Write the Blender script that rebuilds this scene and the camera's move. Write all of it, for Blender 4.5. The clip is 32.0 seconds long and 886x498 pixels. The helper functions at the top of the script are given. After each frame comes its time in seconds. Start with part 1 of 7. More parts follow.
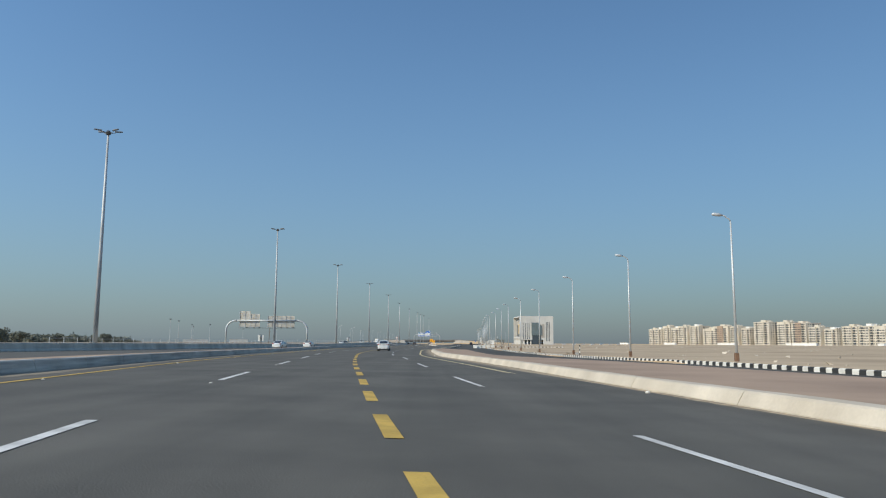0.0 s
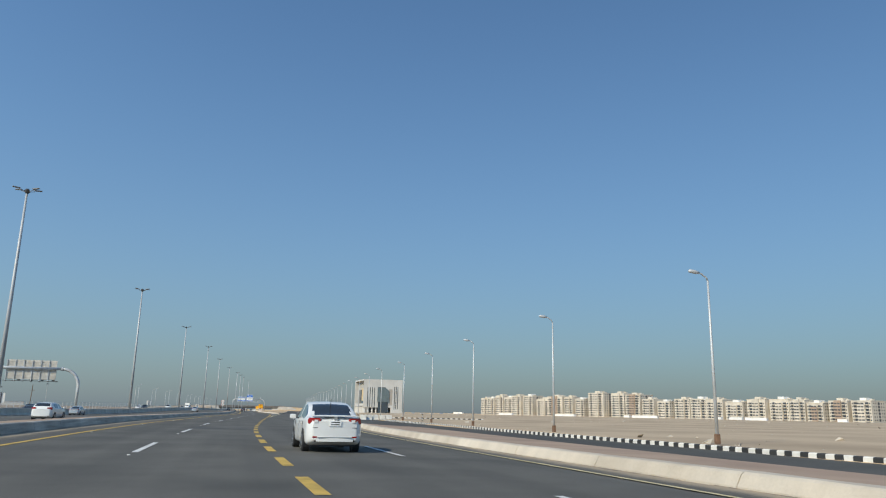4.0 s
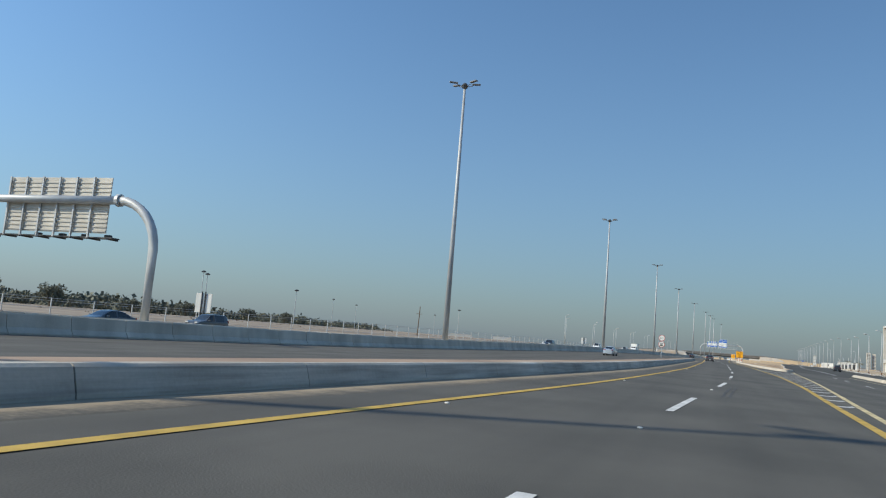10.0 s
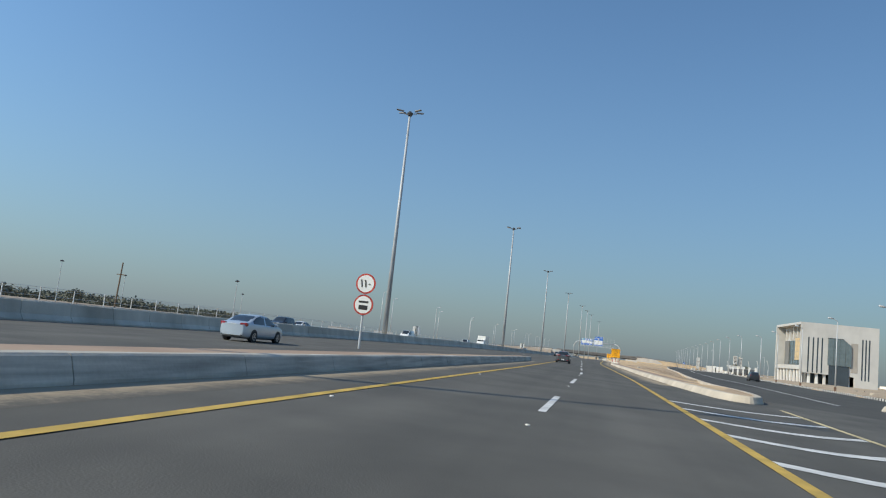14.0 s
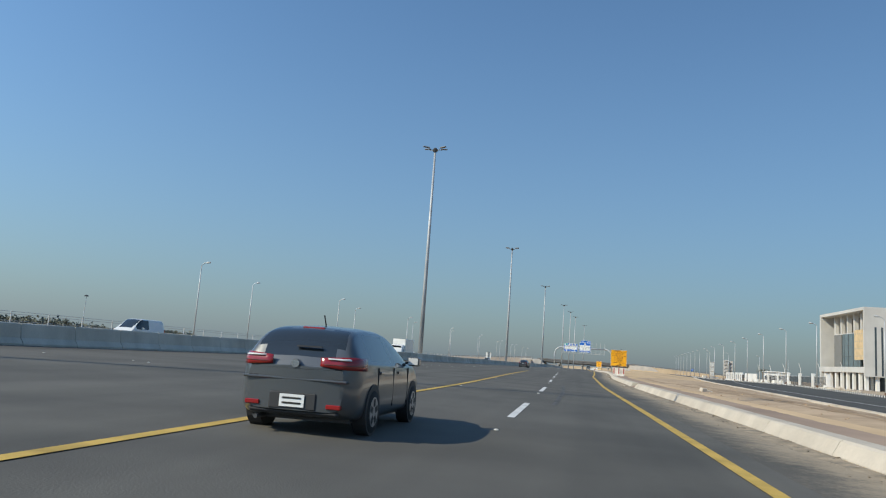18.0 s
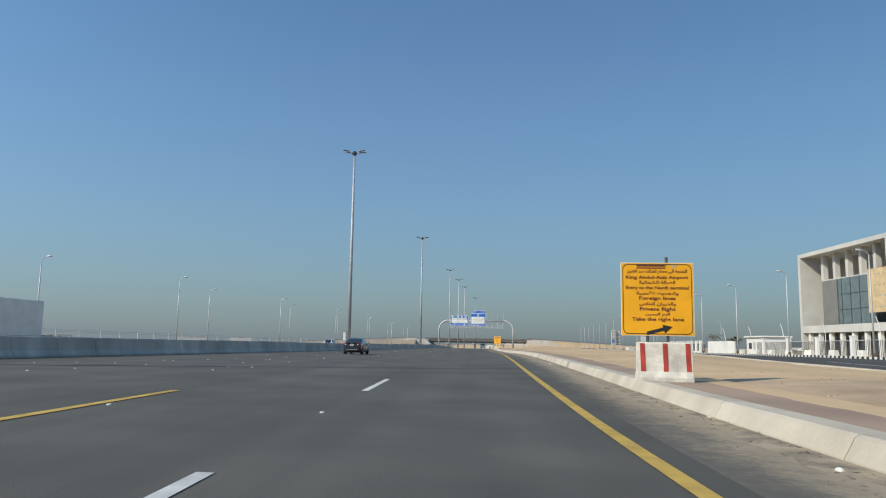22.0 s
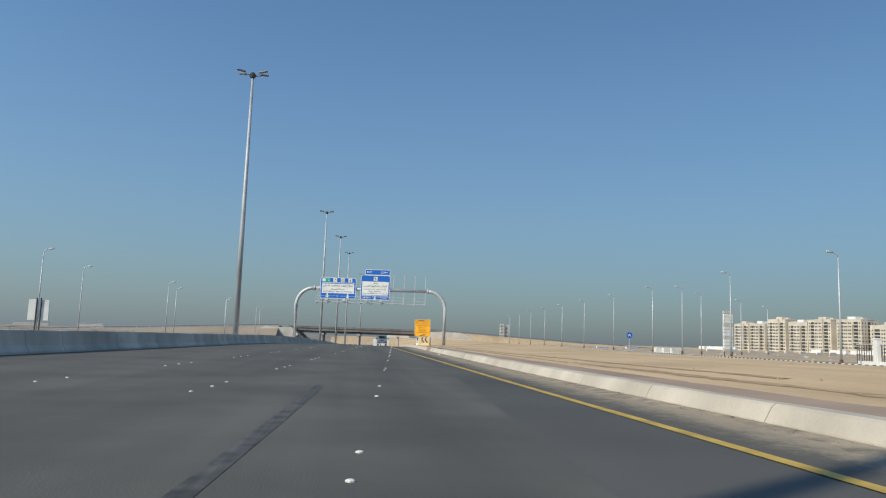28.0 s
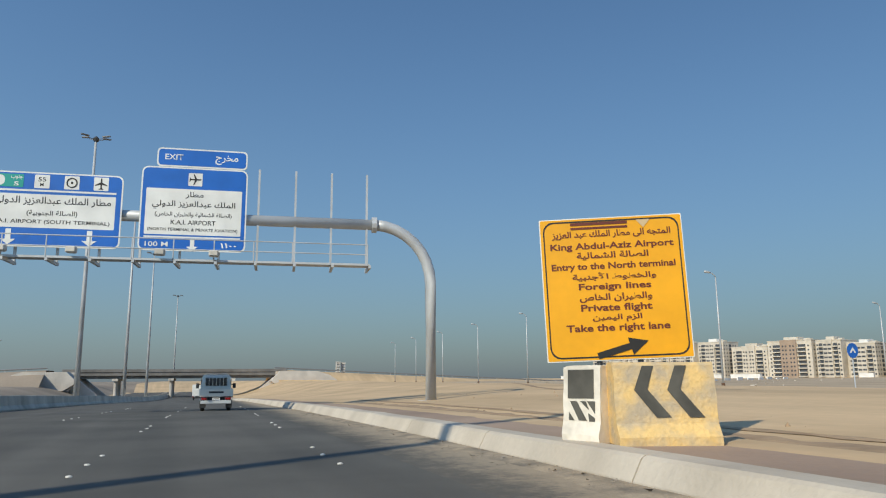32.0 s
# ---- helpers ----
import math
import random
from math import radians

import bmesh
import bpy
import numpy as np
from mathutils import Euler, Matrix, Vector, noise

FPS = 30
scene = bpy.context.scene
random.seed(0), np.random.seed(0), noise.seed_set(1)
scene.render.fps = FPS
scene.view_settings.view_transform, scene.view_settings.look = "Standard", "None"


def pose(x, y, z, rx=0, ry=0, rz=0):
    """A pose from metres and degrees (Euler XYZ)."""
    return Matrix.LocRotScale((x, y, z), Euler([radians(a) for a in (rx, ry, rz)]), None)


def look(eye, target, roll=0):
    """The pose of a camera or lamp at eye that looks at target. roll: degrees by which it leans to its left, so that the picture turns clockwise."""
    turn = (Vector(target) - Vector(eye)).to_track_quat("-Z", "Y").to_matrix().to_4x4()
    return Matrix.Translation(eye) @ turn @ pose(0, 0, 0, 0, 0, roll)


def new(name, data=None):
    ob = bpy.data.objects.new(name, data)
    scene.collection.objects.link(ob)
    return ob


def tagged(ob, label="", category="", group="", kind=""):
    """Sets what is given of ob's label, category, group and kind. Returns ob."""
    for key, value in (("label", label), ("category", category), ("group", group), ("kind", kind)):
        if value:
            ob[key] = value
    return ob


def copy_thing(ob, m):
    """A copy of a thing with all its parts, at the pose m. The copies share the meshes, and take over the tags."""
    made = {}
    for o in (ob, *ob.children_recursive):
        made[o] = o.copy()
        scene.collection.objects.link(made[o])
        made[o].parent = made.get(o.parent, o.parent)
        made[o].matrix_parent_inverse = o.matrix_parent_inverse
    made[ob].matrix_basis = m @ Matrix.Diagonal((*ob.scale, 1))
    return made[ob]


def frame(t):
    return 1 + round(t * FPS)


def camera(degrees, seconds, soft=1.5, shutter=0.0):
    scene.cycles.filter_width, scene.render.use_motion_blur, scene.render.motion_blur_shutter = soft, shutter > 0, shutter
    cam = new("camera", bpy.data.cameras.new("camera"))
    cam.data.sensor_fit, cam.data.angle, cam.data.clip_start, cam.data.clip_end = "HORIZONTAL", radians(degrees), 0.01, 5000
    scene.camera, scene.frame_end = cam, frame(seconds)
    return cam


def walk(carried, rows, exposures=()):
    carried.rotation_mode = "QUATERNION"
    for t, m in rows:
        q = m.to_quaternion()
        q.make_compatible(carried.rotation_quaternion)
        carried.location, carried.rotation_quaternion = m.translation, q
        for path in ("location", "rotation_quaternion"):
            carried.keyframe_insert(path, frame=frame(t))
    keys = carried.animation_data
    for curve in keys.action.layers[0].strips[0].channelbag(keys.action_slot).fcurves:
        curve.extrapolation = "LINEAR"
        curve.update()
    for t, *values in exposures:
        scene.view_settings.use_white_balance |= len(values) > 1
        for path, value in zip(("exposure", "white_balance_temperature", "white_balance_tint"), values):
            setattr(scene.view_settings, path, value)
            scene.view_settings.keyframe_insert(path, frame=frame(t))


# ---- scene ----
cam = camera(62.77, 32.0, 1.15)
PATH = [
    (0, (0.25, -0.02, 1.18), (0.292, 1.967, 1.437), 0.26),
    (0.5, (-1.07, 10.43, 1.22), (-0.823, 12.397, 1.475), -0.76),
    (1, (-2.23, 20.75, 1.18), (-1.852, 22.695, 1.433), -0.75),
    (1.5, (-3.36, 31.03, 1.19), (-2.896, 32.958, 1.443), -1.11),
    (2, (-4.66, 41.20, 1.30), (-4.066, 43.092, 1.546), -1.40),
    (2.5, (-6.02, 51.38, 1.22), (-5.424, 53.247, 1.607), 0.16),
    (3, (-7.24, 61.80, 1.22), (-6.672, 63.659, 1.670), 0.67),
    (3.5, (-8.27, 72.40, 1.22), (-7.731, 74.273, 1.665), 0.98),
    (5.5, (-9.51, 115.65, 1.18), (-9.127, 117.577, 1.589), 1.56),
    (6, (-9.31, 126.19, 1.23), (-9.032, 128.135, 1.593), 1.37),
    (6.5, (-9.09, 136.75, 1.27), (-8.925, 138.716, 1.609), 0.21),
    (7, (-8.82, 147.26, 1.24), (-8.827, 149.236, 1.560), 0.36),
    (7.5, (-8.54, 157.54, 1.18), (-8.743, 159.505, 1.496), 1.01),
    (8, (-8.19, 167.76, 1.20), (-8.580, 169.704, 1.485), 1.76),
    (8.5, (-7.76, 178.06, 1.22), (-8.340, 179.957, 1.479), 3.27),
    (9, (-7.36, 188.34, 1.27), (-7.973, 190.231, 1.505), 3.65),
    (9.5, (-6.84, 198.68, 1.22), (-7.509, 200.555, 1.454), 3.97),
    (10, (-6.27, 208.89, 1.23), (-6.969, 210.747, 1.464), 4.62),
    (10.5, (-5.67, 218.73, 1.21), (-6.372, 220.586, 1.442), 5.20),
    (11, (-5.05, 228.63, 1.18), (-5.696, 230.507, 1.413), 5.58),
    (11.5, (-4.46, 238.61, 1.19), (-5.000, 240.521, 1.426), 5.28),
    (12, (-4.02, 248.96, 1.21), (-4.533, 250.883, 1.448), 5.37),
    (12.5, (-3.69, 259.69, 1.22), (-4.166, 261.620, 1.461), 5.40),
    (13, (-3.47, 270.59, 1.20), (-3.906, 272.527, 1.444), 5.79),
    (13.5, (-3.37, 281.52, 1.26), (-3.790, 283.456, 1.508), 6.31),
    (15.5, (-2.45, 324.04, 1.24), (-2.912, 325.974, 1.491), 3.62),
    (16, (-2.50, 334.34, 1.20), (-3.154, 336.214, 1.428), 4.42),
    (16.5, (-2.60, 344.58, 1.21), (-3.264, 346.449, 1.422), 4.59),
    (17, (-2.68, 354.84, 1.22), (-3.220, 356.750, 1.456), 4.44),
    (17.5, (-2.75, 365.19, 1.20), (-3.161, 367.128, 1.467), 4.09),
    (18, (-2.80, 375.67, 1.22), (-3.174, 377.617, 1.512), 4.11),
    (18.5, (-2.79, 386.20, 1.21), (-3.118, 388.149, 1.511), 3.50),
    (19, (-2.76, 396.69, 1.20), (-2.983, 398.655, 1.512), 2.87),
    (19.5, (-2.77, 407.16, 1.21), (-2.945, 409.133, 1.515), 2.22),
    (20, (-2.73, 417.54, 1.17), (-2.857, 419.512, 1.472), 0.90),
    (20.5, (-2.69, 427.94, 1.22), (-2.790, 429.919, 1.505), 0.45),
    (21, (-2.69, 438.49, 1.19), (-2.774, 440.471, 1.445), 0.67),
    (21.5, (-2.69, 449.18, 1.21), (-2.756, 451.159, 1.473), 0.80),
    (22, (-2.73, 459.83, 1.23), (-2.800, 461.815, 1.489), 0.93),
    (22.5, (-2.79, 470.42, 1.23), (-2.846, 472.398, 1.492), 1.32),
    (23, (-2.82, 481.00, 1.23), (-2.875, 482.978, 1.488), 1.43),
    (23.5, (-2.85, 491.59, 1.22), (-2.897, 493.571, 1.475), 1.13),
    (24, (-2.85, 502.10, 1.22), (-2.891, 504.088, 1.468), 1.60),
    (24.5, (-2.89, 512.52, 1.22), (-2.927, 514.506, 1.467), 2.44),
    (26.5, (-3.61, 552.83, 1.22), (-3.702, 554.811, 1.466), 2.15),
    (27, (-3.55, 563.39, 1.22), (-3.703, 565.369, 1.461), 2.44),
    (27.5, (-3.46, 574.02, 1.21), (-3.618, 575.997, 1.445), 2.56),
    (28, (-3.40, 584.80, 1.22), (-3.152, 586.774, 1.466), 1.96),
    (28.5, (-3.41, 595.69, 1.23), (-2.825, 597.582, 1.502), 1.18),
    (29, (-3.31, 606.70, 1.22), (-2.627, 608.559, 1.498), 1.05),
    (29.5, (-3.02, 617.79, 1.23), (-2.272, 619.624, 1.546), 1.27),
    (30, (-2.56, 628.66, 1.23), (-1.764, 630.466, 1.576), 1.24),
    (30.5, (-2.04, 639.56, 1.21), (-1.201, 641.338, 1.571), 1.15),
    (31, (-1.41, 650.36, 1.22), (-0.563, 652.140, 1.575), 0.45),
    (31.5, (-0.73, 661.16, 1.21), (0.034, 662.975, 1.568), -0.15),
    (32, (-0.03, 672.06, 1.19), (0.664, 673.901, 1.542), -0.46),
]
walk(cam, [(t, look(eye, target, roll)) for t, eye, target, roll in PATH], [(0, 0.0, 6520, 5), (4, 0.03, 6520, 5), (8, 0.06, 6520, 5), (17, 0.05, 6520, 5), (21, -0.02, 6520, 5), (24, 0.0, 6520, 5), (28, -0.05, 6520, 5), (31, -0.1, 6520, 5), (32, -0.12, 6520, 5)])

# ---- light ----
world = bpy.data.worlds.new("world")
scene.world = world
world.use_nodes = True
wn = world.node_tree
sky = wn.nodes.new("ShaderNodeTexSky")
sky.sky_type = "NISHITA"
sky.sun_disc = False
sky.sun_elevation = radians(35)
sky.sun_rotation = radians(235)
sky.altitude = 900
sky.air_density = 1.25
sky.dust_density = 0.35
sky.ozone_density = 5.0
wn.nodes["Background"].inputs["Strength"].default_value = 0.134
# a grey-blue layer of dust haze that thins out with height, the same all round
where = wn.nodes.new("ShaderNodeTexCoord")
split = wn.nodes.new("ShaderNodeSeparateXYZ")
wn.links.new(where.outputs["Generated"], split.inputs[0])
clear = wn.nodes.new("ShaderNodeMath")
clear.operation, clear.use_clamp = "SUBTRACT", True
clear.inputs[0].default_value = 1.0
wn.links.new(split.outputs["Z"], clear.inputs[1])
thick = wn.nodes.new("ShaderNodeMath")
thick.operation = "POWER"
thick.inputs[1].default_value = 4.3
wn.links.new(clear.outputs[0], thick.inputs[0])
amount = wn.nodes.new("ShaderNodeMath")
amount.operation = "MULTIPLY"
amount.inputs[1].default_value = 0.93
wn.links.new(thick.outputs[0], amount.inputs[0])
haze = wn.nodes.new("ShaderNodeMix")
haze.data_type = "RGBA"
haze.inputs["B"].default_value = (1.27, 1.62, 2.0, 1)
wn.links.new(amount.outputs[0], haze.inputs["Factor"])
deep = wn.nodes.new("ShaderNodeVectorMath")
deep.operation = "MULTIPLY"
deep.inputs[1].default_value = (0.92, 1.02, 1.07)
wn.links.new(sky.outputs[0], deep.inputs[0])
wn.links.new(deep.outputs["Vector"], haze.inputs["A"])
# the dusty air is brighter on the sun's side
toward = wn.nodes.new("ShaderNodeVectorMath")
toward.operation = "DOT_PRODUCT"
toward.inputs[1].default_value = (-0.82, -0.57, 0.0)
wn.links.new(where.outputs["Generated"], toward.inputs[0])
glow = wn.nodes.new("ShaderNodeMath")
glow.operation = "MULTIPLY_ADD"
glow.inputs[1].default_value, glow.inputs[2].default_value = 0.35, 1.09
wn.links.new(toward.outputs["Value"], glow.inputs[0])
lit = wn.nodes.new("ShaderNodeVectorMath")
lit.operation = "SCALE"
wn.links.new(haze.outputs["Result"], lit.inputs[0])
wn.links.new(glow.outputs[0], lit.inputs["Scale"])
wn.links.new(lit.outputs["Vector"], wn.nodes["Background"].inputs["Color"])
sun = new("sun", bpy.data.lights.new("sun", "SUN"))
sun.data.energy, sun.data.angle, sun.data.color = 4.1, radians(0.6), (1.0, 0.9, 0.735)
sun.matrix_world = look((-82, -57, 70), (0, 0, 0))

# ---- materials ----


def material(name, base, rough=0.8, metal=0.0, var=0.12, scale=3.0, fine=60.0, bump=0.0, tint=None, coat=0.0, rnd=0.0):
    """Colour varied at two scales, with fine relief; rnd varies it from piece to piece."""
    m = bpy.data.materials.new(name)
    m.use_nodes = True
    n, l = m.node_tree.nodes, m.node_tree.links
    p = n["Principled BSDF"]
    p.inputs["Roughness"].default_value = rough
    p.inputs["Metallic"].default_value = metal
    p.inputs["Coat Weight"].default_value = coat
    geo = n.new("ShaderNodeNewGeometry")
    a = n.new("ShaderNodeTexNoise")
    a.inputs["Scale"].default_value, a.inputs["Detail"].default_value = 1.0 / scale, 5.0
    b = n.new("ShaderNodeTexNoise")
    b.inputs["Scale"].default_value, b.inputs["Detail"].default_value = fine, 2.0
    for t in (a, b):
        l.new(geo.outputs["Position"], t.inputs["Vector"])
    mix = n.new("ShaderNodeMix")
    mix.data_type = "RGBA"
    dark = tint or [c * (1 - 2.2 * var) for c in base]
    mix.inputs["A"].default_value = (*dark, 1)
    mix.inputs["B"].default_value = (*[min(1, c * (1 + 0.6 * var)) for c in base], 1)
    ramp = n.new("ShaderNodeMapRange")
    ramp.inputs["From Min"].default_value, ramp.inputs["From Max"].default_value = 0.3, 0.62
    l.new(a.outputs[0], ramp.inputs["Value"])
    l.new(ramp.outputs[0], mix.inputs["Factor"])
    hsv = n.new("ShaderNodeHueSaturation")
    l.new(mix.outputs["Result"], hsv.inputs["Color"])
    add = n.new("ShaderNodeMath")
    add.operation = "MULTIPLY_ADD"
    add.inputs[1].default_value, add.inputs[2].default_value = 1.4 * var, 1 - 0.7 * var
    l.new(b.outputs[0], add.inputs[0])
    if rnd:
        info = n.new("ShaderNodeObjectInfo")
        more = n.new("ShaderNodeMath")
        more.operation = "MULTIPLY_ADD"
        more.inputs[1].default_value = rnd
        l.new(info.outputs["Random"], more.inputs[0])
        l.new(add.outputs[0], more.inputs[2])
        add = more
    l.new(add.outputs[0], hsv.inputs["Value"])
    l.new(hsv.outputs[0], p.inputs["Base Color"])
    if bump:
        bp = n.new("ShaderNodeBump")
        bp.inputs["Strength"].default_value, bp.inputs["Distance"].default_value = bump, 0.02
        l.new(b.outputs[0], bp.inputs["Height"])
        l.new(bp.outputs[0], p.inputs["Normal"])
    return m


def streaked(m, width, strength, along="y"):
    """Long worn streaks laid over a material: tyre tracks along the road, water runs down a wall."""
    n, l = m.node_tree.nodes, m.node_tree.links
    hsv = [x for x in n if x.type == "HUE_SAT"][0]
    old = hsv.inputs["Value"].links[0].from_socket
    geo = n.new("ShaderNodeNewGeometry")
    mp = n.new("ShaderNodeMapping")
    mp.inputs["Scale"].default_value = (1 / width, 0.012, 0.3) if along == "y" else (1 / width, 1 / width, 0.25)
    t = n.new("ShaderNodeTexNoise")
    t.inputs["Scale"].default_value, t.inputs["Detail"].default_value = 1.0, 4.0
    l.new(geo.outputs["Position"], mp.inputs["Vector"])
    l.new(mp.outputs[0], t.inputs["Vector"])
    r = n.new("ShaderNodeMapRange")
    r.inputs["From Min"].default_value, r.inputs["From Max"].default_value = 0.32, 0.68
    r.inputs["To Min"].default_value, r.inputs["To Max"].default_value = 1 - strength, 1 + strength
    l.new(t.outputs[0], r.inputs["Value"])
    mul = n.new("ShaderNodeMath")
    mul.operation = "MULTIPLY"
    l.new(old, mul.inputs[0])
    l.new(r.outputs[0], mul.inputs[1])
    l.new(mul.outputs[0], hsv.inputs["Value"])
    return m


def plain(name, base, rough=0.5, metal=0.0, coat=0.0, var=0.06):
    return material(name, base, rough, metal, var, 1.2, 35.0, 0.0, None, coat)


ASPHALT = streaked(material("asphalt", (0.1, 0.0935, 0.079), 0.9, 0, 0.13, 3.4, 45.0, 0.25), 1.5, 0.17)


def dusty(name, road, dust):
    """Asphalt under dust that lies thicker towards a kerb; the layer 'dust' says how near the kerb is."""
    m = material(name, road, 0.9, 0, 0.13, 11.0, 55.0, 0.3)
    n, l = m.node_tree.nodes, m.node_tree.links
    p = n["Principled BSDF"]
    under = p.inputs["Base Color"].links[0].from_socket
    near = n.new("ShaderNodeAttribute")
    near.attribute_name = "dust"
    geo = n.new("ShaderNodeNewGeometry")
    total = near.outputs["Fac"]
    for scale, amount in ((0.35, 0.5), (2.2, 0.55), (11.0, 0.5), (45.0, 0.35)):
        t = n.new("ShaderNodeTexNoise")
        t.inputs["Scale"].default_value, t.inputs["Detail"].default_value = scale, 3.0
        l.new(geo.outputs["Position"], t.inputs["Vector"])
        add = n.new("ShaderNodeMath")
        add.operation = "MULTIPLY_ADD"
        add.inputs[1].default_value = amount
        l.new(t.outputs[0], add.inputs[0])
        l.new(total, add.inputs[2])
        total = add.outputs[0]
    r = n.new("ShaderNodeMapRange")
    r.interpolation_type = "SMOOTHSTEP"
    r.inputs["From Min"].default_value, r.inputs["From Max"].default_value = 1.08, 1.75
    l.new(total, r.inputs["Value"])
    mix = n.new("ShaderNodeMix")
    mix.data_type = "RGBA"
    mix.inputs["B"].default_value = (*dust, 1)
    l.new(r.outputs[0], mix.inputs["Factor"])
    l.new(under, mix.inputs["A"])
    l.new(mix.outputs["Result"], p.inputs["Base Color"])
    return m


DUSTY = dusty("dusty_asphalt", (0.107, 0.097, 0.079), (0.35, 0.282, 0.195))
PATCH = streaked(material("newer_asphalt", (0.086, 0.082, 0.073), 0.86, 0, 0.12, 7.0, 55.0, 0.25), 1.8, 0.1)
SKID = streaked(material("tyre_rubber_mark", (0.085, 0.082, 0.075), 0.8, 0, 0.3, 0.4, 30.0), 0.06, 0.2)
SERVICE = streaked(material("service_asphalt", (0.068, 0.064, 0.055), 0.93, 0, 0.14, 9.0, 22.0, 0.4), 2.0, 0.1)
SAND = streaked(material("sand", (0.555, 0.395, 0.228), 0.95, 0, 0.13, 9.0, 2.5, 0.9, (0.47, 0.33, 0.185)), 1.6, 0.09)
PLAIN = material("stony_desert_sand", (0.45, 0.345, 0.23), 0.95, 0, 0.16, 16.0, 1.6, 0.8, (0.34, 0.255, 0.165))
CHURNED = material("churned_brown_sand", (0.46, 0.335, 0.215), 0.95, 0, 0.17, 2.6, 3.5, 1.0, (0.35, 0.245, 0.15))
DAMP = material("damp_brown_sand", (0.36, 0.25, 0.15), 0.95, 0, 0.2, 0.8, 9.0, 0.8, (0.27, 0.185, 0.11))
DIRT = material("grey_brown_dirt", (0.3, 0.24, 0.18), 0.95, 0, 0.18, 22.0, 1.5, 0.8, (0.2, 0.165, 0.125))
GRAVEL = material("gravel", (0.33, 0.28, 0.22), 0.95, 0, 0.26, 1.2, 16.0, 1.0)
PAVING = material("brick_paving", (0.335, 0.238, 0.168), 0.9, 0, 0.12, 5.0, 9.0, 0.6, (0.26, 0.182, 0.13), 0, 0.12)
KERB = streaked(material("cast_concrete", (0.5, 0.44, 0.355), 0.85, 0, 0.12, 2.5, 14.0, 0.5, (0.42, 0.36, 0.28), 0, 0.1), 1.4, 0.1, "z")
BARRIER = streaked(material("barrier_concrete", (0.53, 0.485, 0.41), 0.85, 0, 0.14, 3.0, 12.0, 0.4, (0.4, 0.36, 0.295), 0, 0.16), 1.2, 0.12, "z")
SCUFFED = streaked(material("scuffed_kerb_concrete", (0.43, 0.4, 0.345), 0.88, 0, 0.16, 2.5, 14.0, 0.4, (0.33, 0.3, 0.255), 0, 0.1), 0.7, 0.26)
# tyre scuffs run along the face in thin bands
for x in SCUFFED.node_tree.nodes:
    if x.type == "MAPPING":
        x.inputs["Scale"].default_value = (0.5, 0.3, 8.0)
CONCRETE = streaked(material("bridge_concrete", (0.5, 0.46, 0.41), 0.85, 0, 0.1, 8.0, 6.0, 0.3), 3.0, 0.1, "z")
# bridge concrete with the deck's shade put into a darker base colour
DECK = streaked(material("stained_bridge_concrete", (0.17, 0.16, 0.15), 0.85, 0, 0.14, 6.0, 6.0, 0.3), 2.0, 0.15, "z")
WHITE_LINE = material("white_road_paint", (0.66, 0.65, 0.62), 0.75, 0, 0.14, 0.6, 26.0, 0.3)
FADED_WHITE = material("worn_white_road_paint", (0.47, 0.46, 0.43), 0.8, 0, 0.16, 0.7, 26.0, 0.3)
PALE_LINE = material("faded_yellow_road_paint", (0.64, 0.53, 0.29), 0.78, 0, 0.16, 0.7, 26.0, 0.3)
SOIL = material("washed_soil", (0.35, 0.262, 0.19), 0.95, 0, 0.14, 1.6, 14.0, 0.7, (0.29, 0.21, 0.15))
GRIT = material("brown_grit", (0.33, 0.265, 0.185), 0.95, 0, 0.3, 0.5, 22.0, 1.0, (0.17, 0.145, 0.11))
RUST = material("rusty_base_paint", (0.2, 0.115, 0.07), 0.8, 0.2, 0.2, 0.3, 20.0, 0.3)
OFFICE_GLASS = plain("grey_reflecting_glass", (0.17, 0.21, 0.22), 0.1, 0.25, 0.5, 0.1)
YELLOW_LINE = material("yellow_road_paint", (0.56, 0.37, 0.075), 0.75, 0, 0.14, 0.7, 26.0, 0.3)
KERB_WHITE = material("kerb_white_paint", (0.72, 0.69, 0.62), 0.8, 0, 0.1, 1.0, 20.0, 0.2)
KERB_BLACK = material("kerb_black_paint", (0.035, 0.035, 0.034), 0.8, 0, 0.15, 1.0, 20.0, 0.2)
GALV = material("galvanised_steel", (0.52, 0.53, 0.53), 0.5, 0.2, 0.08, 1.5, 9.0)
MAST = material("painted_mast_steel", (0.52, 0.53, 0.53), 0.5, 0.3, 0.08, 2.0, 9.0)
TALL_MAST = material("weathered_mast_steel", (0.45, 0.46, 0.465), 0.55, 0.25, 0.1, 2.0, 9.0)
DARK_STEEL = plain("dark_steel", (0.09, 0.09, 0.09), 0.5, 0.5)
SIGN_BACK = material("sign_back_aluminium", (0.58, 0.54, 0.47), 0.6, 0.1, 0.1, 1.5, 20.0)
SIGN_BLUE = plain("blue_sheeting", (0.015, 0.13, 0.5), 0.4)
SIGN_WHITE = plain("white_sheeting", (0.78, 0.77, 0.72), 0.4)
SIGN_GREEN = plain("green_sheeting", (0.02, 0.33, 0.27), 0.4)
SIGN_YELLOW = material("yellow_sheeting", (0.86, 0.395, 0.006), 0.4, 0, 0.05, 1.0, 8.0)
INK = plain("black_ink", (0.02, 0.018, 0.015), 0.5)
MAROON = plain("maroon_ink", (0.15, 0.03, 0.012), 0.5)
BLOCK_YELLOW = material("faded_yellow_block_paint", (0.66, 0.45, 0.18), 0.88, 0, 0.24, 0.3, 16.0, 0.9, (0.47, 0.38, 0.26))
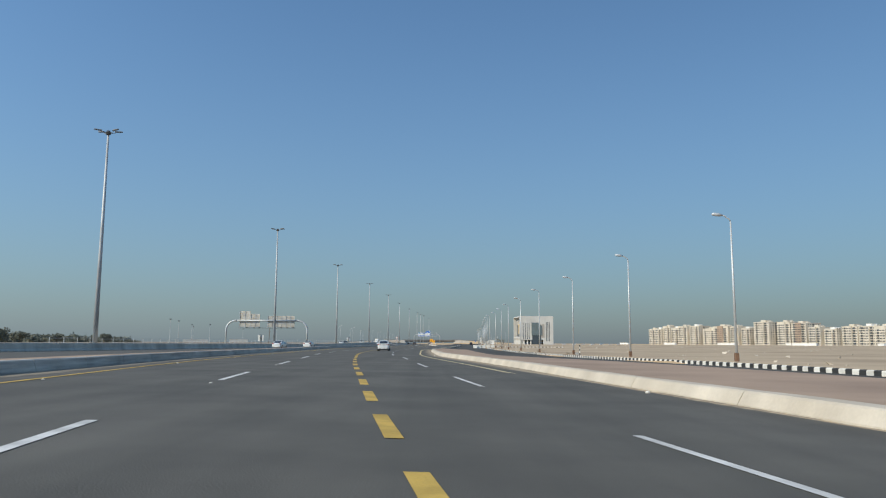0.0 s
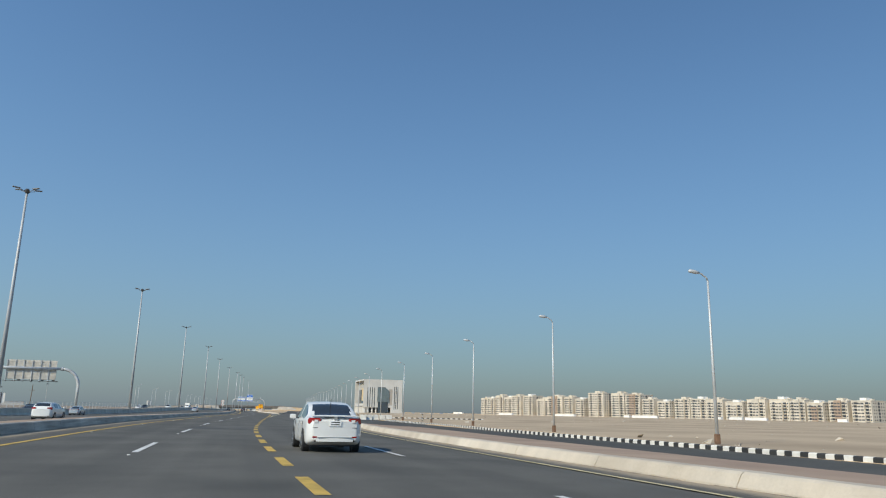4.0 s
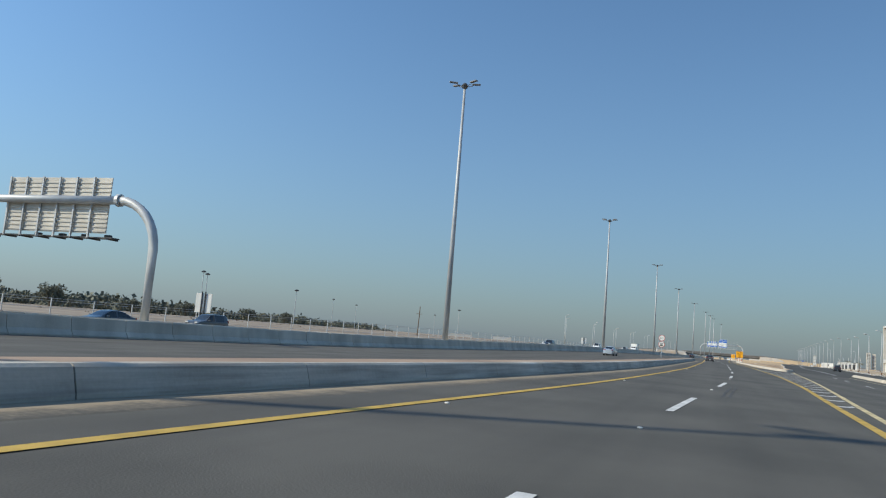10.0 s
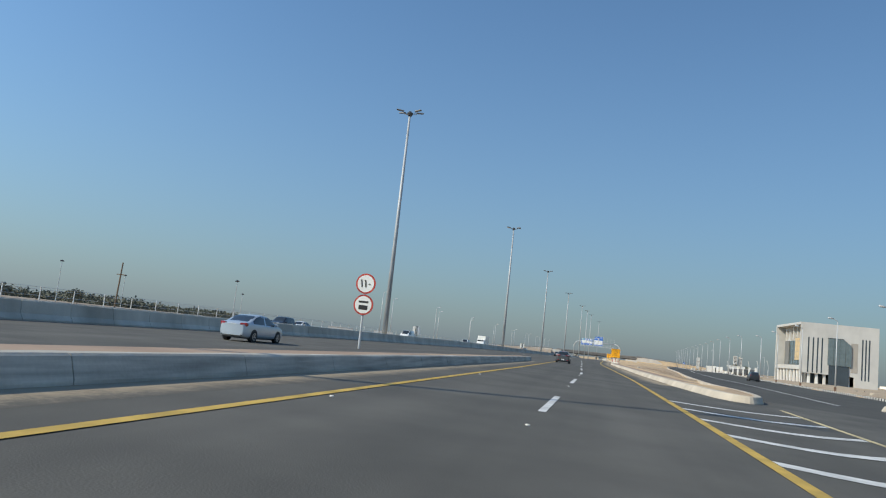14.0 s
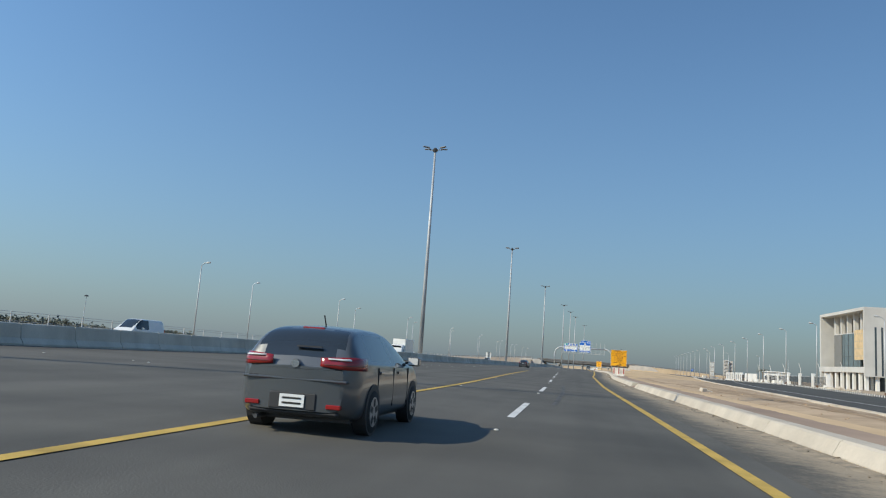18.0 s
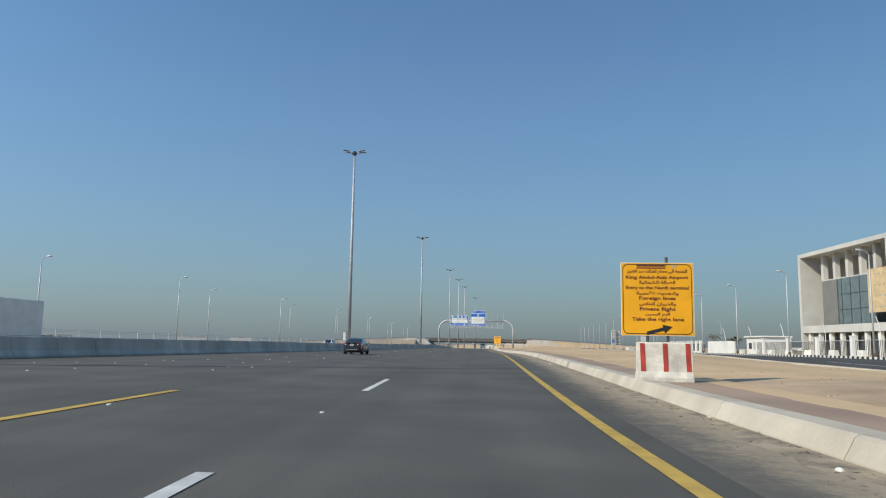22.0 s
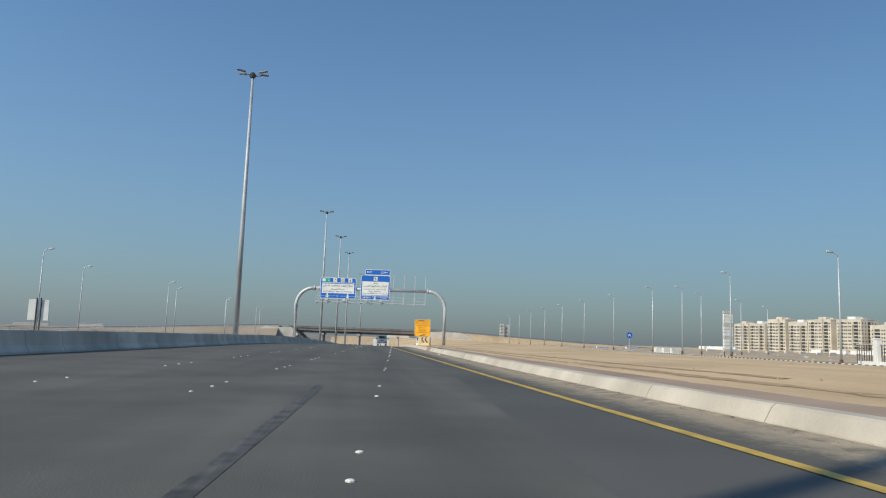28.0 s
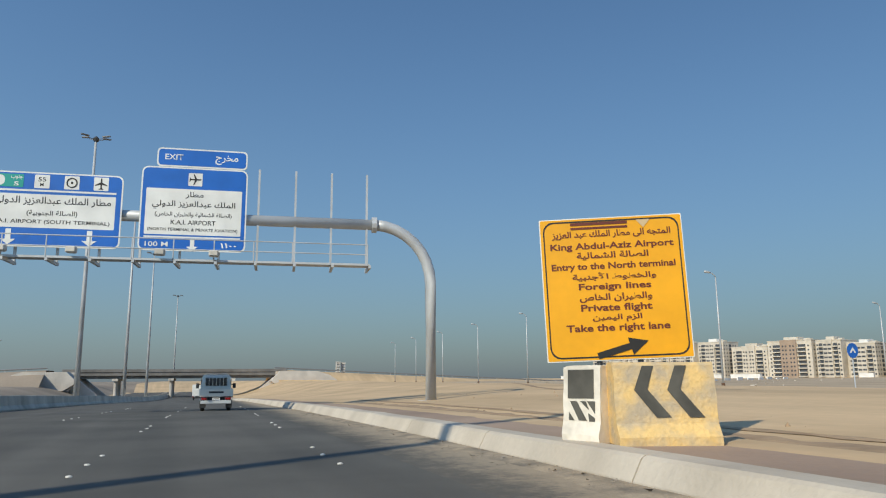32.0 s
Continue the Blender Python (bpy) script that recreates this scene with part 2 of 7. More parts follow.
BLOCK_BLACK = material("faded_black_block_paint", (0.09, 0.085, 0.07), 0.85, 0, 0.2, 0.5, 12.0)
BLOCK_WHITE = material("faded_white_block_paint", (0.7, 0.64, 0.54), 0.85, 0, 0.15, 0.5, 12.0, 0.5)
RED_PAINT = material("faded_red_paint", (0.45, 0.05, 0.035), 0.7, 0, 0.18, 0.4, 12.0)
CLAD = streaked(material("stone_cladding", (0.56, 0.54, 0.5), 0.7, 0, 0.05, 6.0, 4.0), 2.5, 0.04, "z")
# grey panel inside the loggia, base colour lowered to hold its shade
BLIND = material("grey_blind_panel", (0.2, 0.195, 0.18), 0.6, 0, 0.06, 3.0, 5.0)
# darker copy of the stone cladding, loggia shade painted into its colour
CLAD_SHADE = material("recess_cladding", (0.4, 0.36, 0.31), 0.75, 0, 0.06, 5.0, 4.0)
GLASS = plain("dark_glass", (0.05, 0.065, 0.08), 0.08, 0.0, 0.6, 0.05)
TAN_PANEL = material("perforated_tan_panel", (0.62, 0.46, 0.26), 0.7, 0, 0.08, 1.5, 5.0)
FLAT_WALL = streaked(material("apartment_render", (0.54, 0.485, 0.4), 0.85, 0, 0.08, 9.0, 1.5, 0.2, None, 0, 0.14), 4.0, 0.08, "z")
FLAT_DARK = material("apartment_brown_render", (0.36, 0.27, 0.2), 0.85, 0, 0.07, 9.0, 1.5)
WINDOW = plain("far_window_glass", (0.07, 0.075, 0.085), 0.2)
WHITE_WALL = material("whitewashed_wall", (0.76, 0.74, 0.7), 0.8, 0, 0.06, 4.0, 6.0)
# leaf colour is paled and greyed to imitate haze over the far trees
LEAF = material("dusty_leaf", (0.15, 0.155, 0.115), 0.8, 0, 0.2, 4.0, 2.0)
BARK = material("bark", (0.17, 0.12, 0.08), 0.9, 0, 0.2, 0.5, 12.0, 0.6)
RUBBER = plain("tyre_rubber", (0.022, 0.022, 0.022), 0.85)
ALLOY = plain("alloy_rim", (0.42, 0.42, 0.43), 0.35, 0.8)
CAR_GLASS = plain("car_glass", (0.025, 0.03, 0.033), 0.06, 0.0, 0.5)
CHROME = plain("chrome", (0.7, 0.7, 0.7), 0.15, 1.0)
TRIM = plain("black_plastic", (0.03, 0.03, 0.031), 0.6)
TAIL = plain("red_lens", (0.27, 0.012, 0.012), 0.2, 0, 0.5)
HEAD = plain("clear_lens", (0.7, 0.7, 0.68), 0.15, 0, 0.5)
PLATE = plain("plate_white", (0.75, 0.75, 0.73), 0.5)


def paint(name, base, metal=0.0):
    return material(name, base, 0.3, metal, 0.03, 2.0, 6.0, 0, None, 0.7)


P_WHITE = paint("white_car_paint", (0.72, 0.72, 0.7))
P_SILVER = paint("silver_blue_car_paint", (0.5, 0.55, 0.6), 0.4)
P_GREY = paint("dark_grey_car_paint", (0.085, 0.092, 0.098), 0.25)
P_BLACK = paint("black_blue_car_paint", (0.025, 0.028, 0.034), 0.2)
P_CREAM = paint("cream_truck_paint", (0.68, 0.66, 0.58))

# ---- mesh helpers ----


def put(name, bm, mat, parent=None, label="", smooth=False):
    me = bpy.data.meshes.new(name)
    bm.to_mesh(me)
    bm.free()
    if smooth:
        me.polygons.foreach_set("use_smooth", [True] * len(me.polygons))
    if mat:
        me.materials.append(mat)
    ob = new(name, me)
    if parent:
        ob.parent = parent
    if label:
        ob["label"] = label
    return ob


part = put


def share(name, me, parent, m):
    """One more object on a mesh that is there already."""
    ob = new(name, me)
    ob.parent = parent
    ob.matrix_basis = m
    return ob


def root(name, m, label, category, group="", kind=""):
    ob = new(name)
    ob.empty_display_size = 0.3
    ob.matrix_basis = m
    return tagged(ob, label, category, group, kind)


def box(bm, x0, y0, z0, x1, y1, z1, bevel=0.0, m=None):
    vs = [bm.verts.new((x, y, z)) for z in (z0, z1) for y in (y0, y1) for x in (x0, x1)]
    fs = [bm.faces.new([vs[i] for i in f]) for f in ((0, 2, 3, 1), (4, 5, 7, 6), (0, 1, 5, 4), (2, 6, 7, 3), (0, 4, 6, 2), (1, 3, 7, 5))]
    if bevel:
        es = list({e for f in fs for e in f.edges})
        r = bmesh.ops.bevel(bm, geom=es, offset=bevel, segments=1, affect="EDGES")
        vs = list({v for f in r["faces"] for v in f.verts} | {v for v in vs if v.is_valid})
    if m:
        bmesh.ops.transform(bm, matrix=m, verts=[v for v in vs if v.is_valid])
    return bm


def cube(x0, y0, z0, x1, y1, z1, bevel=0.0, m=None):
    return box(bmesh.new(), x0, y0, z0, x1, y1, z1, bevel, m)


def tube(bm, points, radii, seg=10, caps=True):
    """A round bar through points with a radius at each."""
    rings = []
    for i, p in enumerate(points):
        p = Vector(p)
        d = (Vector(points[min(i + 1, len(points) - 1)]) - Vector(points[max(i - 1, 0)])).normalized()
        q = d.to_track_quat("Z", "Y")
        r = radii[i] if isinstance(radii, (list, tuple)) else radii
        rings.append([bm.verts.new(p + q @ Vector((r * math.cos(2 * math.pi * k / seg), r * math.sin(2 * math.pi * k / seg), 0))) for k in range(seg)])
    for a, b in zip(rings, rings[1:]):
        for k in range(seg):
            bm.faces.new((a[k], a[(k + 1) % seg], b[(k + 1) % seg], b[k]))
    if caps:
        bm.faces.new(rings[0][::-1])
        bm.faces.new(rings[-1])
    return bm


def prism(bm, outline, y0, y1, m=None):
    """An outline in x and z drawn out from y0 to y1."""
    a = [bm.verts.new((x, y0, z)) for x, z in outline]
    b = [bm.verts.new((x, y1, z)) for x, z in outline]
    n = len(outline)
    bm.faces.new(a)
    bm.faces.new(b[::-1])
    for i in range(n):
        bm.faces.new((a[i], b[i], b[(i + 1) % n], a[(i + 1) % n]))
    if m:
        bmesh.ops.transform(bm, matrix=m, verts=a + b)
    bmesh.ops.recalc_face_normals(bm, faces=bm.faces)
    return bm


def rounded(w, h, r, n=4):
    """The outline of a panel with rounded corners, about its middle."""
    out = []
    for cx, cz, a0 in ((w / 2 - r, h / 2 - r, 0), (-w / 2 + r, h / 2 - r, 90), (-w / 2 + r, -h / 2 + r, 180), (w / 2 - r, -h / 2 + r, 270)):
        for k in range(n + 1):
            a = radians(a0 + 90 * k / n)
            out.append((cx + r * math.cos(a), cz + r * math.sin(a)))
    return out


# ---- the plan: lines along the road, as x at y ----


def smooth_line(knots, soft=9.0):
    ks = np.array(knots, float)
    ys = np.arange(ks[0, 0] - 40, ks[-1, 0] + 40, 1.0)
    xs = np.interp(ys, ks[:, 0], ks[:, 1])
    lo, hi = (ks[1, 1] - ks[0, 1]) / (ks[1, 0] - ks[0, 0]), (ks[-1, 1] - ks[-2, 1]) / (ks[-1, 0] - ks[-2, 0])
    xs = np.where(ys < ks[0, 0], ks[0, 1] + lo * (ys - ks[0, 0]), np.where(ys > ks[-1, 0], ks[-1, 1] + hi * (ys - ks[-1, 0]), xs))
    k = np.exp(-0.5 * (np.arange(-30, 31) / soft) ** 2)
    pad = np.r_[[xs[0]] * 30, xs, [xs[-1]] * 30]
    sm = np.convolve(pad, k / k.sum(), "valid")
    return lambda y: float(np.interp(y, ys, sm))


DRIVEN = smooth_line([(-60, 8), (0, .25), (31, -3.4), (62, -7.2), (110, -9.4), (126, -9.3), (157, -8.5), (188, -7.4), (219, -5.7), (249, -4), (281, -3.4), (334, -2.5), (376, -2.8), (470, -2.9), (502, -2.9), (563, -3.5), (596, -3.4), (629, -2.6), (661, -.7), (690, 1.2), (760, 5), (935, 14), (1100, 20)])
CROSSFALL = smooth_line([(-60, .03), (0, .03), (60, .008), (100, .004), (145, .012), (240, .012), (340, .02), (451, .02), (533, .01), (617, 0), (1100, 0)])
LEFT_RISE = smooth_line([(-60, 0), (0, 0), (100, -.1), (200, -.33), (271, -.43), (358, .06), (451, .32), (533, .1), (577, -.05), (617, -.1), (700, -.15), (1100, -.15)])
RIGHT_RISE = smooth_line([(-60, .05), (0, .05), (45, -.1), (70, -.32), (95, -.5), (130, -.46), (170, -.4), (215, -.4), (300, -.18), (450, .08), (560, .2), (600, .1), (650, -.1), (700, -.05), (800, .1), (1100, .2)])
RIGHT_CANT = smooth_line([(440, 0), (470, 0), (490, .03), (502, .1), (515, .17), (527, .25), (545, .24), (560, .13), (580, .06), (605, 0), (640, 0)], 4)
DIP = smooth_line([(600, 0), (690, 0), (760, -1.2), (860, -3.4), (930, -4.3), (1100, -4.3)], 20)


def smoothstep(a, b, v):
    t = min(1.0, max(0.0, (v - a) / (b - a)))
    return t * t * (3 - 2 * t)


def gz(x, y):
    """The height of the ground and the roads."""
    d = DRIVEN(y) - x
    z = CROSSFALL(y) * min(7.0, max(-7.0, d)) + LEFT_RISE(y) * min(1.2, max(0.0, (d - 7) / 18))
    z += RIGHT_RISE(y) * smoothstep(5, 17, -d)
    z += RIGHT_CANT(y) * smoothstep(0.5, 5.0, -d)
    if y > 640:
        z += DIP(y) * (1 - smoothstep(34, 52, d)) * (1 - smoothstep(9, 26, -d))
    return z


BLOCKS = smooth_line([(-20, 3.5), (0, 1.1), (11, -.4), (23, -1.75), (30, -2.5), (36, -3.25), (41.4, -3.8), (47, -4.35), (53, -4.95), (59, -5.45), (66, -6.1), (74, -6.75), (84, -7.35), (97, -7.7), (110, -7.9), (125, -7.85), (137, -7.55), (148, -7.1), (160, -6.5), (170, -6.05), (180, -5.5), (200, -4.4), (207, -4.1)], 4)
DASH_L = smooth_line([(-20, -.8), (0, -3), (11, -4.5), (23, -5.95), (28, -6.45), (39, -7.45), (45, -8.1), (53, -8.85), (62, -9.6), (75, -10.9), (92, -11.4), (115, -11.6), (142, -11.2), (162, -10.35), (176, -9.6), (200, -8.4), (228, -6.9), (247, -5.5), (264, -4.8), (280, -4.4), (298, -4.15), (345, -3.6), (380, -4.05), (411, -4.25), (447, -4.78), (485, -5.35)], 4)
YELLOW_L = smooth_line([(-20, -5.5), (0, -8), (21, -10.4), (30, -11.7), (50, -13.8), (75, -15), (97, -15.4), (120, -15.6), (142, -15.2), (165, -14.0), (181, -13.25), (195, -12.45), (214, -11.4), (233, -9.8), (250, -9.0), (277, -8.05), (340, -7.5), (375, -7.55), (408, -7.6), (438, -8.4), (472, -9.1), (500, -9.6)], 5)
DASH_R = smooth_line([(-20, 6.3), (0, 4.5), (9, 3.4), (20, 2.0), (28, 1.25), (44, -.3), (55, -1.15), (61, -1.65), (68, -2.6), (76, -3.5), (93, -4), (107, -4.3), (125, -4.5), (142, -3.9), (157, -3.1), (163, -2.7), (180, -1.7), (195, -.8), (226, 1.6), (260, 4.4), (300, 7.5)], 4)
YELLOW_R = smooth_line([(-20, 9.9), (0, 7.4), (10, 6.2), (16, 5.6), (25, 4.65), (32, 3.95), (40, 3.2), (48, 2.2), (56, 1.25), (66, .2), (76, -.5), (97, -.6), (120, -.75), (138, -.6), (146, 0), (161, 1.3), (177, 2), (200, 3.6), (230, 5.8), (280, 9.5), (330, 12.5)], 5)
WALL_R = smooth_line([(-20, 11.5), (0, 9.0), (11, 7.55), (20, 6.65), (30, 5.75), (42, 4.75), (50, 3.95), (60, 2.8), (73, 1.4), (97, 1.15), (120, .9), (139, 1.1), (146, 1.6), (156, 2.6), (177, 3.8), (200, 5.6), (230, 7.9), (280, 11.6), (345, 15.5)], 5)
GORE_L = smooth_line([(207, -4.1), (224, -3.1), (240, -2.3), (251, -1.6), (279, -.65), (310, -.35), (345, -.15), (374, -.45), (392, -.6), (424, -.98), (452, -.75), (471, -.62), (494, .08), (512, .58), (536, 1.08), (565, 1.1), (594, 1.4), (637, 1.63), (673, 1.75)], 4)
GORE_R = smooth_line([(207, -3.7), (230, -2.2), (248, -.7), (264, .6), (277, 1.55), (287, 2.2), (303, 3.3), (314, 4.1), (326, 4.9), (345, 6.5), (400, 14)], 4)
WALL_N = smooth_line([(326, 3.3), (345, 2.2), (372, 1.8), (394, 1.85), (413, 1.6), (428, 1.4), (450, 1.5), (470, 1.65), (490, 2.5), (515, 3.2), (540, 3.3), (565, 3.1), (594, 3.4), (620, 3.6), (640, 4.05), (660, 4.25), (680, 5.1), (700, 5.9), (760, 9), (935, 18), (1100, 24)], 5)
ISLAND = smooth_line([(-40, -8.5), (0, -10.2), (21, -12.5), (50, -15.8), (75, -17), (97, -17.5), (120, -17.7), (147, -17.2), (165, -16.3), (178, -15.7), (200, -14.4), (217, -13.6), (237, -11.9), (257, -10.75), (278, -10.3), (341, -9.43), (377, -9.2)], 6)
BARRIER_L = smooth_line([(-60, -58), (106, -45.3), (198, -39), (290, -33.4), (358, -30.1), (451, -25.4), (533, -21.5), (577, -19.4), (617, -17.2), (671, -13.8), (711, -11), (775, -7.5), (935, 1), (1100, 8)], 12)
SERVICE_K = smooth_line([(-60, 24.5), (0, 21.5), (44, 19.6), (75, 18.3), (99, 17.5), (146, 16.6), (172, 17.4), (217, 18.2), (300, 23), (400, 30), (470, 34.6), (505, 37.8), (562, 39.6), (680, 46.6), (760, 52), (900, 62), (1100, 76)], 10)
VERGE_PAVED = smooth_line([(-60, 19.5), (0, 16.4), (20, 15.2), (38, 13.3), (55, 10.6), (76, 8.0), (95, 8.1), (120, 8.2), (145, 8.6), (180, 9)], 5)
EXIT_L = smooth_line([(327, 5.7), (345, 6.6), (370, 8.0), (398, 10.0), (415, 11.6), (430, 12.9), (445, 14.1), (462, 15.4), (480, 16.6), (495, 17.7), (510, 18.7), (536, 21.5), (560, 25.5), (600, 32), (640, 37.3), (680, 40.2), (760, 45.5), (900, 55), (1100, 68)], 6)
EXIT_EDGE = smooth_line([(345, 13.2), (355, 13.9), (370, 15.0), (388, 16.3), (420, 17.6), (432, 18.4), (448, 19.6), (456, 20.3), (500, 24), (536, 28)], 5)


def SERVICE_L(y):
    """The near edge of the service road: the paving, then the kerb wall, then the sand beyond the exit."""
    if y >= 327:
        return EXIT_L(y)
    t = smoothstep(154, 168, y)
    return VERGE_PAVED(min(y, 175)) * (1 - t) + (WALL_R(y) + 0.62) * t


def verge(x, y):
    """The height of the ground behind the painted kerb."""
    return gz(x, y) + 0.24 * (1 - smoothstep(400, 480, y))


def strip(name, left, right, y0, y1, mat, lift=0.0, step=3.0, cols=1, sides=0.0, label="", category="", kind="structure"):
    """A sheet between two lines, lying on the ground; sides closes its edges downwards."""
    ys = np.linspace(y0, y1, max(2, int((y1 - y0) / step) + 1))
    vs, fs = [], []
    for y in ys:
        a, b = left(y), right(y)
        for c in range(cols + 1):
            x = a + (b - a) * c / cols
            vs.append((x, y, gz(x, y) + lift))
    w = cols + 1
    for i in range(len(ys) - 1):
        for c in range(cols):
            k = i * w + c
            fs.append((k, k + 1, k + w + 1, k + w))
    if sides:
        for c in (0, cols):
            base = len(vs)
            for i in range(len(ys)):
                x, y, z = vs[i * w + c]
                vs.append((x, y, z - sides))
            for i in range(len(ys) - 1):
                f = (i * w + c, (i + 1) * w + c, base + i + 1, base + i)
                fs.append(f if c == 0 else f[::-1])
    me = bpy.data.meshes.new(name)
    me.from_pydata(vs, [], fs)
    me.materials.append(mat)
    ob = new(name, me)
    return tagged(ob, label, category, "", kind) if label else ob


def off(line, d):
    return lambda y: line(y) + d


# ---- ground and roads ----
GRID = []


def ground_z(x, y):
    """The height of the sand."""
    xs, ys, z = GRID
    i, j = int(np.searchsorted(ys, y)) - 1, int(np.searchsorted(xs, x)) - 1
    u, v = (x - xs[j]) / (xs[j + 1] - xs[j]), (y - ys[i]) / (ys[i + 1] - ys[i])
    return float((1 - v) * ((1 - u) * z[i, j] + u * z[i, j + 1]) + v * ((1 - u) * z[i + 1, j] + u * z[i + 1, j + 1]))


def ground():
    xs = sorted(set([-4500, -2500, -1400, -800, -450, -260, -160, -110, -80, -64] + list(range(-60, -3, 3)) + [-3 + 1.5 * k for k in range(63)] + [100, 112, 130, 160, 210, 300, 430, 600, 850, 1400, 2500, 4500]))
    ys = [-4500, -2500, -1200, -600, -300, -160, -100] + list(range(-70, 320, 8)) + list(range(320, 720, 4)) + list(range(720, 1060, 8)) + [1075, 1110, 1180, 1300, 1500, 1900, 2600, 3500, 4800]
    vs, fs = [], []
    for y in ys:
        yc = min(1095, max(-60, y))
        for x in xs:
            z = gz(x, yc) if -100 < y < 1110 and -160 < x < 160 else 0.0
            lo, hi = BARRIER_L(yc) - 26, SERVICE_K(yc) + 0.3
            inside = -70 <= y <= 1110 and lo < x < hi
            z -= 0.16 if inside else 0.02
            if inside and y > 334:
                w, s = WALL_N(yc) + 2.4, SERVICE_L(yc) - 0.6
                if w < x < s:
                    t = (x - w) / max(0.5, s - w)
                    z += 0.34 + (0.16 * smoothstep(352, 420, y) + 0.26 * smoothstep(520, 600, y) + 0.18 * smoothstep(655, 700, y)) * math.sin(math.pi * min(1, t * 1.05)) ** 0.8
                    z += 0.13 * noise.noise(Vector((x * 0.13, y * 0.06, 0))) * min(1.0, 4 * t * (1 - t)) + 0.1 * (noise.noise(Vector((x * 0.4, y * 0.17, 7))) - 0.1) * smoothstep(345, 380, y) * (1 - smoothstep(450, 500, y)) * min(1.0, 4 * t * (1 - t))
            elif not inside:
                if x >= hi and x < 160 and -60 < y < 480:
                    z += verge(x, yc) - gz(x, yc)
                z += 0.25 * noise.noise(Vector((x * 0.03, y * 0.03, 3))) * min(1, abs(x) / 60)
            vs.append((x, y, z))
    GRID.extend((np.array(xs, float), np.array(ys, float), np.array([v[2] for v in vs]).reshape(len(ys), len(xs))))
    n = len(xs)
    for i in range(len(ys) - 1):
        for j in range(n - 1):
            k = i * n + j
            fs.append((k, k + 1, k + n + 1, k + n))
    me = bpy.data.meshes.new("ground")
    me.from_pydata(vs, [], fs)
    me.polygons.foreach_set("use_smooth", [True] * len(fs))
    me.materials.append(SAND)
    me.materials.append(DIRT)
    me.materials.append(PLAIN)
    me.materials.append(CHURNED)
    for p in me.polygons:
        c = p.center
        yc = min(1095, max(-60, c.y))
        if c.x < BARRIER_L(yc) - 24 and c.x > -1500:
            p.material_index = 1
        elif SERVICE_K(yc) + 1 < c.x < 1400 and -300 < c.y < 1000:
            p.material_index = 2
        elif 330 < c.y < 486 and WALL_N(yc) < c.x < SERVICE_L(yc):
            p.material_index = 3
    tagged(new("ground", me), "pale tan desert sand with tyre ruts", "ground", "", "structure")


ground()


def road_right(y):
    if y < 326:
        return WALL_R(y) + 0.15
    return WALL_N(y) + 0.15 + (WALL_R(326) - WALL_N(326)) * max(0.0, 1 - (y - 326) / 14)


strip("road", off(BARRIER_L, -0.1), road_right, -60, 1095, ASPHALT, 0, 2.5, 14, 0, "worn grey asphalt highway with faint tyre tracks", "road")
strip("opposite_road", off(BARRIER_L, -22), off(BARRIER_L, -3.2), -60, 1095, ASPHALT, 0, 4, 5, 0, "grey asphalt of the opposite carriageway", "road")
strip("median_ground", off(BARRIER_L, -3.3), off(BARRIER_L, 0.0), -60, 1095, GRAVEL, 0.05, 4, 1, 0, "dusty gravel strip between concrete barriers", "median")
strip("service_road", SERVICE_L, SERVICE_K, -60, 326, SERVICE, -0.006, 3, 4, 0, "dark asphalt service road beside the highway", "road")
strip("exit_road", lambda y: max(SERVICE_L(y), road_right(y) - 0.4), SERVICE_K, 326, 1095, SERVICE, -0.006, 3, 6, 0, "dark asphalt service road beside the highway", "road")


def line_marks(name, line, y0, y1, width, mat, label):
    strip(name, off(line, -width / 2), off(line, width / 2), y0, y1, mat, 0.011, 2.0, 1, 0, label, "lane marking")


line_marks("edge_line", YELLOW_L, -40, 476, 0.2, YELLOW_LINE, "solid yellow edge line painted on asphalt")
line_marks("edge_line", YELLOW_R, -40, 326, 0.2, PALE_LINE, "solid yellow edge line painted on asphalt")
line_marks("edge_line", GORE_L, 207, 673, 0.22, YELLOW_LINE, "solid yellow edge line painted on asphalt")
line_marks("edge_line", GORE_R, 207, 326, 0.2, PALE_LINE, "solid faded yellow gore line painted on asphalt")
line_marks("edge_line", EXIT_EDGE, 346, 520, 0.34, FADED_WHITE, "solid worn white line on the exit road")


def dash(name, line, y0, y1, width, mat, parent, lift=0.009):
    vs, fs = [], []
    n = max(1, int((y1 - y0) / 2))
    for i in range(n + 1):
        y = y0 + (y1 - y0) * i / n
        for s in (-1, 1):
            x = line(y) + s * width / 2
            vs.append((x, y, gz(x, y) + lift))
    for i in range(n):
        fs.append((2 * i, 2 * i + 1, 2 * i + 3, 2 * i + 2))
    me = bpy.data.meshes.new(name)
    me.from_pydata(vs, [], fs)
    me.materials.append(mat)
    ob = new(name, me)
    ob.parent = parent


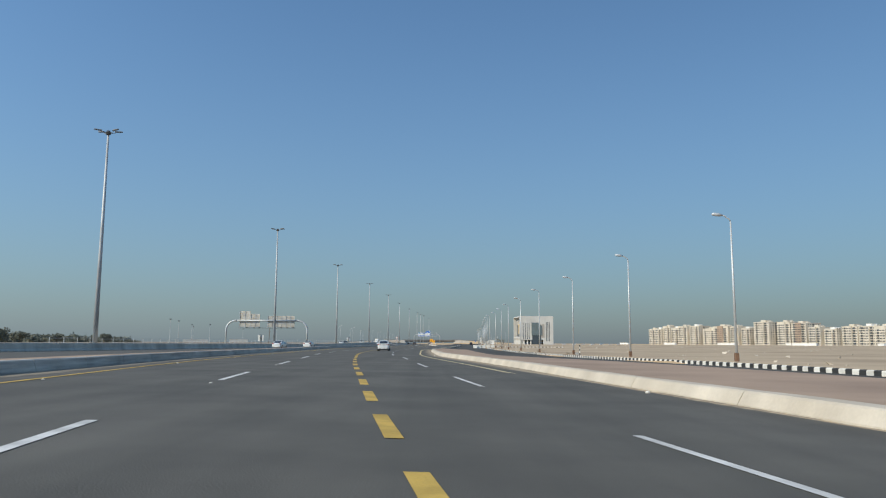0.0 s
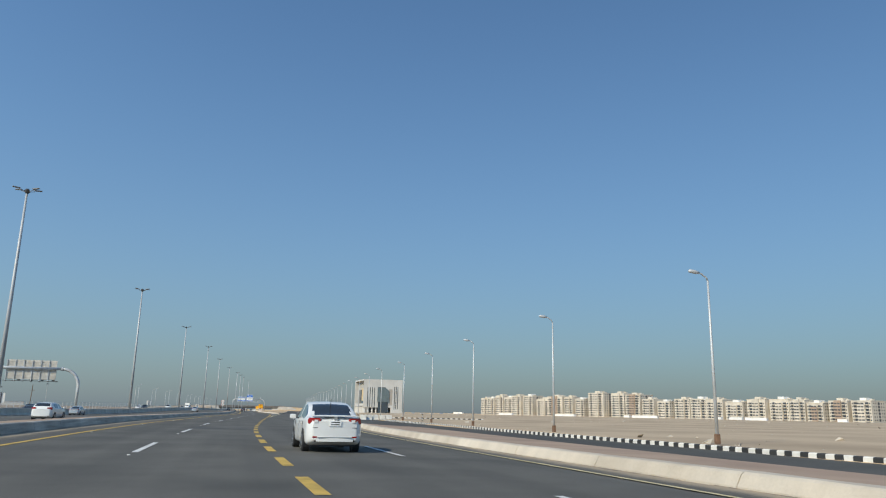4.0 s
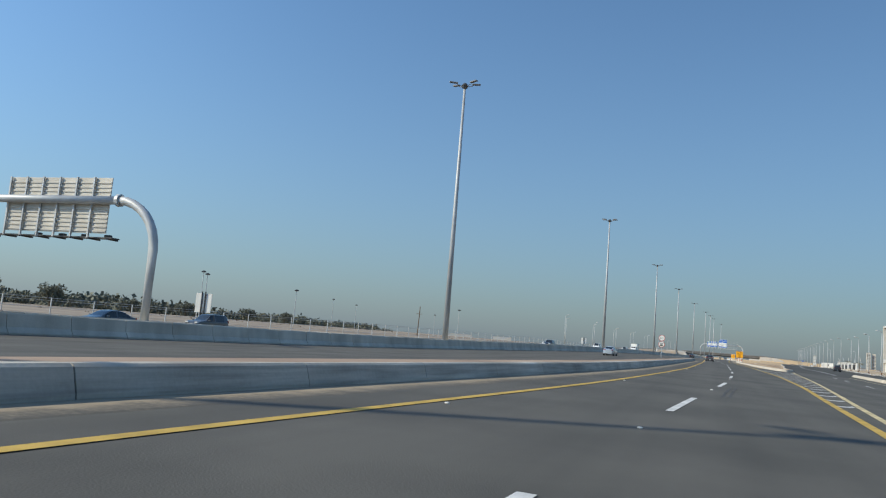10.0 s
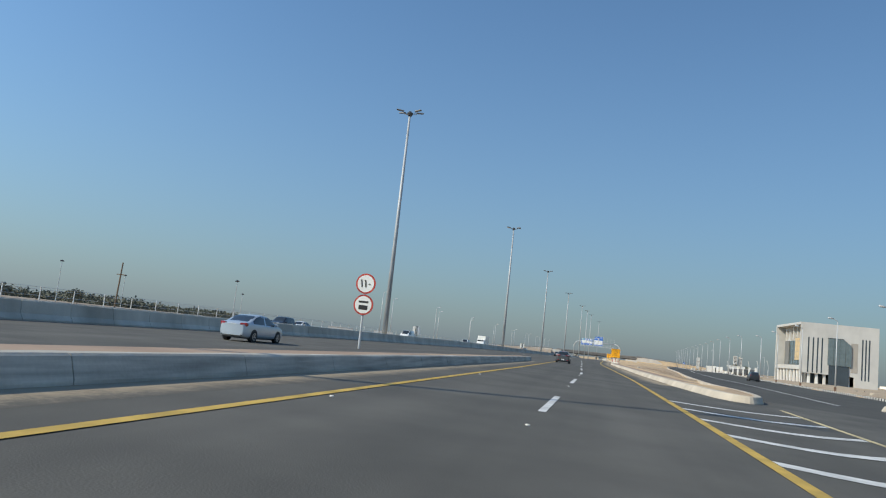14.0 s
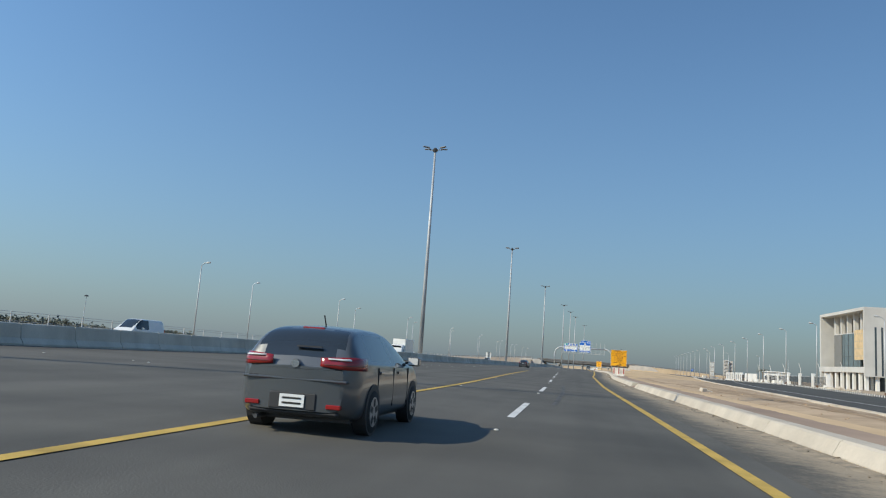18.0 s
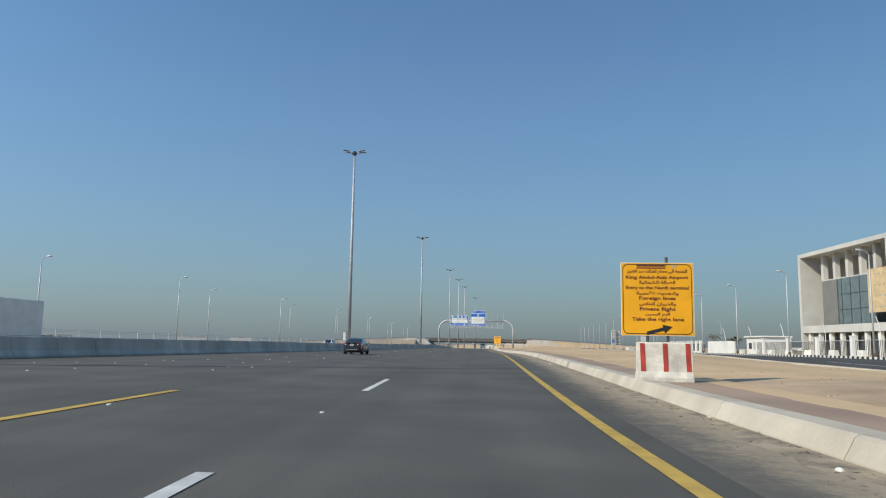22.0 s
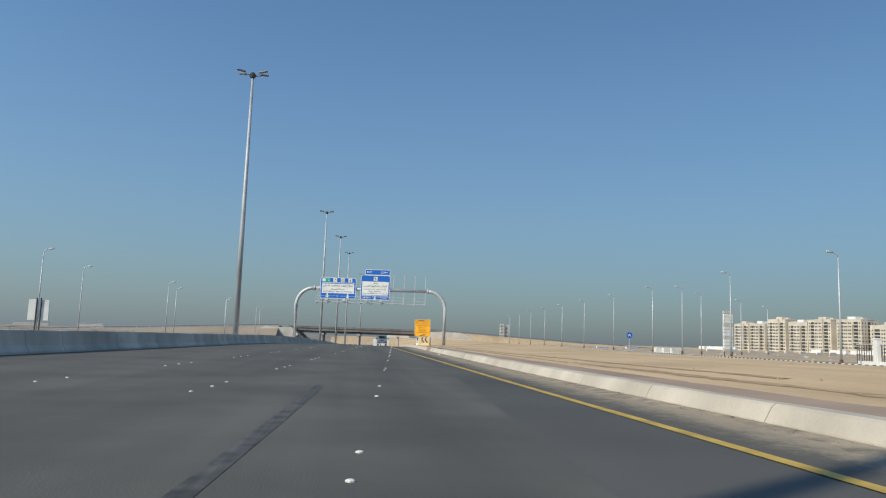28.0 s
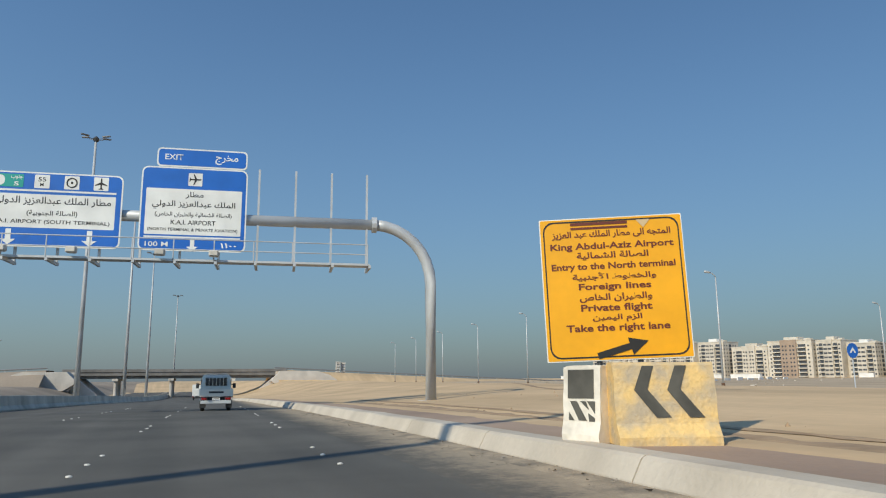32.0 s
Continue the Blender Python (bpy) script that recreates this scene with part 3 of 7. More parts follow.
LANE_ENDS = (-40.2, -23.4, -6.4, 10.4, 27.6, 44.3, 61, 77.3, 94.2, 111, 128.7, 147, 164.8, 181.8, 198.8, 214.8, 231.2, 247.5, 262.8, 279.5, 296.8, 313.8, 330.8, 347.5, 363.5, 380.4, 397.6, 413.6, 431.6, 449, 466.5, 484)
BLOCK_ENDS = np.interp(np.arange(-5, 34), (-5, -1, 0, 4, 8, 12, 14, 22, 24, 27, 29, 30, 32, 33), (-16.9, 6.95, 12.4, 35.8, 59.1, 80.4, 91.7, 138.2, 149.7, 166.9, 178, 183.1, 195, 201))
for nm, line, ends, ln, width, mat, lab in (
        ("lane_dashes", DASH_L, LANE_ENDS, 6.0, 0.17, WHITE_LINE, "dashed white lane line"),
        ("lane_dashes", DASH_R, [e - 1.3 * smoothstep(90, 130, e) for e in LANE_ENDS[:20]] + [298.5, 315.2], 6.0, 0.15, WHITE_LINE, "dashed white lane line"),
        ("block_dashes", BLOCKS, BLOCK_ENDS, 3.05, 0.25, YELLOW_LINE, "short thick yellow dashes before the exit")):
    base = root(nm, Matrix(), lab, "lane marking", "", "structure")
    for end in ends:
        dash("dash", line, end - ln, end, width, mat, base)

hatch = root("gore_hatching", Matrix(), "white hatching between two yellow gore lines", "lane marking", "", "structure")
for i in range(22):
    y = 235.3 + 4.05 * i
    xa, xb = GORE_L(y) + 0.13, GORE_R(y + 0.6) - 0.13
    if xb - xa > 0.3:
        vs = []
        for k in range(7):
            t = k / 6
            x, yy = xa + (xb - xa) * t, y + 0.6 * t - 1.1 * math.sin(math.pi * t) * min(1, (xb - xa) / 2)
            vs += [(x, yy, gz(x, yy) + 0.009), (x, yy + 0.6, gz(x, yy + 0.6) + 0.009)]
        me = bpy.data.meshes.new("stripe")
        me.from_pydata(vs, [], [(2 * k, 2 * k + 2, 2 * k + 3, 2 * k + 1) for k in range(6)])
        me.materials.append(WHITE_LINE)
        new("stripe", me).parent = hatch


def wall_pieces(name, line, y0, y1, piece, outline, mat, label, category, gap=0.02, skip=(), limit=300, flip=1):
    """A wall of cast pieces set end to end along a line."""
    base = root(name, Matrix(), label, category, "", "structure")
    n = max(1, round((y1 - y0) / piece))
    for i in range(n):
        a, b = y0 + (y1 - y0) * i / n, y0 + (y1 - y0) * (i + 1) / n - gap
        for s, e in skip:
            if a < e and b > s:
                a, b = (a, s) if a < s else (e, b)
        if b - a < 0.3:
            continue
        vs, fs = [], []
        k = max(2, round((b - a) / (0.7 if any(abs(a - e) < 3 or abs(b - q) < 3 for q, e in skip) else 2.1)))
        lean = 0.02 * math.sin(i * 12.9898)
        for j in range(k + 1):
            y = a + (b - a) * j / k
            x = line(y)
            low = min([1.0] + [max(0.1, (q - y if y < q + 0.2 else y - e) / 1.0) for q, e in skip])
            for n_, (dx, dz) in enumerate(outline):
                wear = 0.016 * noise.noise(Vector((y * 1.7, n_ * 3.1, x))) if 0 < n_ < len(outline) - 1 else 0.0
                vs.append((x + flip * (dx + wear) + lean * 0.5, y, gz(x, y) + (dz * (1 + lean) + wear) * (low if dz > 0.1 else 1)))
        m = len(outline)
        for j in range(k):
            for q in range(m - 1):
                f = (j * m + q, j * m + q + 1, (j + 1) * m + q + 1, (j + 1) * m + q)
                fs.append(f if flip > 0 else f[::-1])
        fs += [tuple(range(m)) if flip < 0 else tuple(range(m))[::-1], tuple(range(k * m, (k + 1) * m)) if flip > 0 else tuple(range(k * m, (k + 1) * m))[::-1]]
        me = bpy.data.meshes.new("wall_piece")
        me.from_pydata(vs, [], fs)
        me.materials.append(mat)
        ob = new("wall_piece", me)
        ob.parent = base
    return base


LOW = [(0.0, -0.1), (0.0, 0.05), (0.14, 0.3), (0.2, 0.34), (0.62, 0.34), (0.66, -0.1)]
wall_pieces("kerb_wall", WALL_R, -46, 345, 6.2, LOW, KERB, "low cream concrete kerb wall with a sloped face", "kerb", 0.03, ((158.8, 160.0),))
wall_pieces("kerb_wall", WALL_N, 331.5, 900, 4.9, LOW, KERB, "low chipped cream concrete kerb wall with sloped face", "kerb", 0.03, ((431.9, 433.1), (522.0, 522.5)))


def nose_wall():
    """The rounded head of the sand island, where the exit leaves the highway."""
    base = root("kerb_wall", Matrix(), "rounded concrete kerb at the head of the sand island", "kerb", "", "structure")
    pts = [Vector(p) for p in ((WALL_N(331.4), 331.4), (3.2, 330.2), (3.75, 329.1), (4.6, 328.9), (5.3, 330.6), (5.75, 333.5), (EXIT_L(338), 338), (EXIT_L(345), 345), (EXIT_L(352), 352), (EXIT_L(360), 360))]
    for _ in range(2):
        pts = [pts[0]] + [v for p, q in zip(pts, pts[1:]) for v in (p.lerp(q, 0.25), p.lerp(q, 0.75))] + [pts[-1]]
    inward = []
    for k in range(len(pts)):
        d = (pts[min(k + 1, len(pts) - 1)] - pts[max(k - 1, 0)]).normalized()
        inward.append(Vector((-d.y, d.x)))
    m = len(LOW)
    for k in range(0, len(pts) - 1, 4):
        row = range(k, min(k + 5, len(pts)))
        bm = bmesh.new()
        vv = []
        for r in row:
            p, n = pts[r], inward[r]
            high = 1 - 0.35 * smoothstep(338, 360, p.y) * (p.x > 5)
            vv.append([bm.verts.new((p.x + n.x * dx * 0.7, p.y + n.y * dx * 0.7, gz(p.x, p.y) + dz * high)) for dx, dz in LOW])
        for u, v in zip(vv, vv[1:]):
            for q in range(m - 1):
                bm.faces.new((u[q], u[q + 1], v[q + 1], v[q]))
        bm.faces.new(vv[0])
        bm.faces.new(vv[-1])
        bmesh.ops.recalc_face_normals(bm, faces=bm.faces)
        put("wall_piece", bm, KERB, base)
    ring = [k for k in range(len(pts)) if pts[k].y < 346]
    bm = bmesh.new()
    edge = [bm.verts.new((pts[k].x + inward[k].x * 0.35, pts[k].y + inward[k].y * 0.35, gz(pts[k].x, pts[k].y) + 0.31)) for k in ring]
    mid = bm.verts.new((4.5, 334.5, gz(4.5, 334.5) + 0.35))
    for u, v in zip(edge, edge[1:] + edge[:1]):
        bm.faces.new((u, v, mid))
    bmesh.ops.recalc_face_normals(bm, faces=bm.faces)
    tagged(put("sand_filling", bm, CHURNED), "sand filling behind the rounded kerb", "sand", "", "stuff")


nose_wall()
wall_pieces("exit_kerb", EXIT_L, 360, 640, 5.6, [(0.0, -0.1), (0.0, 0.16), (0.03, 0.2), (0.3, 0.2), (0.34, -0.1)], KERB, "low pale kerb between sand and the exit road", "kerb", 0.03, (), 300, -1)
wall_pieces("kerb_wall", ISLAND, -40, 371.5, 5.0, [(0.0, -0.1), (0.0, 0.06), (0.1, 0.39), (0.16, 0.43), (0.4, 0.43), (0.44, -0.1)], SCUFFED, "low grey concrete kerb wall of the traffic island", "kerb", 0.03, (), 300, -1)
JERSEY = [(0.0, -0.1), (0.0, 0.1), (0.17, 0.36), (0.25, 0.98), (0.28, 1.02), (0.46, 1.02), (0.49, 0.98), (0.57, 0.36), (0.74, 0.1), (0.74, -0.1)]
wall_pieces("median_barrier", BARRIER_L, -60, 1000, 3.5, JERSEY, BARRIER, "grey stained concrete median barrier in separate lengths", "barrier", 0.04, (), 300, -1)
wall_pieces("median_barrier", off(BARRIER_L, -3.0), -60, 1000, 8.0, JERSEY, BARRIER, "grey concrete barrier on the opposite side", "barrier", 0.04, (), 300, -1)

# paved strips behind the walls
strip("pavement", off(WALL_R, 0.6), off(SERVICE_L, 0.02), -46, 166, PAVING, 0.3, 3, 3, 0.4, "dull red brick paving behind the kerb wall", "pavement")
strip("pavement", off(WALL_N, 0.6), off(WALL_N, 2.5), 333, 900, PAVING, 0.3, 3, 2, 0.3, "dusty red brick paving behind the kerb wall", "pavement")


strip("island_head", off(WALL_N, 0.5), off(EXIT_L, -0.45), 335.5, 347, SAND, 0.31, 1.5, 5, 0.35, "trodden sand at the head of the island", "sand")


def island_back(y):
    return ISLAND(y) - 1.95 + 0.7 * min(1.0, max(0.0, (y - 290) / 60))


strip("island_paving", island_back, off(ISLAND, -0.38), -40, 371.3, PAVING, 0.41, 3, 2, 0.5, "dusty pink brick paving on the traffic island", "pavement")


def ragged(name, line, y0, y1, wide, rough, inner, mat, lift, seed, label, category, kind="stuff"):
    """A strip beside a line with an uneven outer edge."""
    def edge(y):
        return line(y) - wide - rough * noise.noise(Vector((y * 0.21, seed, 0))) - 0.8 * rough * noise.noise(Vector((y * 0.9, seed, 4))) - 0.5 * rough * noise.noise(Vector((y * 3.1, seed, 8)))
    ob = strip(name, edge, off(line, inner), y0, y1, mat, lift, 0.5, 2, 0, label, category, kind)
    for k in range(0, len(ob.data.vertices), 3):
        ob.data.vertices[k].co.z -= 0.025




def dust_strip(name, line, y0, y1, wide, label, side=1):
    """A sheet of dusty asphalt along a kerb, with a layer that grows from its outer edge to the kerb."""
    ys = np.arange(y0, y1, 1.5)
    vs, fs, dust, cols = [], [], [], 6
    for y in ys:
        for c in range(cols + 1):
            u = c / cols
            x = line(y) - side * wide * (1 - u) + side * 0.03
            vs.append((x, y, gz(x, y) + 0.004))
            if c == 0:
                vs[-1] = (x, y, gz(x, y) - 0.02)
            dust.append(u)
    for i in range(len(ys) - 1):
        for c in range(cols):
            k = i * (cols + 1) + c
            f = (k, k + 1, k + cols + 2, k + cols + 1)
            fs.append(f if side > 0 else f[::-1])
    me = bpy.data.meshes.new(name)
    me.from_pydata(vs, [], fs)
    me.attributes.new("dust", "FLOAT", "POINT").data.foreach_set("value", dust)
    me.materials.append(DUSTY)
    tagged(new(name, me), label, "dust", "", "stuff")


dust_strip("shoulder_dust", WALL_N, 342, 800, 2.1, "tan dust and grit lying on the asphalt shoulder")
dust_strip("shoulder_dust", WALL_R, -40, 326, 1.5, "tan dust blown over the asphalt along the kerb")
dust_strip("island_dust", ISLAND, -40, 371, 1.3, "tan dust beside the island kerb", -1)
strip("asphalt_patch", smooth_line([(545, -3.9), (569, -2.9), (574, -2.5), (581, -1.9), (608, .15), (640, 1.3)], 3), off(GORE_L, -0.14), 548, 636, PATCH, 0.003, 2, 2, 0, "darker newer asphalt beside the edge line", "road")
for knots, wide in (([(631, -1.25), (638, -1.41), (641.5, -1.55), (647.8, -1.72), (652, -1.55), (660, -1.1)], .24), ([(181, -6.85), (187, -6.92), (195, -6.92), (199, -6.85)], .12), ([(233.5, -5.87), (237.6, -5.69), (242, -5.42)], .1), ([(233.5, -5.67), (237.6, -5.49), (242, -5.22)], .1), ([(398, -3.4), (409, -3.3), (420, -3.5)], .16), ([(575, -5.6), (583, -4.95), (590, -4.6), (597.8, -4.22), (603, -4.02)], .22)):
    mark = smooth_line(knots, 1.5)
    strip("tyre_mark", off(mark, -wide / 2), off(mark, wide / 2), knots[0][0], knots[-1][0], SKID, 0.0045, 0.8, 1, 0, "dark smear of tyre rubber on asphalt", "tyre mark", "stuff")
ragged("grit_bank", WALL_N, 346, 712, 0.42, 0.44, 0.03, GRIT, 0.03, 11.0, "brown grit and rubble banked along the foot of the kerb", "grit")
ragged("grit_bank", WALL_R, -40, 156, 0.16, 0.3, 0.03, GRIT, 0.02, 14.0, "thin line of blown grit along the foot of the kerb", "grit")


def washed_soil(y0, y1, depth, seed):
    """Soil washed from the paving over the top and down the face of the kerb wall."""
    wx, wz = [p[0] for p in LOW[1:-1]] + [0.9], [p[1] for p in LOW[1:-1]] + [0.28]
    vs, fs, cols = [], [], 9
    ys = np.arange(y0, y1, 0.16)
    for y in ys:
        u = (y - y0) / (y1 - y0)
        spread = min(1.0, 10 * u) * min(1.0, 7 * (1 - u)) * (1.05 - 0.72 * smoothstep(0.34, 0.6, u))
        reach = depth * spread * (0.95 + 0.5 * noise.noise(Vector((y * 0.7, seed, 0))) + 0.3 * noise.noise(Vector((y * 2.1, seed, 5))) + 0.1 * noise.noise(Vector((y * 6.0, seed, 9))))
        edge = max(-0.05, 0.6 - max(0.0, reach))
        for c in range(cols + 1):
            dx = edge + (1.15 - edge) * c / cols
            x = WALL_N(y)
            z = gz(x, y) + float(np.interp(dx, wx, wz)) + 0.05 + 0.02 * math.sin(math.pi * c / cols) - (0.075 if c in (0, cols) else 0)
            vs.append((x + dx, y, z))
    for i in range(len(ys) - 1):
        for c in range(cols):
            k = i * (cols + 1) + c
            fs.append((k, k + 1, k + cols + 2, k + cols + 1))
    me = bpy.data.meshes.new("washed_soil")
    me.from_pydata(vs, [], fs)
    me.polygons.foreach_set("use_smooth", [True] * len(fs))
    me.materials.append(SOIL)
    tagged(new("washed_soil", me), "brown soil washed over the kerb wall", "soil", "", "stuff")


washed_soil(652.0, 662.5, 0.8, 2.0)
ramp = bmesh.new()
for q, e in ((431.2, 433.9),):
    vs = []
    for y in np.linspace(q, e, 6):
        x = WALL_N(y)
        vs.append([ramp.verts.new((x + dx, y, gz(x, y) + dz)) for dx, dz in ((-0.05, -0.05), (-0.02, 0.03), (0.7, 0.3), (0.75, -0.1))])
    for a, b in zip(vs, vs[1:]):
        for n_ in range(3):
            ramp.faces.new((a[n_], a[n_ + 1], b[n_ + 1], b[n_]))
ragged("sand_drift", off(WALL_N, 2.75), 350, 880, 0.95, 0.3, 0.3, SAND, 0.312, 6.0, "sand blown over the edge of the paving", "sand")
tagged(put("paved_ramp", ramp, PAVING), "sloping brick ramp in a gap of the kerb wall", "pavement", "", "structure")


def kerb_block(line, y, step):
    vs = []
    for yy in (y, y + step - 0.012):
        x = line(yy)
        z = gz(x, yy)
        vs += [(x, yy, z - 0.1), (x, yy, z + 0.2), (x + 0.05, yy, z + 0.25), (x + 0.3, yy, z + 0.25), (x + 0.3, yy, z - 0.1)]
    return vs, [(k, k + 1, k + 6, k + 5)[::-1] for k in range(4)] + [(0, 1, 2, 3, 4), (9, 8, 7, 6, 5)]


def painted_kerb():
    """Kerb stones painted black and white by turns; those the road passes nearest are single stones."""
    base = root("painted_kerb", Matrix(), "kerb painted in black and white blocks", "kerb", "", "structure")
    far = {0: ([], []), 1: ([], [])}
    y, i, step, single = -40.0, 0, 0.52, 0
    while y < 860:
        if not 233 < y < 249:
            vs, fs = kerb_block(SERVICE_K, y, step)
            if 62 < y < 138 or 196 < y < 232 or 630 < y < 665:
                me = bpy.data.meshes.new("kerb_stone")
                me.from_pydata(vs, [], fs)
                me.materials.append(KERB_WHITE if i % 2 else KERB_BLACK)
                new("kerb_stone", me).parent = base
            else:
                v, f = far[i % 2]
                f += [tuple(k + len(v) for k in q) for q in fs]
                v += vs
        y += step
        i += 1
    for k, (v, f) in far.items():
        me = bpy.data.meshes.new("kerb_stones")
        me.from_pydata(v, [], f)
        me.materials.append(KERB_WHITE if k else KERB_BLACK)
        ob = new("kerb_stones", me)
        ob.parent = base
        tagged(ob, "white kerb stones" if k else "black kerb stones", "", "", "stuff")


def side_kerb():
    """The painted kerb along the side road that leaves between the lamps."""
    base = root("painted_kerb", Matrix(), "kerb painted black and white along a side road", "kerb", "", "structure")
    x, i = 21.2, 0
    while x < 46:
        y = 250.2 - 0.12 * (x - 21) + 1.4 * max(0, (24 - x) / 3) ** 2
        z = verge(x, y) - 0.06
        part("kerb_stone", cube(x, y, z - 0.1, x + 0.58, y + 0.25, z + 0.24, 0.02), KERB_WHITE if i % 2 else KERB_BLACK, base)
        x += 0.6
        i += 1


# ruts and clods in the sand behind the kerb wall
def rut(line, y0, y1, wide, seed):
    rng = random.Random(seed)
    vs, fs = [], []
    y = y0
    while y < y1:
        w = wide * (0.6 + 0.8 * rng.random())
        x = line(y) + 0.25 * noise.noise(Vector((y * 0.15, seed, 0)))
        vs += [(x - w, y, ground_z(x - w, y) + 0.012), (x, y, ground_z(x, y) + 0.03), (x + w, y, ground_z(x + w, y) + 0.012)]
        y += 0.7
    n = len(vs) // 3
    for i in range(n - 1):
        for c in (0, 1):
            fs.append((3 * i + c, 3 * i + c + 1, 3 * i + c + 4, 3 * i + c + 3))
    me = bpy.data.meshes.new("wheel_rut")
    me.from_pydata(vs, [], fs)
    me.materials.append(DAMP)
    tagged(new("wheel_rut", me), "brown churned wheel rut in the sand", "rut", "", "stuff")


for a, y0, y1, wide in ((3.6, 596, 715, .22), (5.0, 604, 720, .16), (4.1, 640, 705, .3), (3.5, 628, 716, .6), (5.6, 372, 432, .5), (4.2, 362, 400, .35), (3.4, 470, 560, .12), (4.6, 395, 470, .2), (6.4, 410, 452, .3)):
    rut(lambda y, a=a: WALL_N(y) + a + 0.6 * math.sin(y * 0.035), y0, y1, wide, a)
rut(lambda y: 14 + 0.35 * (y - 690), 690, 730, 0.2, 21.0)


def clods():
    rng = random.Random(12)
    bm = bmesh.new()
    for _ in range(2200):
        y = rng.uniform(356, 712)
        a, b = WALL_N(y) + 2.8, SERVICE_L(y) - 0.8
        x = a + (b - a) * rng.random() ** 1.7
        s = 0.012 + 0.08 * rng.random() ** 5
        z = ground_z(x, y)
        top = bm.verts.new((x, y, z + s * rng.uniform(.5, 1)))
        ring = [bm.verts.new((x + s * rng.uniform(.6, 1.2) * math.cos(k * 1.57), y + s * rng.uniform(.6, 1.2) * math.sin(k * 1.57), z - 0.01)) for k in range(4)]
        for k in range(4):
            bm.faces.new((ring[k], ring[(k + 1) % 4], top))
    tagged(put("sand_clods", bm, DAMP), "scattered clods and pebbles on the sand", "stones", "", "stuff")


clods()

# ---- lamps ----
FLOOD = plain("weathered_lamp_housing", (0.2, 0.2, 0.2), 0.55, 0.2)


def high_mast(x, y, h=32.0):
    ob = root("high_mast", pose(x, y, gz(x, y)), "tall tapered grey steel high mast with floodlight ring", "light mast", "high masts")
    part("pole", tube(bmesh.new(), [(0, 0, 0), (0, 0, h * 0.5), (0, 0, h)], [0.35, 0.25, 0.14], 16), TALL_MAST, ob, "", True)
    bm = cube(-0.7, -0.7, 0, 0.7, 0.7, 0.35, 0.06)
    part("base", bm, BARRIER, ob, "concrete footing")
    bm = bmesh.new()
    tube(bm, [(0, 0, h - 0.3), (0, 0, h + 0.05), (0, 0, h + 0.35)], [0.3, 0.42, 0.16], 12)
    part("head_ring", bm, DARK_STEEL, ob, "dark lamp carriage")
    lamp = None
    for k in range(4):
        a = radians((24, -24, 156, 204)[k])
        m = Matrix.Rotation(a, 4, "Z")
        if lamp is None:
            bm = bmesh.new()
            tube(bm, [(0.3, 0, h - 0.1), (1.0, 0, h + 0.1)], 0.04, 6)
            box(bm, 0.9, -0.2, h + 0.05, 1.95, 0.2, h + 0.2, 0.04, Matrix.Rotation(radians(-4), 4, "Y") @ Matrix.Translation((h * math.sin(radians(4)), 0, 0)))
            lamp = part("floodlight", bm, FLOOD, ob, "grey floodlight")
            lamp.matrix_basis = m
        else:
            share("floodlight", lamp.data, ob, m)
    return ob


first = high_mast(-47.3, 105.8)
for x, y in ((-40.9, 197.7), (-35.65, 290), (-30.6, 388.1), (-25.4, 481.3), (-21.6, 575.6), (-16.3, 671.4), (-53.5, 14)):
    copy_thing(first, pose(x, y, gz(x, y)))
for x, y in ((-10.5, 775), (-7.3, 822), (-4.5, 868), (2.5, 965)):
    high_mast(x, y, 33 - gz(x, y))


def street_lamp(m, h=10.3, arm=0.65, name="street_lamp", label="slim grey steel street lamp with a single curved arm"):
    ob = root(name, m, label, "street lamp", "street lamps")
    bm = tube(bmesh.new(), [(0, 0, 0), (0, 0, h * 0.5), (0, 0, h - 0.3)], [0.105, 0.09, 0.06], 8)
    part("pole", bm, MAST, ob, "", True)
    part("base_box", cube(-0.14, -0.14, 0, 0.14, 0.14, 0.6, 0.03), RUST, ob, "rusty brown base")
    pts = [(0, 0, h - 0.32), (-0.08, 0, h - 0.12), (-0.3, 0, h), (-arm * 0.6, 0, h + 0.1), (-arm, 0, h + 0.16)]
    part("arm", tube(bmesh.new(), pts, 0.05, 8), MAST, ob, "", True)
    bm = bmesh.new()
    tube(bm, [(-arm + 0.1, 0, h + 0.15), (-arm - 0.2, 0, h + 0.19), (-arm - 0.62, 0, h + 0.23), (-arm - 0.7, 0, h + 0.23)], [0.06, 0.13, 0.12, 0.04], 8)
    part("lantern", bm, GALV, ob, "grey cobra-head lantern", True)
    return ob


spots = [(22.1, 51.3), (21.1, 74.7), (20.1, 98.9), (19.1, 122.3), (19.0, 146), (19.3, 171), (20, 194), (20.6, 217)]
y = 240.5
while y < 490:
    spots.append((SERVICE_K(y) + 1.3, y))
    y += 24.0
spots += [(22.9, 27), (24, 3)]
lamp = street_lamp(pose(spots[0][0], spots[0][1], verge(*spots[0]) - 0.03))
for x, y in spots[1:]:
    copy_thing(lamp, pose(x, y, verge(x, y) - 0.03))
spots = [(SERVICE_K(y) + 1.0, y) for y in (515.7, 538, 560, 582, 604, 629, 653, 677, 707, 730, 754, 778, 802, 826, 850, 874)] + [(52.8, 702.6), (63, 716), (79, 730), (96, 748)]
lamp = street_lamp(pose(spots[0][0], spots[0][1], gz(*spots[0])), 11.3)
for x, y in spots[1:]:
    copy_thing(lamp, pose(x, y, gz(x, y)))
painted_kerb()
side_kerb()

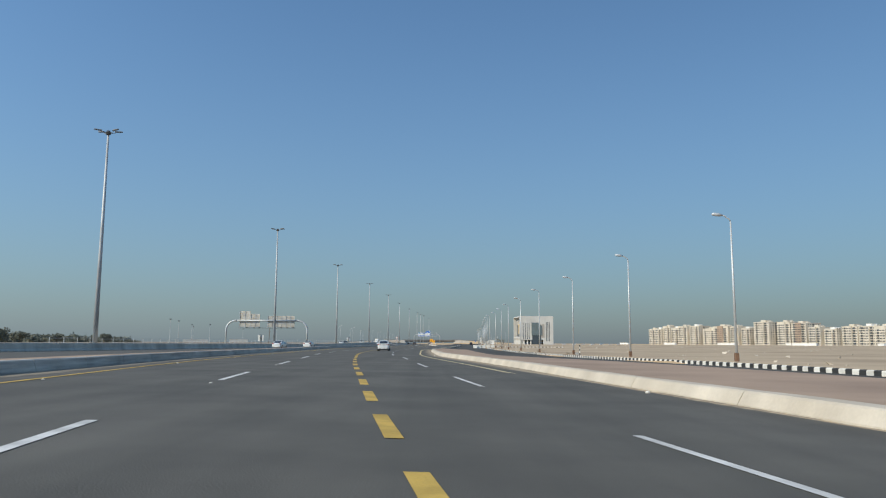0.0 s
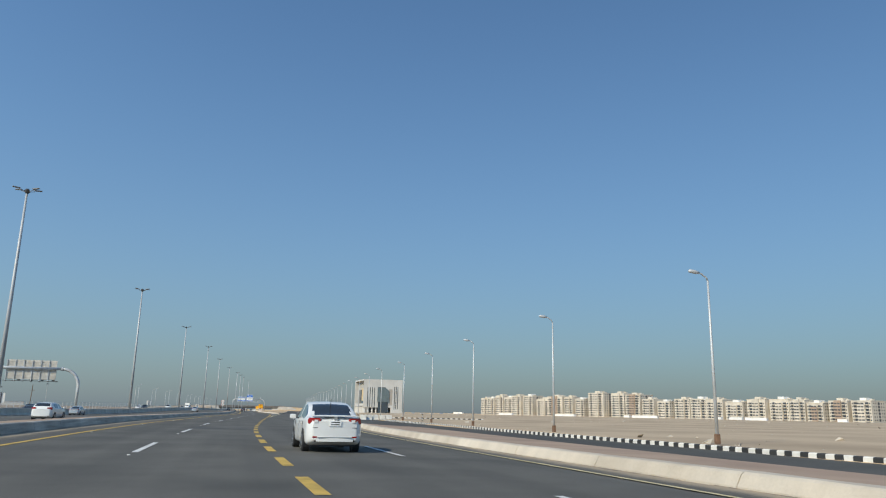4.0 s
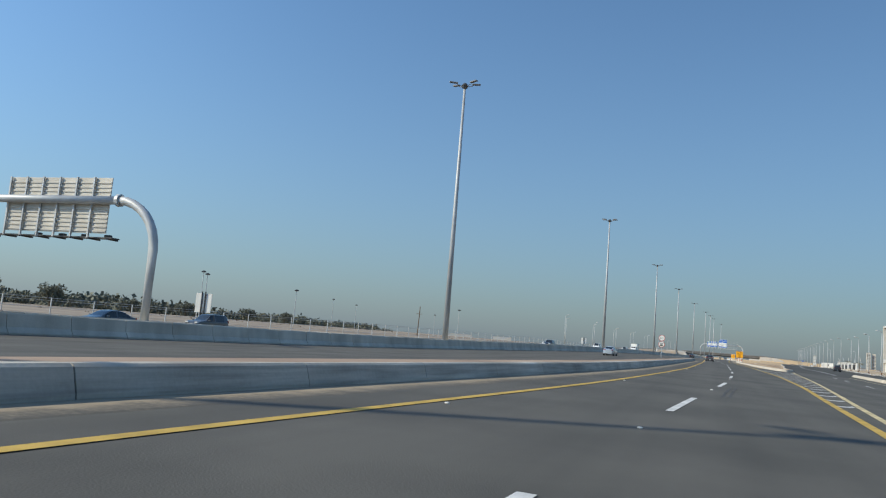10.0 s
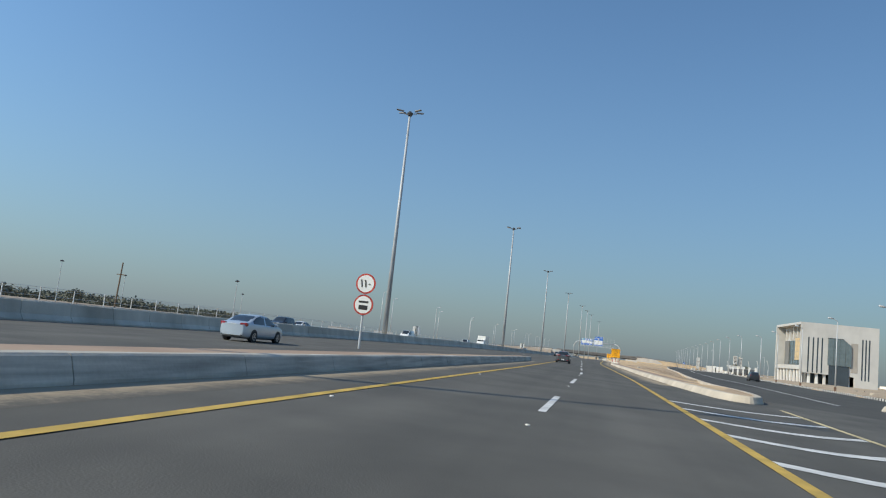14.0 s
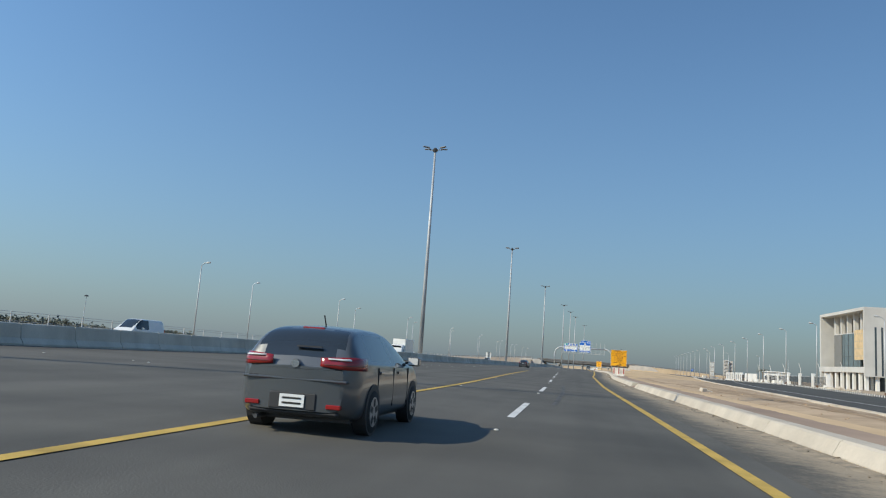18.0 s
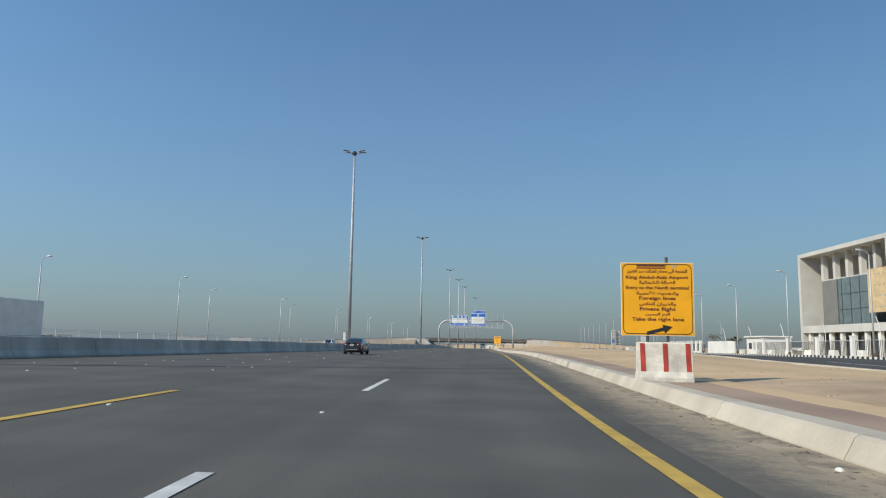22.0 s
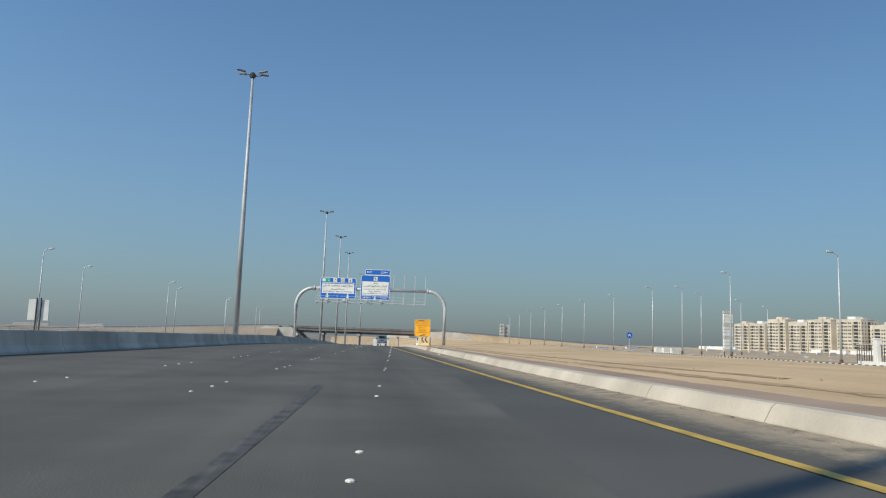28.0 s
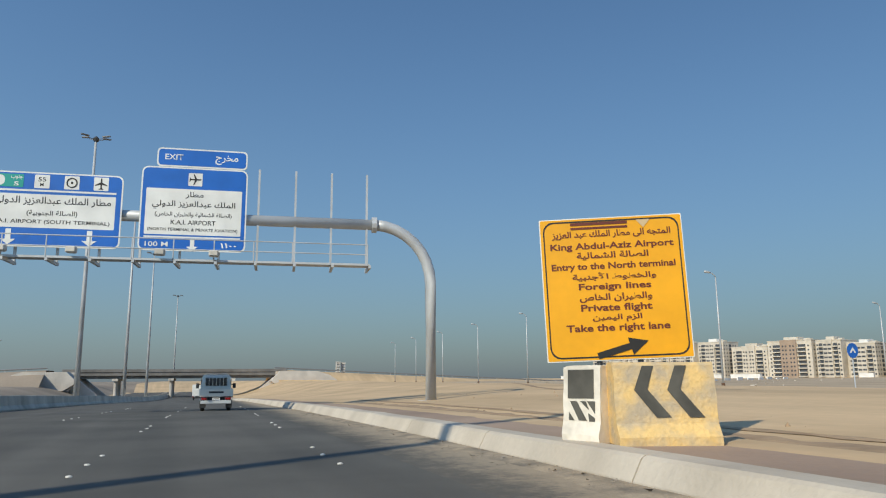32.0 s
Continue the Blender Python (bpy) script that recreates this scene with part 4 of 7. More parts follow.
# ---- writing ----
FORMS = {"ا": (0xFE8D, 2), "أ": (0xFE83, 2), "ب": (0xFE8F, 4), "ة": (0xFE93, 2), "ت": (0xFE95, 4), "ج": (0xFE9D, 4), "خ": (0xFEA5, 4), "د": (0xFEA9, 2), "ر": (0xFEAD, 2), "ز": (0xFEAF, 2), "س": (0xFEB1, 4), "ش": (0xFEB5, 4), "ص": (0xFEB9, 4), "ط": (0xFEC1, 4), "ع": (0xFEC9, 4), "ك": (0xFED9, 4), "ل": (0xFEDD, 4), "م": (0xFEE1, 4), "ن": (0xFEE5, 4), "ه": (0xFEE9, 4), "و": (0xFEED, 2), "ى": (0xFEEF, 2), "ي": (0xFEF1, 4)}


def shaped(text):
    """Arabic letters in their joined forms, in the order in which they are drawn."""
    out, i = [], 0
    while i < len(text):
        c = text[i]
        if c not in FORMS:
            out.append({"(": ")", ")": "("}.get(c, c))
            i += 1
            continue
        before = i > 0 and text[i - 1] in FORMS and FORMS[text[i - 1]][1] == 4
        if c == "ل" and text[i + 1:i + 2] in ("أ", "ا"):
            out.append(chr((0xFEF7 if text[i + 1] == "أ" else 0xFEFB) + before))
            i += 2
            continue
        start, n = FORMS[c]
        after = n == 4 and text[i + 1:i + 2] in FORMS and text[i + 1:i + 2] != ""
        out.append(chr(start + (3 if before and after else 2 if after else 1 if before else 0)))
        i += 1
    return "".join(reversed(out))


def words(body, width, height, mat, parent, x, z, y=-0.012, name="lettering", bold=0.012):
    """A line of writing on the front of a sign, fitted into width and height about (x, z)."""
    curve = bpy.data.curves.new(name, "FONT")
    curve.body = body
    curve.align_x, curve.align_y = "CENTER", "CENTER"
    curve.extrude = 0.0
    curve.resolution_u = 3
    curve.offset = bold
    ob = new(name, curve)
    bpy.context.view_layer.update()
    me = bpy.data.meshes.new_from_object(ob.evaluated_get(bpy.context.evaluated_depsgraph_get()))
    bpy.data.objects.remove(ob)
    co = np.zeros(len(me.vertices) * 3)
    me.vertices.foreach_get("co", co)
    co = co.reshape(-1, 3)
    lo, hi = co.min(0), co.max(0)
    sx, sz = width / (hi[0] - lo[0]), height / (hi[1] - lo[1])
    mid = (lo + hi) / 2
    flat = np.stack([x + (co[:, 0] - mid[0]) * sx, np.full(len(co), y), z + (co[:, 1] - mid[1]) * sz], 1)
    me.vertices.foreach_set("co", flat.ravel())
    me.update()
    me.materials.clear()
    me.materials.append(mat)
    ob = new(name, me)
    ob.parent = parent
    return ob


def panel(name, w, h, r, mat, parent, x, z, y0, y1, label=""):
    return part(name, prism(bmesh.new(), [(x + a, z + b) for a, b in rounded(w, h, r)], y0, y1), mat, parent, label)


def arrow(parent, mat, x, z, size, angle, y=-0.012, name="arrow", fat=1.75):
    pts = [(-0.5, -0.09), (0.15, -0.09), (0.15, -0.25), (0.5, 0), (0.15, 0.25), (0.15, 0.09), (-0.5, 0.09)]
    c, s = math.cos(radians(angle)), math.sin(radians(angle))
    return part(name, prism(bmesh.new(), [(x + size * (a * c - b * fat * s), z + size * (a * s + b * fat * c)) for a, b in pts], y - 0.004, y), mat, parent)


def plane_mark(parent, x, z, s, turn=0):
    """A small aircraft sign: dark outline of a plane on a white square."""
    panel("symbol", s, s, s * 0.06, SIGN_WHITE, parent, x, z, -0.016, -0.012, "white square symbol")
    half = [(0, .46), (.05, .38), (.06, .12), (.42, -.08), (.42, -.15), (.06, -.05), (.045, -.3), (.16, -.38), (.16, -.43), (0, -.4)]
    pts = half + [(-a, b) for a, b in half[-2:0:-1]]
    c, q = math.cos(radians(turn)), math.sin(radians(turn))
    part("aircraft", prism(bmesh.new(), [(x + s * (a * c - b * q), z + s * (a * q + b * c)) for a, b in pts], -0.022, -0.017), INK, parent, "black aircraft symbol")


# ---- gantries ----
def goalpost(name, m, half, height, label, rise=2.6):
    """A portal of one bent steel tube across a carriageway."""
    ob = root(name, m, label, "sign gantry")
    for s, nm in ((-1, "post"), (1, "post")):
        pts = [(s * half, 0, -0.2), (s * half, 0, height - rise)]
        for k in range(1, 8):
            a = math.pi / 2 * k / 8
            pts.append((s * (half - rise * (1 - math.cos(a))), 0, height - rise + rise * math.sin(a)))
        pts.append((s * (half - rise), 0, height))
        part(nm, tube(bmesh.new(), pts, 0.3, 12), GALV, ob, "", True)
        part("flange", tube(bmesh.new(), [(s * (half - rise - 0.12), 0, height), (s * (half - rise + 0.12), 0, height)], 0.42, 12), GALV, ob)
        part("footing", cube(s * half - 0.6, -0.6, -0.3, s * half + 0.6, 0.6, 0.12, 0.05), BARRIER, ob)
    part("beam", tube(bmesh.new(), [(-half + rise, 0, height), (half - rise, 0, height)], 0.28, 12), GALV, ob, "", True)
    return ob


def sign_backs():
    ob = goalpost("sign_gantry", pose(-53.4, 245.5, gz(-40, 245.5), 0, 0, 1.5), 13.4, 8.7, "steel gantry with the ribbed backs of road signs", 3.2)
    for x0, x1, z0, z1 in ((-9.2, -5.6, 6.6, 11.8), (-5.58, -2.4, 6.6, 10.9), (0.1, 9.1, 6.5, 10.3)):
        back = part("sign_panel", cube(x0, 0.32, z0, x1, 0.38, z1, 0.01), SIGN_BACK, ob, "ribbed aluminium sign back")
        n = int((z1 - z0) / 0.3)
        rib = None
        for k in range(n):
            z = z0 + 0.15 + 0.3 * k
            if rib is None:
                rib = part("rib", cube(x0 + 0.02, 0.27, z - 0.05, x1 - 0.02, 0.318, z + 0.05), SIGN_BACK, back)
            else:
                share("rib", rib.data, back, pose(0, 0, 0.3 * k))
        w = (x1 - x0) / max(2, round((x1 - x0) / 1.5))
        x = x0 + 0.1
        while x < x1 + 0.05:
            part("upright", cube(x - 0.06, 0.14, z0 - 0.35, x + 0.06, 0.265, z1 + 0.02), GALV, ob)
            x += w
    for x in np.arange(-9.0, 9.3, 1.52):
        part("bracket", cube(x - 0.07, 0.14, 6.1, x + 0.07, 1.3, 6.2), DARK_STEEL, ob)
    part("walkway", cube(-9.4, 0.5, 6.2, 9.5, 1.2, 6.28), DARK_STEEL, ob, "dark grating walkway")
    for x in (-6.8, -4.4, -2.6, 2.4, 4.6, 6.6, 8.6):
        part("sign_light", cube(x - 0.25, 0.95, 6.28, x + 0.25, 1.25, 6.5, 0.04), DARK_STEEL, ob)


sign_backs()


def blue_gantry():
    ob = goalpost("sign_gantry", pose(0.12, 709.5, 0, 0, 0, -8), 12.7, 9.15, "bent steel gantry carrying two blue airport direction signs", 3.0)
    y = -0.45
    # the wide sign
    a = panel("sign_panel", 6.1, 3.6, 0.3, SIGN_WHITE, ob, -5.6, 9.2, y, y + 0.06, "blue and white airport sign panel")
    for nm, w, h, r, mat, x, z, d in (("blue_field", 5.96, 3.46, 0.25, SIGN_BLUE, -5.6, 9.2, 0.006), ("white_field", 5.5, 1.62, 0.05, SIGN_WHITE, -5.6, 9.12, 0.012), ("white_bar", 5.5, 0.09, 0.02, SIGN_WHITE, -5.6, 10.1, 0.012)):
        panel(nm, w, h, r, mat, a, x, z, y - d, y - d + 0.005)
    lay = Matrix.Translation((0, y, 0))

    def on(o):
        o.matrix_basis = lay
        return o
    for o in (words(shaped("مطار الملك عبدالعزيز الدولي"), 5.1, 0.52, INK, a, -5.6, 9.55, -0.018), words(shaped("(الصالة الجنوبية)"), 2.2, 0.3, INK, a, -5.6, 9.0, -0.018), words("K.A.I. AIRPORT (SOUTH TERMINAL)", 5.1, 0.24, INK, a, -5.6, 8.58, -0.018)):
        on(o)
    before = set(a.children)
    plane_mark(a, -3.55, 10.55, 0.66)
    panel("symbol", 0.66, 0.66, 0.04, SIGN_WHITE, a, -4.85, 10.55, -0.016, -0.012, "white square symbol")
    part("ring", tube(bmesh.new(), [(-4.85 + 0.22 * math.cos(k * math.pi / 8), -0.02, 10.55 + 0.22 * math.sin(k * math.pi / 8)) for k in range(17)], 0.03, 5), INK, a)
    part("dot", tube(bmesh.new(), [(-4.85, -0.02, 10.55), (-4.85, -0.026, 10.55)], 0.06, 10), INK, a)
    panel("symbol", 0.66, 0.66, 0.04, SIGN_WHITE, a, -6.15, 10.55, -0.016, -0.012, "white square symbol")
    words("55", 0.34, 0.2, INK, a, -6.15, 10.65, -0.02)
    words("M", 0.15, 0.16, INK, a, -6.15, 10.4, -0.02)
    panel("symbol", 1.5, 0.62, 0.04, SIGN_GREEN, a, -7.7, 10.55, -0.016, -0.012, "green route symbol")
    words("S", 0.2, 0.2, SIGN_WHITE, a, -7.25, 10.4, -0.02)
    words(shaped("جنوب"), 0.5, 0.2, SIGN_WHITE, a, -7.25, 10.7, -0.02)
    panel("symbol", 0.6, 0.5, 0.2, SIGN_WHITE, a, -8.05, 10.55, -0.021, -0.017)
    for x in (-7.4, -3.9):
        arrow(a, SIGN_WHITE, x, 7.86, 0.75, -90)
    for o in set(a.children) - before:
        o.matrix_basis = lay
    # the exit sign
    b = panel("sign_panel", 5.0, 4.2, 0.3, SIGN_WHITE, ob, 0.75, 9.5, y, y + 0.06, "blue and white exit sign panel")
    panel("blue_field", 4.86, 4.06, 0.25, SIGN_BLUE, b, 0.75, 9.5, y - 0.006, y - 0.001)
    panel("white_field", 4.5, 2.3, 0.05, SIGN_WHITE, b, 0.75, 9.35, y - 0.012, y - 0.007)
    panel("white_bar", 4.5, 0.08, 0.02, SIGN_WHITE, b, 0.75, 8.08, y - 0.012, y - 0.007)
    c = panel("exit_panel", 4.3, 0.95, 0.2, SIGN_WHITE, ob, 1.05, 12.1, y, y + 0.06, "small blue exit panel")
    panel("blue_field", 4.16, 0.81, 0.16, SIGN_BLUE, c, 1.05, 12.1, y - 0.006, y - 0.001)
    for o in (words("EXIT", 0.85, 0.28, SIGN_WHITE, c, -0.3, 12.12), words(shaped("مخرج"), 1.1, 0.5, SIGN_WHITE, c, 2.2, 12.08)):
        on(o)
    before = set(b.children)
    plane_mark(b, 0.75, 11.0, 0.66, -90)
    words(shaped("مطار"), 0.85, 0.36, INK, b, 0.75, 10.2, -0.018)
    words(shaped("الملك عبدالعزيز الدولي"), 3.9, 0.44, INK, b, 0.75, 9.68, -0.018)
    words(shaped("(الصالة الشمالية والطيران الخاص)"), 3.6, 0.27, INK, b, 0.75, 9.2, -0.018)
    words("K.A.I. AIRPORT", 2.1, 0.23, INK, b, 0.75, 8.82, -0.018)
    words("(NORTH TERMINAL & PRIVATE AVIATION)", 4.2, 0.2, INK, b, 0.75, 8.44, -0.018)
    words("100 M", 1.05, 0.24, SIGN_WHITE, b, -0.9, 7.72, -0.018)
    words("١١٠٠", 0.75, 0.26, SIGN_WHITE, b, 2.45, 7.72, -0.018)
    arrow(b, SIGN_WHITE, 0.75, 7.72, 0.62, -90)
    for o in set(b.children) - before:
        o.matrix_basis = lay
    # walkway with rails and lamps below the signs
    part("walkway", cube(-9.2, -1.5, 6.75, 9.3, -0.75, 6.85), GALV, ob, "steel grating walkway")
    for x in np.arange(-9.0, 9.4, 1.83):
        part("bracket", cube(x - 0.06, -1.7, 6.6, x + 0.06, 0.1, 6.75), GALV, ob)
        part("hanger", cube(x - 0.05, -0.12, 6.7, x + 0.05, 0.02, 9.5 + (2.3 if x > 3.6 else 0)), GALV, ob)
    for z in (7.3, 7.8):
        part("rail", tube(bmesh.new(), [(-9.1, -1.5, z), (9.2, -1.5, z)], 0.03, 6), GALV, ob)
    for x in np.arange(-9.1, 9.3, 1.83):
        part("rail_post", tube(bmesh.new(), [(x, -1.5, 6.8), (x, -1.5, 7.8)], 0.03, 6), GALV, ob)
    for x in (-7.2, -4.3, -0.5, 1.9):
        part("sign_light", cube(x - 0.22, -1.95, 6.95, x + 0.22, -1.55, 7.25, 0.05), SIGN_BACK, ob)


blue_gantry()


def jersey_block(name, m, length, h, mat, stripes, label, mat_b, slanted=False):
    ob = root(name, m, label, "barrier block", "loose concrete blocks")
    o = [(-0.42, 0), (-0.42, 0.12), (-0.3, 0.3), (-0.2, h - 0.04), (-0.16, h), (0.16, h), (0.2, h - 0.04), (0.3, 0.3), (0.42, 0.12), (0.42, 0)]
    bm = prism(bmesh.new(), o, -length / 2, length / 2, Matrix.Rotation(radians(90), 4, "Z"))
    bmesh.ops.subdivide_edges(bm, edges=[e for e in bm.edges if e.calc_length() > 0.3], cuts=7, use_grid_fill=True)
    for v in bm.verts:
        low = max(0.0, 1 - v.co.z / 0.3)
        v.co += (0.014 + 0.022 * low) * Vector((noise.noise(v.co * 6), noise.noise(v.co * 6 + Vector((9, 0, 0))), noise.noise(v.co * 7 + Vector((0, 5, 0))) if v.co.z > 0.1 else 0))
    part("block", bm, mat, ob)
    for k, x in enumerate(stripes):
        if slanted:
            pts = [(x, h - 0.05), (x + 0.16, h - 0.05), (x + 0.05, 0.77), (x + 0.36, 0.38), (x + 0.15, 0.38), (x - 0.14, 0.76)]
        else:
            pts = [(x - 0.07, 0.3), (x + 0.07, 0.3), (x + 0.07, h - 0.03), (x - 0.07, h - 0.03)]
        bm = bmesh.new()
        # laid on the sloped face, 6 mm proud
        vs = [bm.verts.new((a, -0.306 + 0.1 * (b - 0.3) / (h - 0.34) - 0.008, b)) for a, b in pts]
        bm.faces.new(vs)
        r = bmesh.ops.extrude_face_region(bm, geom=bm.faces[:])
        bmesh.ops.translate(bm, vec=(0, 0.006, 0), verts=[v for v in r["geom"] if isinstance(v, bmesh.types.BMVert)])
        part("stripe", bm, mat_b, ob)
    return ob


def yellow_sign(m, w, h, z0, label, over=1.08):
    ob = root("direction_sign", m, label, "road sign", "temporary yellow signs")
    p = panel("sign_panel", w, h, 0.02, SIGN_WHITE, ob, 0, z0 + h / 2, 0, 0.03, "yellow airport direction panel")
    panel("yellow_field", w - 0.03, h - 0.03, 0.02, SIGN_YELLOW, p, 0, z0 + h / 2, -0.005, -0.001)
    bm = bmesh.new()
    outer, inner = rounded(w * 0.95, h * 0.96, 0.16), rounded(w * 0.932, h * 0.938, 0.15)
    a = [bm.verts.new((x, -0.009, z0 + h / 2 + z)) for x, z in outer]
    b = [bm.verts.new((x, -0.009, z0 + h / 2 + z)) for x, z in inner]
    for i in range(len(a)):
        bm.faces.new((a[i], a[(i + 1) % len(a)], b[(i + 1) % len(a)], b[i]))
    part("border", bm, INK, p, "thin black border")
    s = h / 2.3
    rows = ((shaped("المتجه الى مطار الملك عبد العزيز"), 0.83, 2.02, 0.15), ("King Abdul-Aziz Airport", 0.86, 1.82, 0.15), (shaped("الصالة الشمالية"), 0.5, 1.67, 0.14), ("Entry to the North terminal", 0.86, 1.49, 0.15), (shaped("والخطوط الأجنبية"), 0.58, 1.33, 0.15), ("Foreign lines", 0.5, 1.16, 0.15), (shaped("والطيران الخاص"), 0.5, 0.99, 0.15), ("Private flight", 0.49, 0.82, 0.16), (shaped("الزم اليمين"), 0.34, 0.66, 0.14), ("Take the right lane", 0.71, 0.5, 0.16))
    for body, f, z, t in rows:
        words(body, f * w, t * s * 0.92, MAROON, p, 0, z0 + z * s, -0.012, bold=0.024)
    panel("bar", w * 0.4, 0.045 * s, 0.005, MAROON, p, -w * 0.08, z0 + 2.2 * s, -0.014, -0.01)
    panel("bar", w * 0.4, 0.035 * s, 0.005, MAROON, p, -w * 0.08, z0 + 2.13 * s, -0.014, -0.01)
    part("badge", prism(bmesh.new(), [(w * 0.18, z0 + 2.23 * s), (w * 0.28, z0 + 2.23 * s), (w * 0.23, z0 + 2.1 * s)], -0.014, -0.01), TAN_PANEL, p)
    arrow(p, INK, 0.05, z0 + 0.18 * s, 0.82 * s, 15, fat=0.68)
    for x in (-w * 0.14, w * 0.14):
        part("post", tube(bmesh.new(), [(x, 0.07, 0.3), (x, 0.07, z0 + h * (over if x > 0 else 0.9))], 0.045, 8), DARK_STEEL, ob)
    return ob


def stand(x, y):
    return gz(x, y) + 0.3


yellow_sign(pose(3.1, 482.4, stand(3.1, 482.4), 0, 0, -3), 2.2, 2.25, 1.35, "yellow airport direction sign on a red and white block")
jersey_block("barrier_block", pose(3.15, 482.0, stand(3.1, 482), 0, 0, -3), 1.55, 1.15, BLOCK_WHITE, (-0.66, 0.0, 0.66), "white concrete block with faded red stripes", RED_PAINT)
yellow_sign(pose(6.43, 681.5, stand(6.2, 681.5), 0, -1.8, -25), 2.2, 2.22, 1.2, "yellow airport direction sign on a striped concrete block", 0.9)
jersey_block("barrier_block", pose(6.68, 681.0, stand(6.3, 681), 0, 0, -20), 1.44, 1.15, BLOCK_YELLOW, (-0.3, 0.17), "faded yellow concrete block with black chevrons", BLOCK_BLACK, True)
cream = jersey_block("barrier_block", pose(5.88, 681.7, stand(5.9, 681.7), 0, 0, -66) @ Matrix.Diagonal((1, 0.5, 1, 1)), 0.66, 1.12, BLOCK_WHITE, (), "cream concrete block with a dark plate and black stripes", BLOCK_BLACK)
for nm, pts in (("plate", ((-0.24, 0.64), (0.22, 0.64), (0.22, 1.06), (-0.24, 1.06))), ("stripe", ((-0.2, 0.6), (-0.08, 0.6), (0.1, 0.32), (-0.04, 0.32))), ("stripe", ((-0.02, 0.6), (0.08, 0.6), (0.14, 0.47))), ("stripe", ((0.1, 0.6), (0.24, 0.6), (0.24, 0.42))), ("stripe", ((-0.22, 0.44), (-0.12, 0.32), (-0.22, 0.32))), ("stripe", ((0.12, 0.43), (0.24, 0.36), (0.24, 0.31), (0.14, 0.31)))):
    bm = bmesh.new()
    vs = [bm.verts.new((a, -0.306 + 0.1 * (b - 0.3) / 0.78 - 0.012, b)) for a, b in pts]
    bm.faces.new(vs)
    r = bmesh.ops.extrude_face_region(bm, geom=bm.faces[:])
    bmesh.ops.translate(bm, vec=(0, 0.01, 0), verts=[v for v in r["geom"] if isinstance(v, bmesh.types.BMVert)])
    part(nm, bm, BLOCK_BLACK, cream)


def speed_sign():
    x, y = -13.2, 323.5
    ob = root("speed_sign", pose(x, y, gz(x, y) + 0.4), "two round red-edged speed limit signs on one post", "road sign")
    part("post", tube(bmesh.new(), [(0, 0.05, 0), (0, 0.05, 3.2)], 0.05, 8), GALV, ob)
    for z in (2.9, 1.95):
        d = part("disc", tube(bmesh.new(), [(0, 0, z), (0, -0.03, z)], 0.46, 24), RED_PAINT, ob, "red-edged round sign")
        part("face", tube(bmesh.new(), [(0, -0.031, z), (0, -0.036, z)], 0.385, 24), SIGN_WHITE, d)
        if z > 2:
            words("١١٠", 0.5, 0.34, INK, d, 0, z, -0.04)
        else:
            panel("bar", 0.45, 0.09, 0.02, INK, d, 0, z + 0.13, -0.042, -0.038)
            panel("truck_mark", 0.42, 0.2, 0.04, INK, d, 0, z - 0.12, -0.042, -0.038)


speed_sign()


def board_back(x, y):
    ob = root("roadside_board", pose(x, y, gz(x, y), 0, 0, 8), "white back of a roadside board on two posts", "road sign", "white boards")
    for s in (-0.54, 0.54):
        part("panel", cube(s - 0.5, 0, 1.9, s + 0.5, 0.08, 4.2, 0.02), SIGN_WHITE, ob)
        part("post", tube(bmesh.new(), [(s * 0.4, -0.08, 0), (s * 0.4, -0.08, 4.4)], 0.08, 8), DARK_STEEL, ob)
    return ob


for x, y in ((-63.2, 280.6), (-53.7, 502), (-37.7, 671)):
    board_back(x, y)

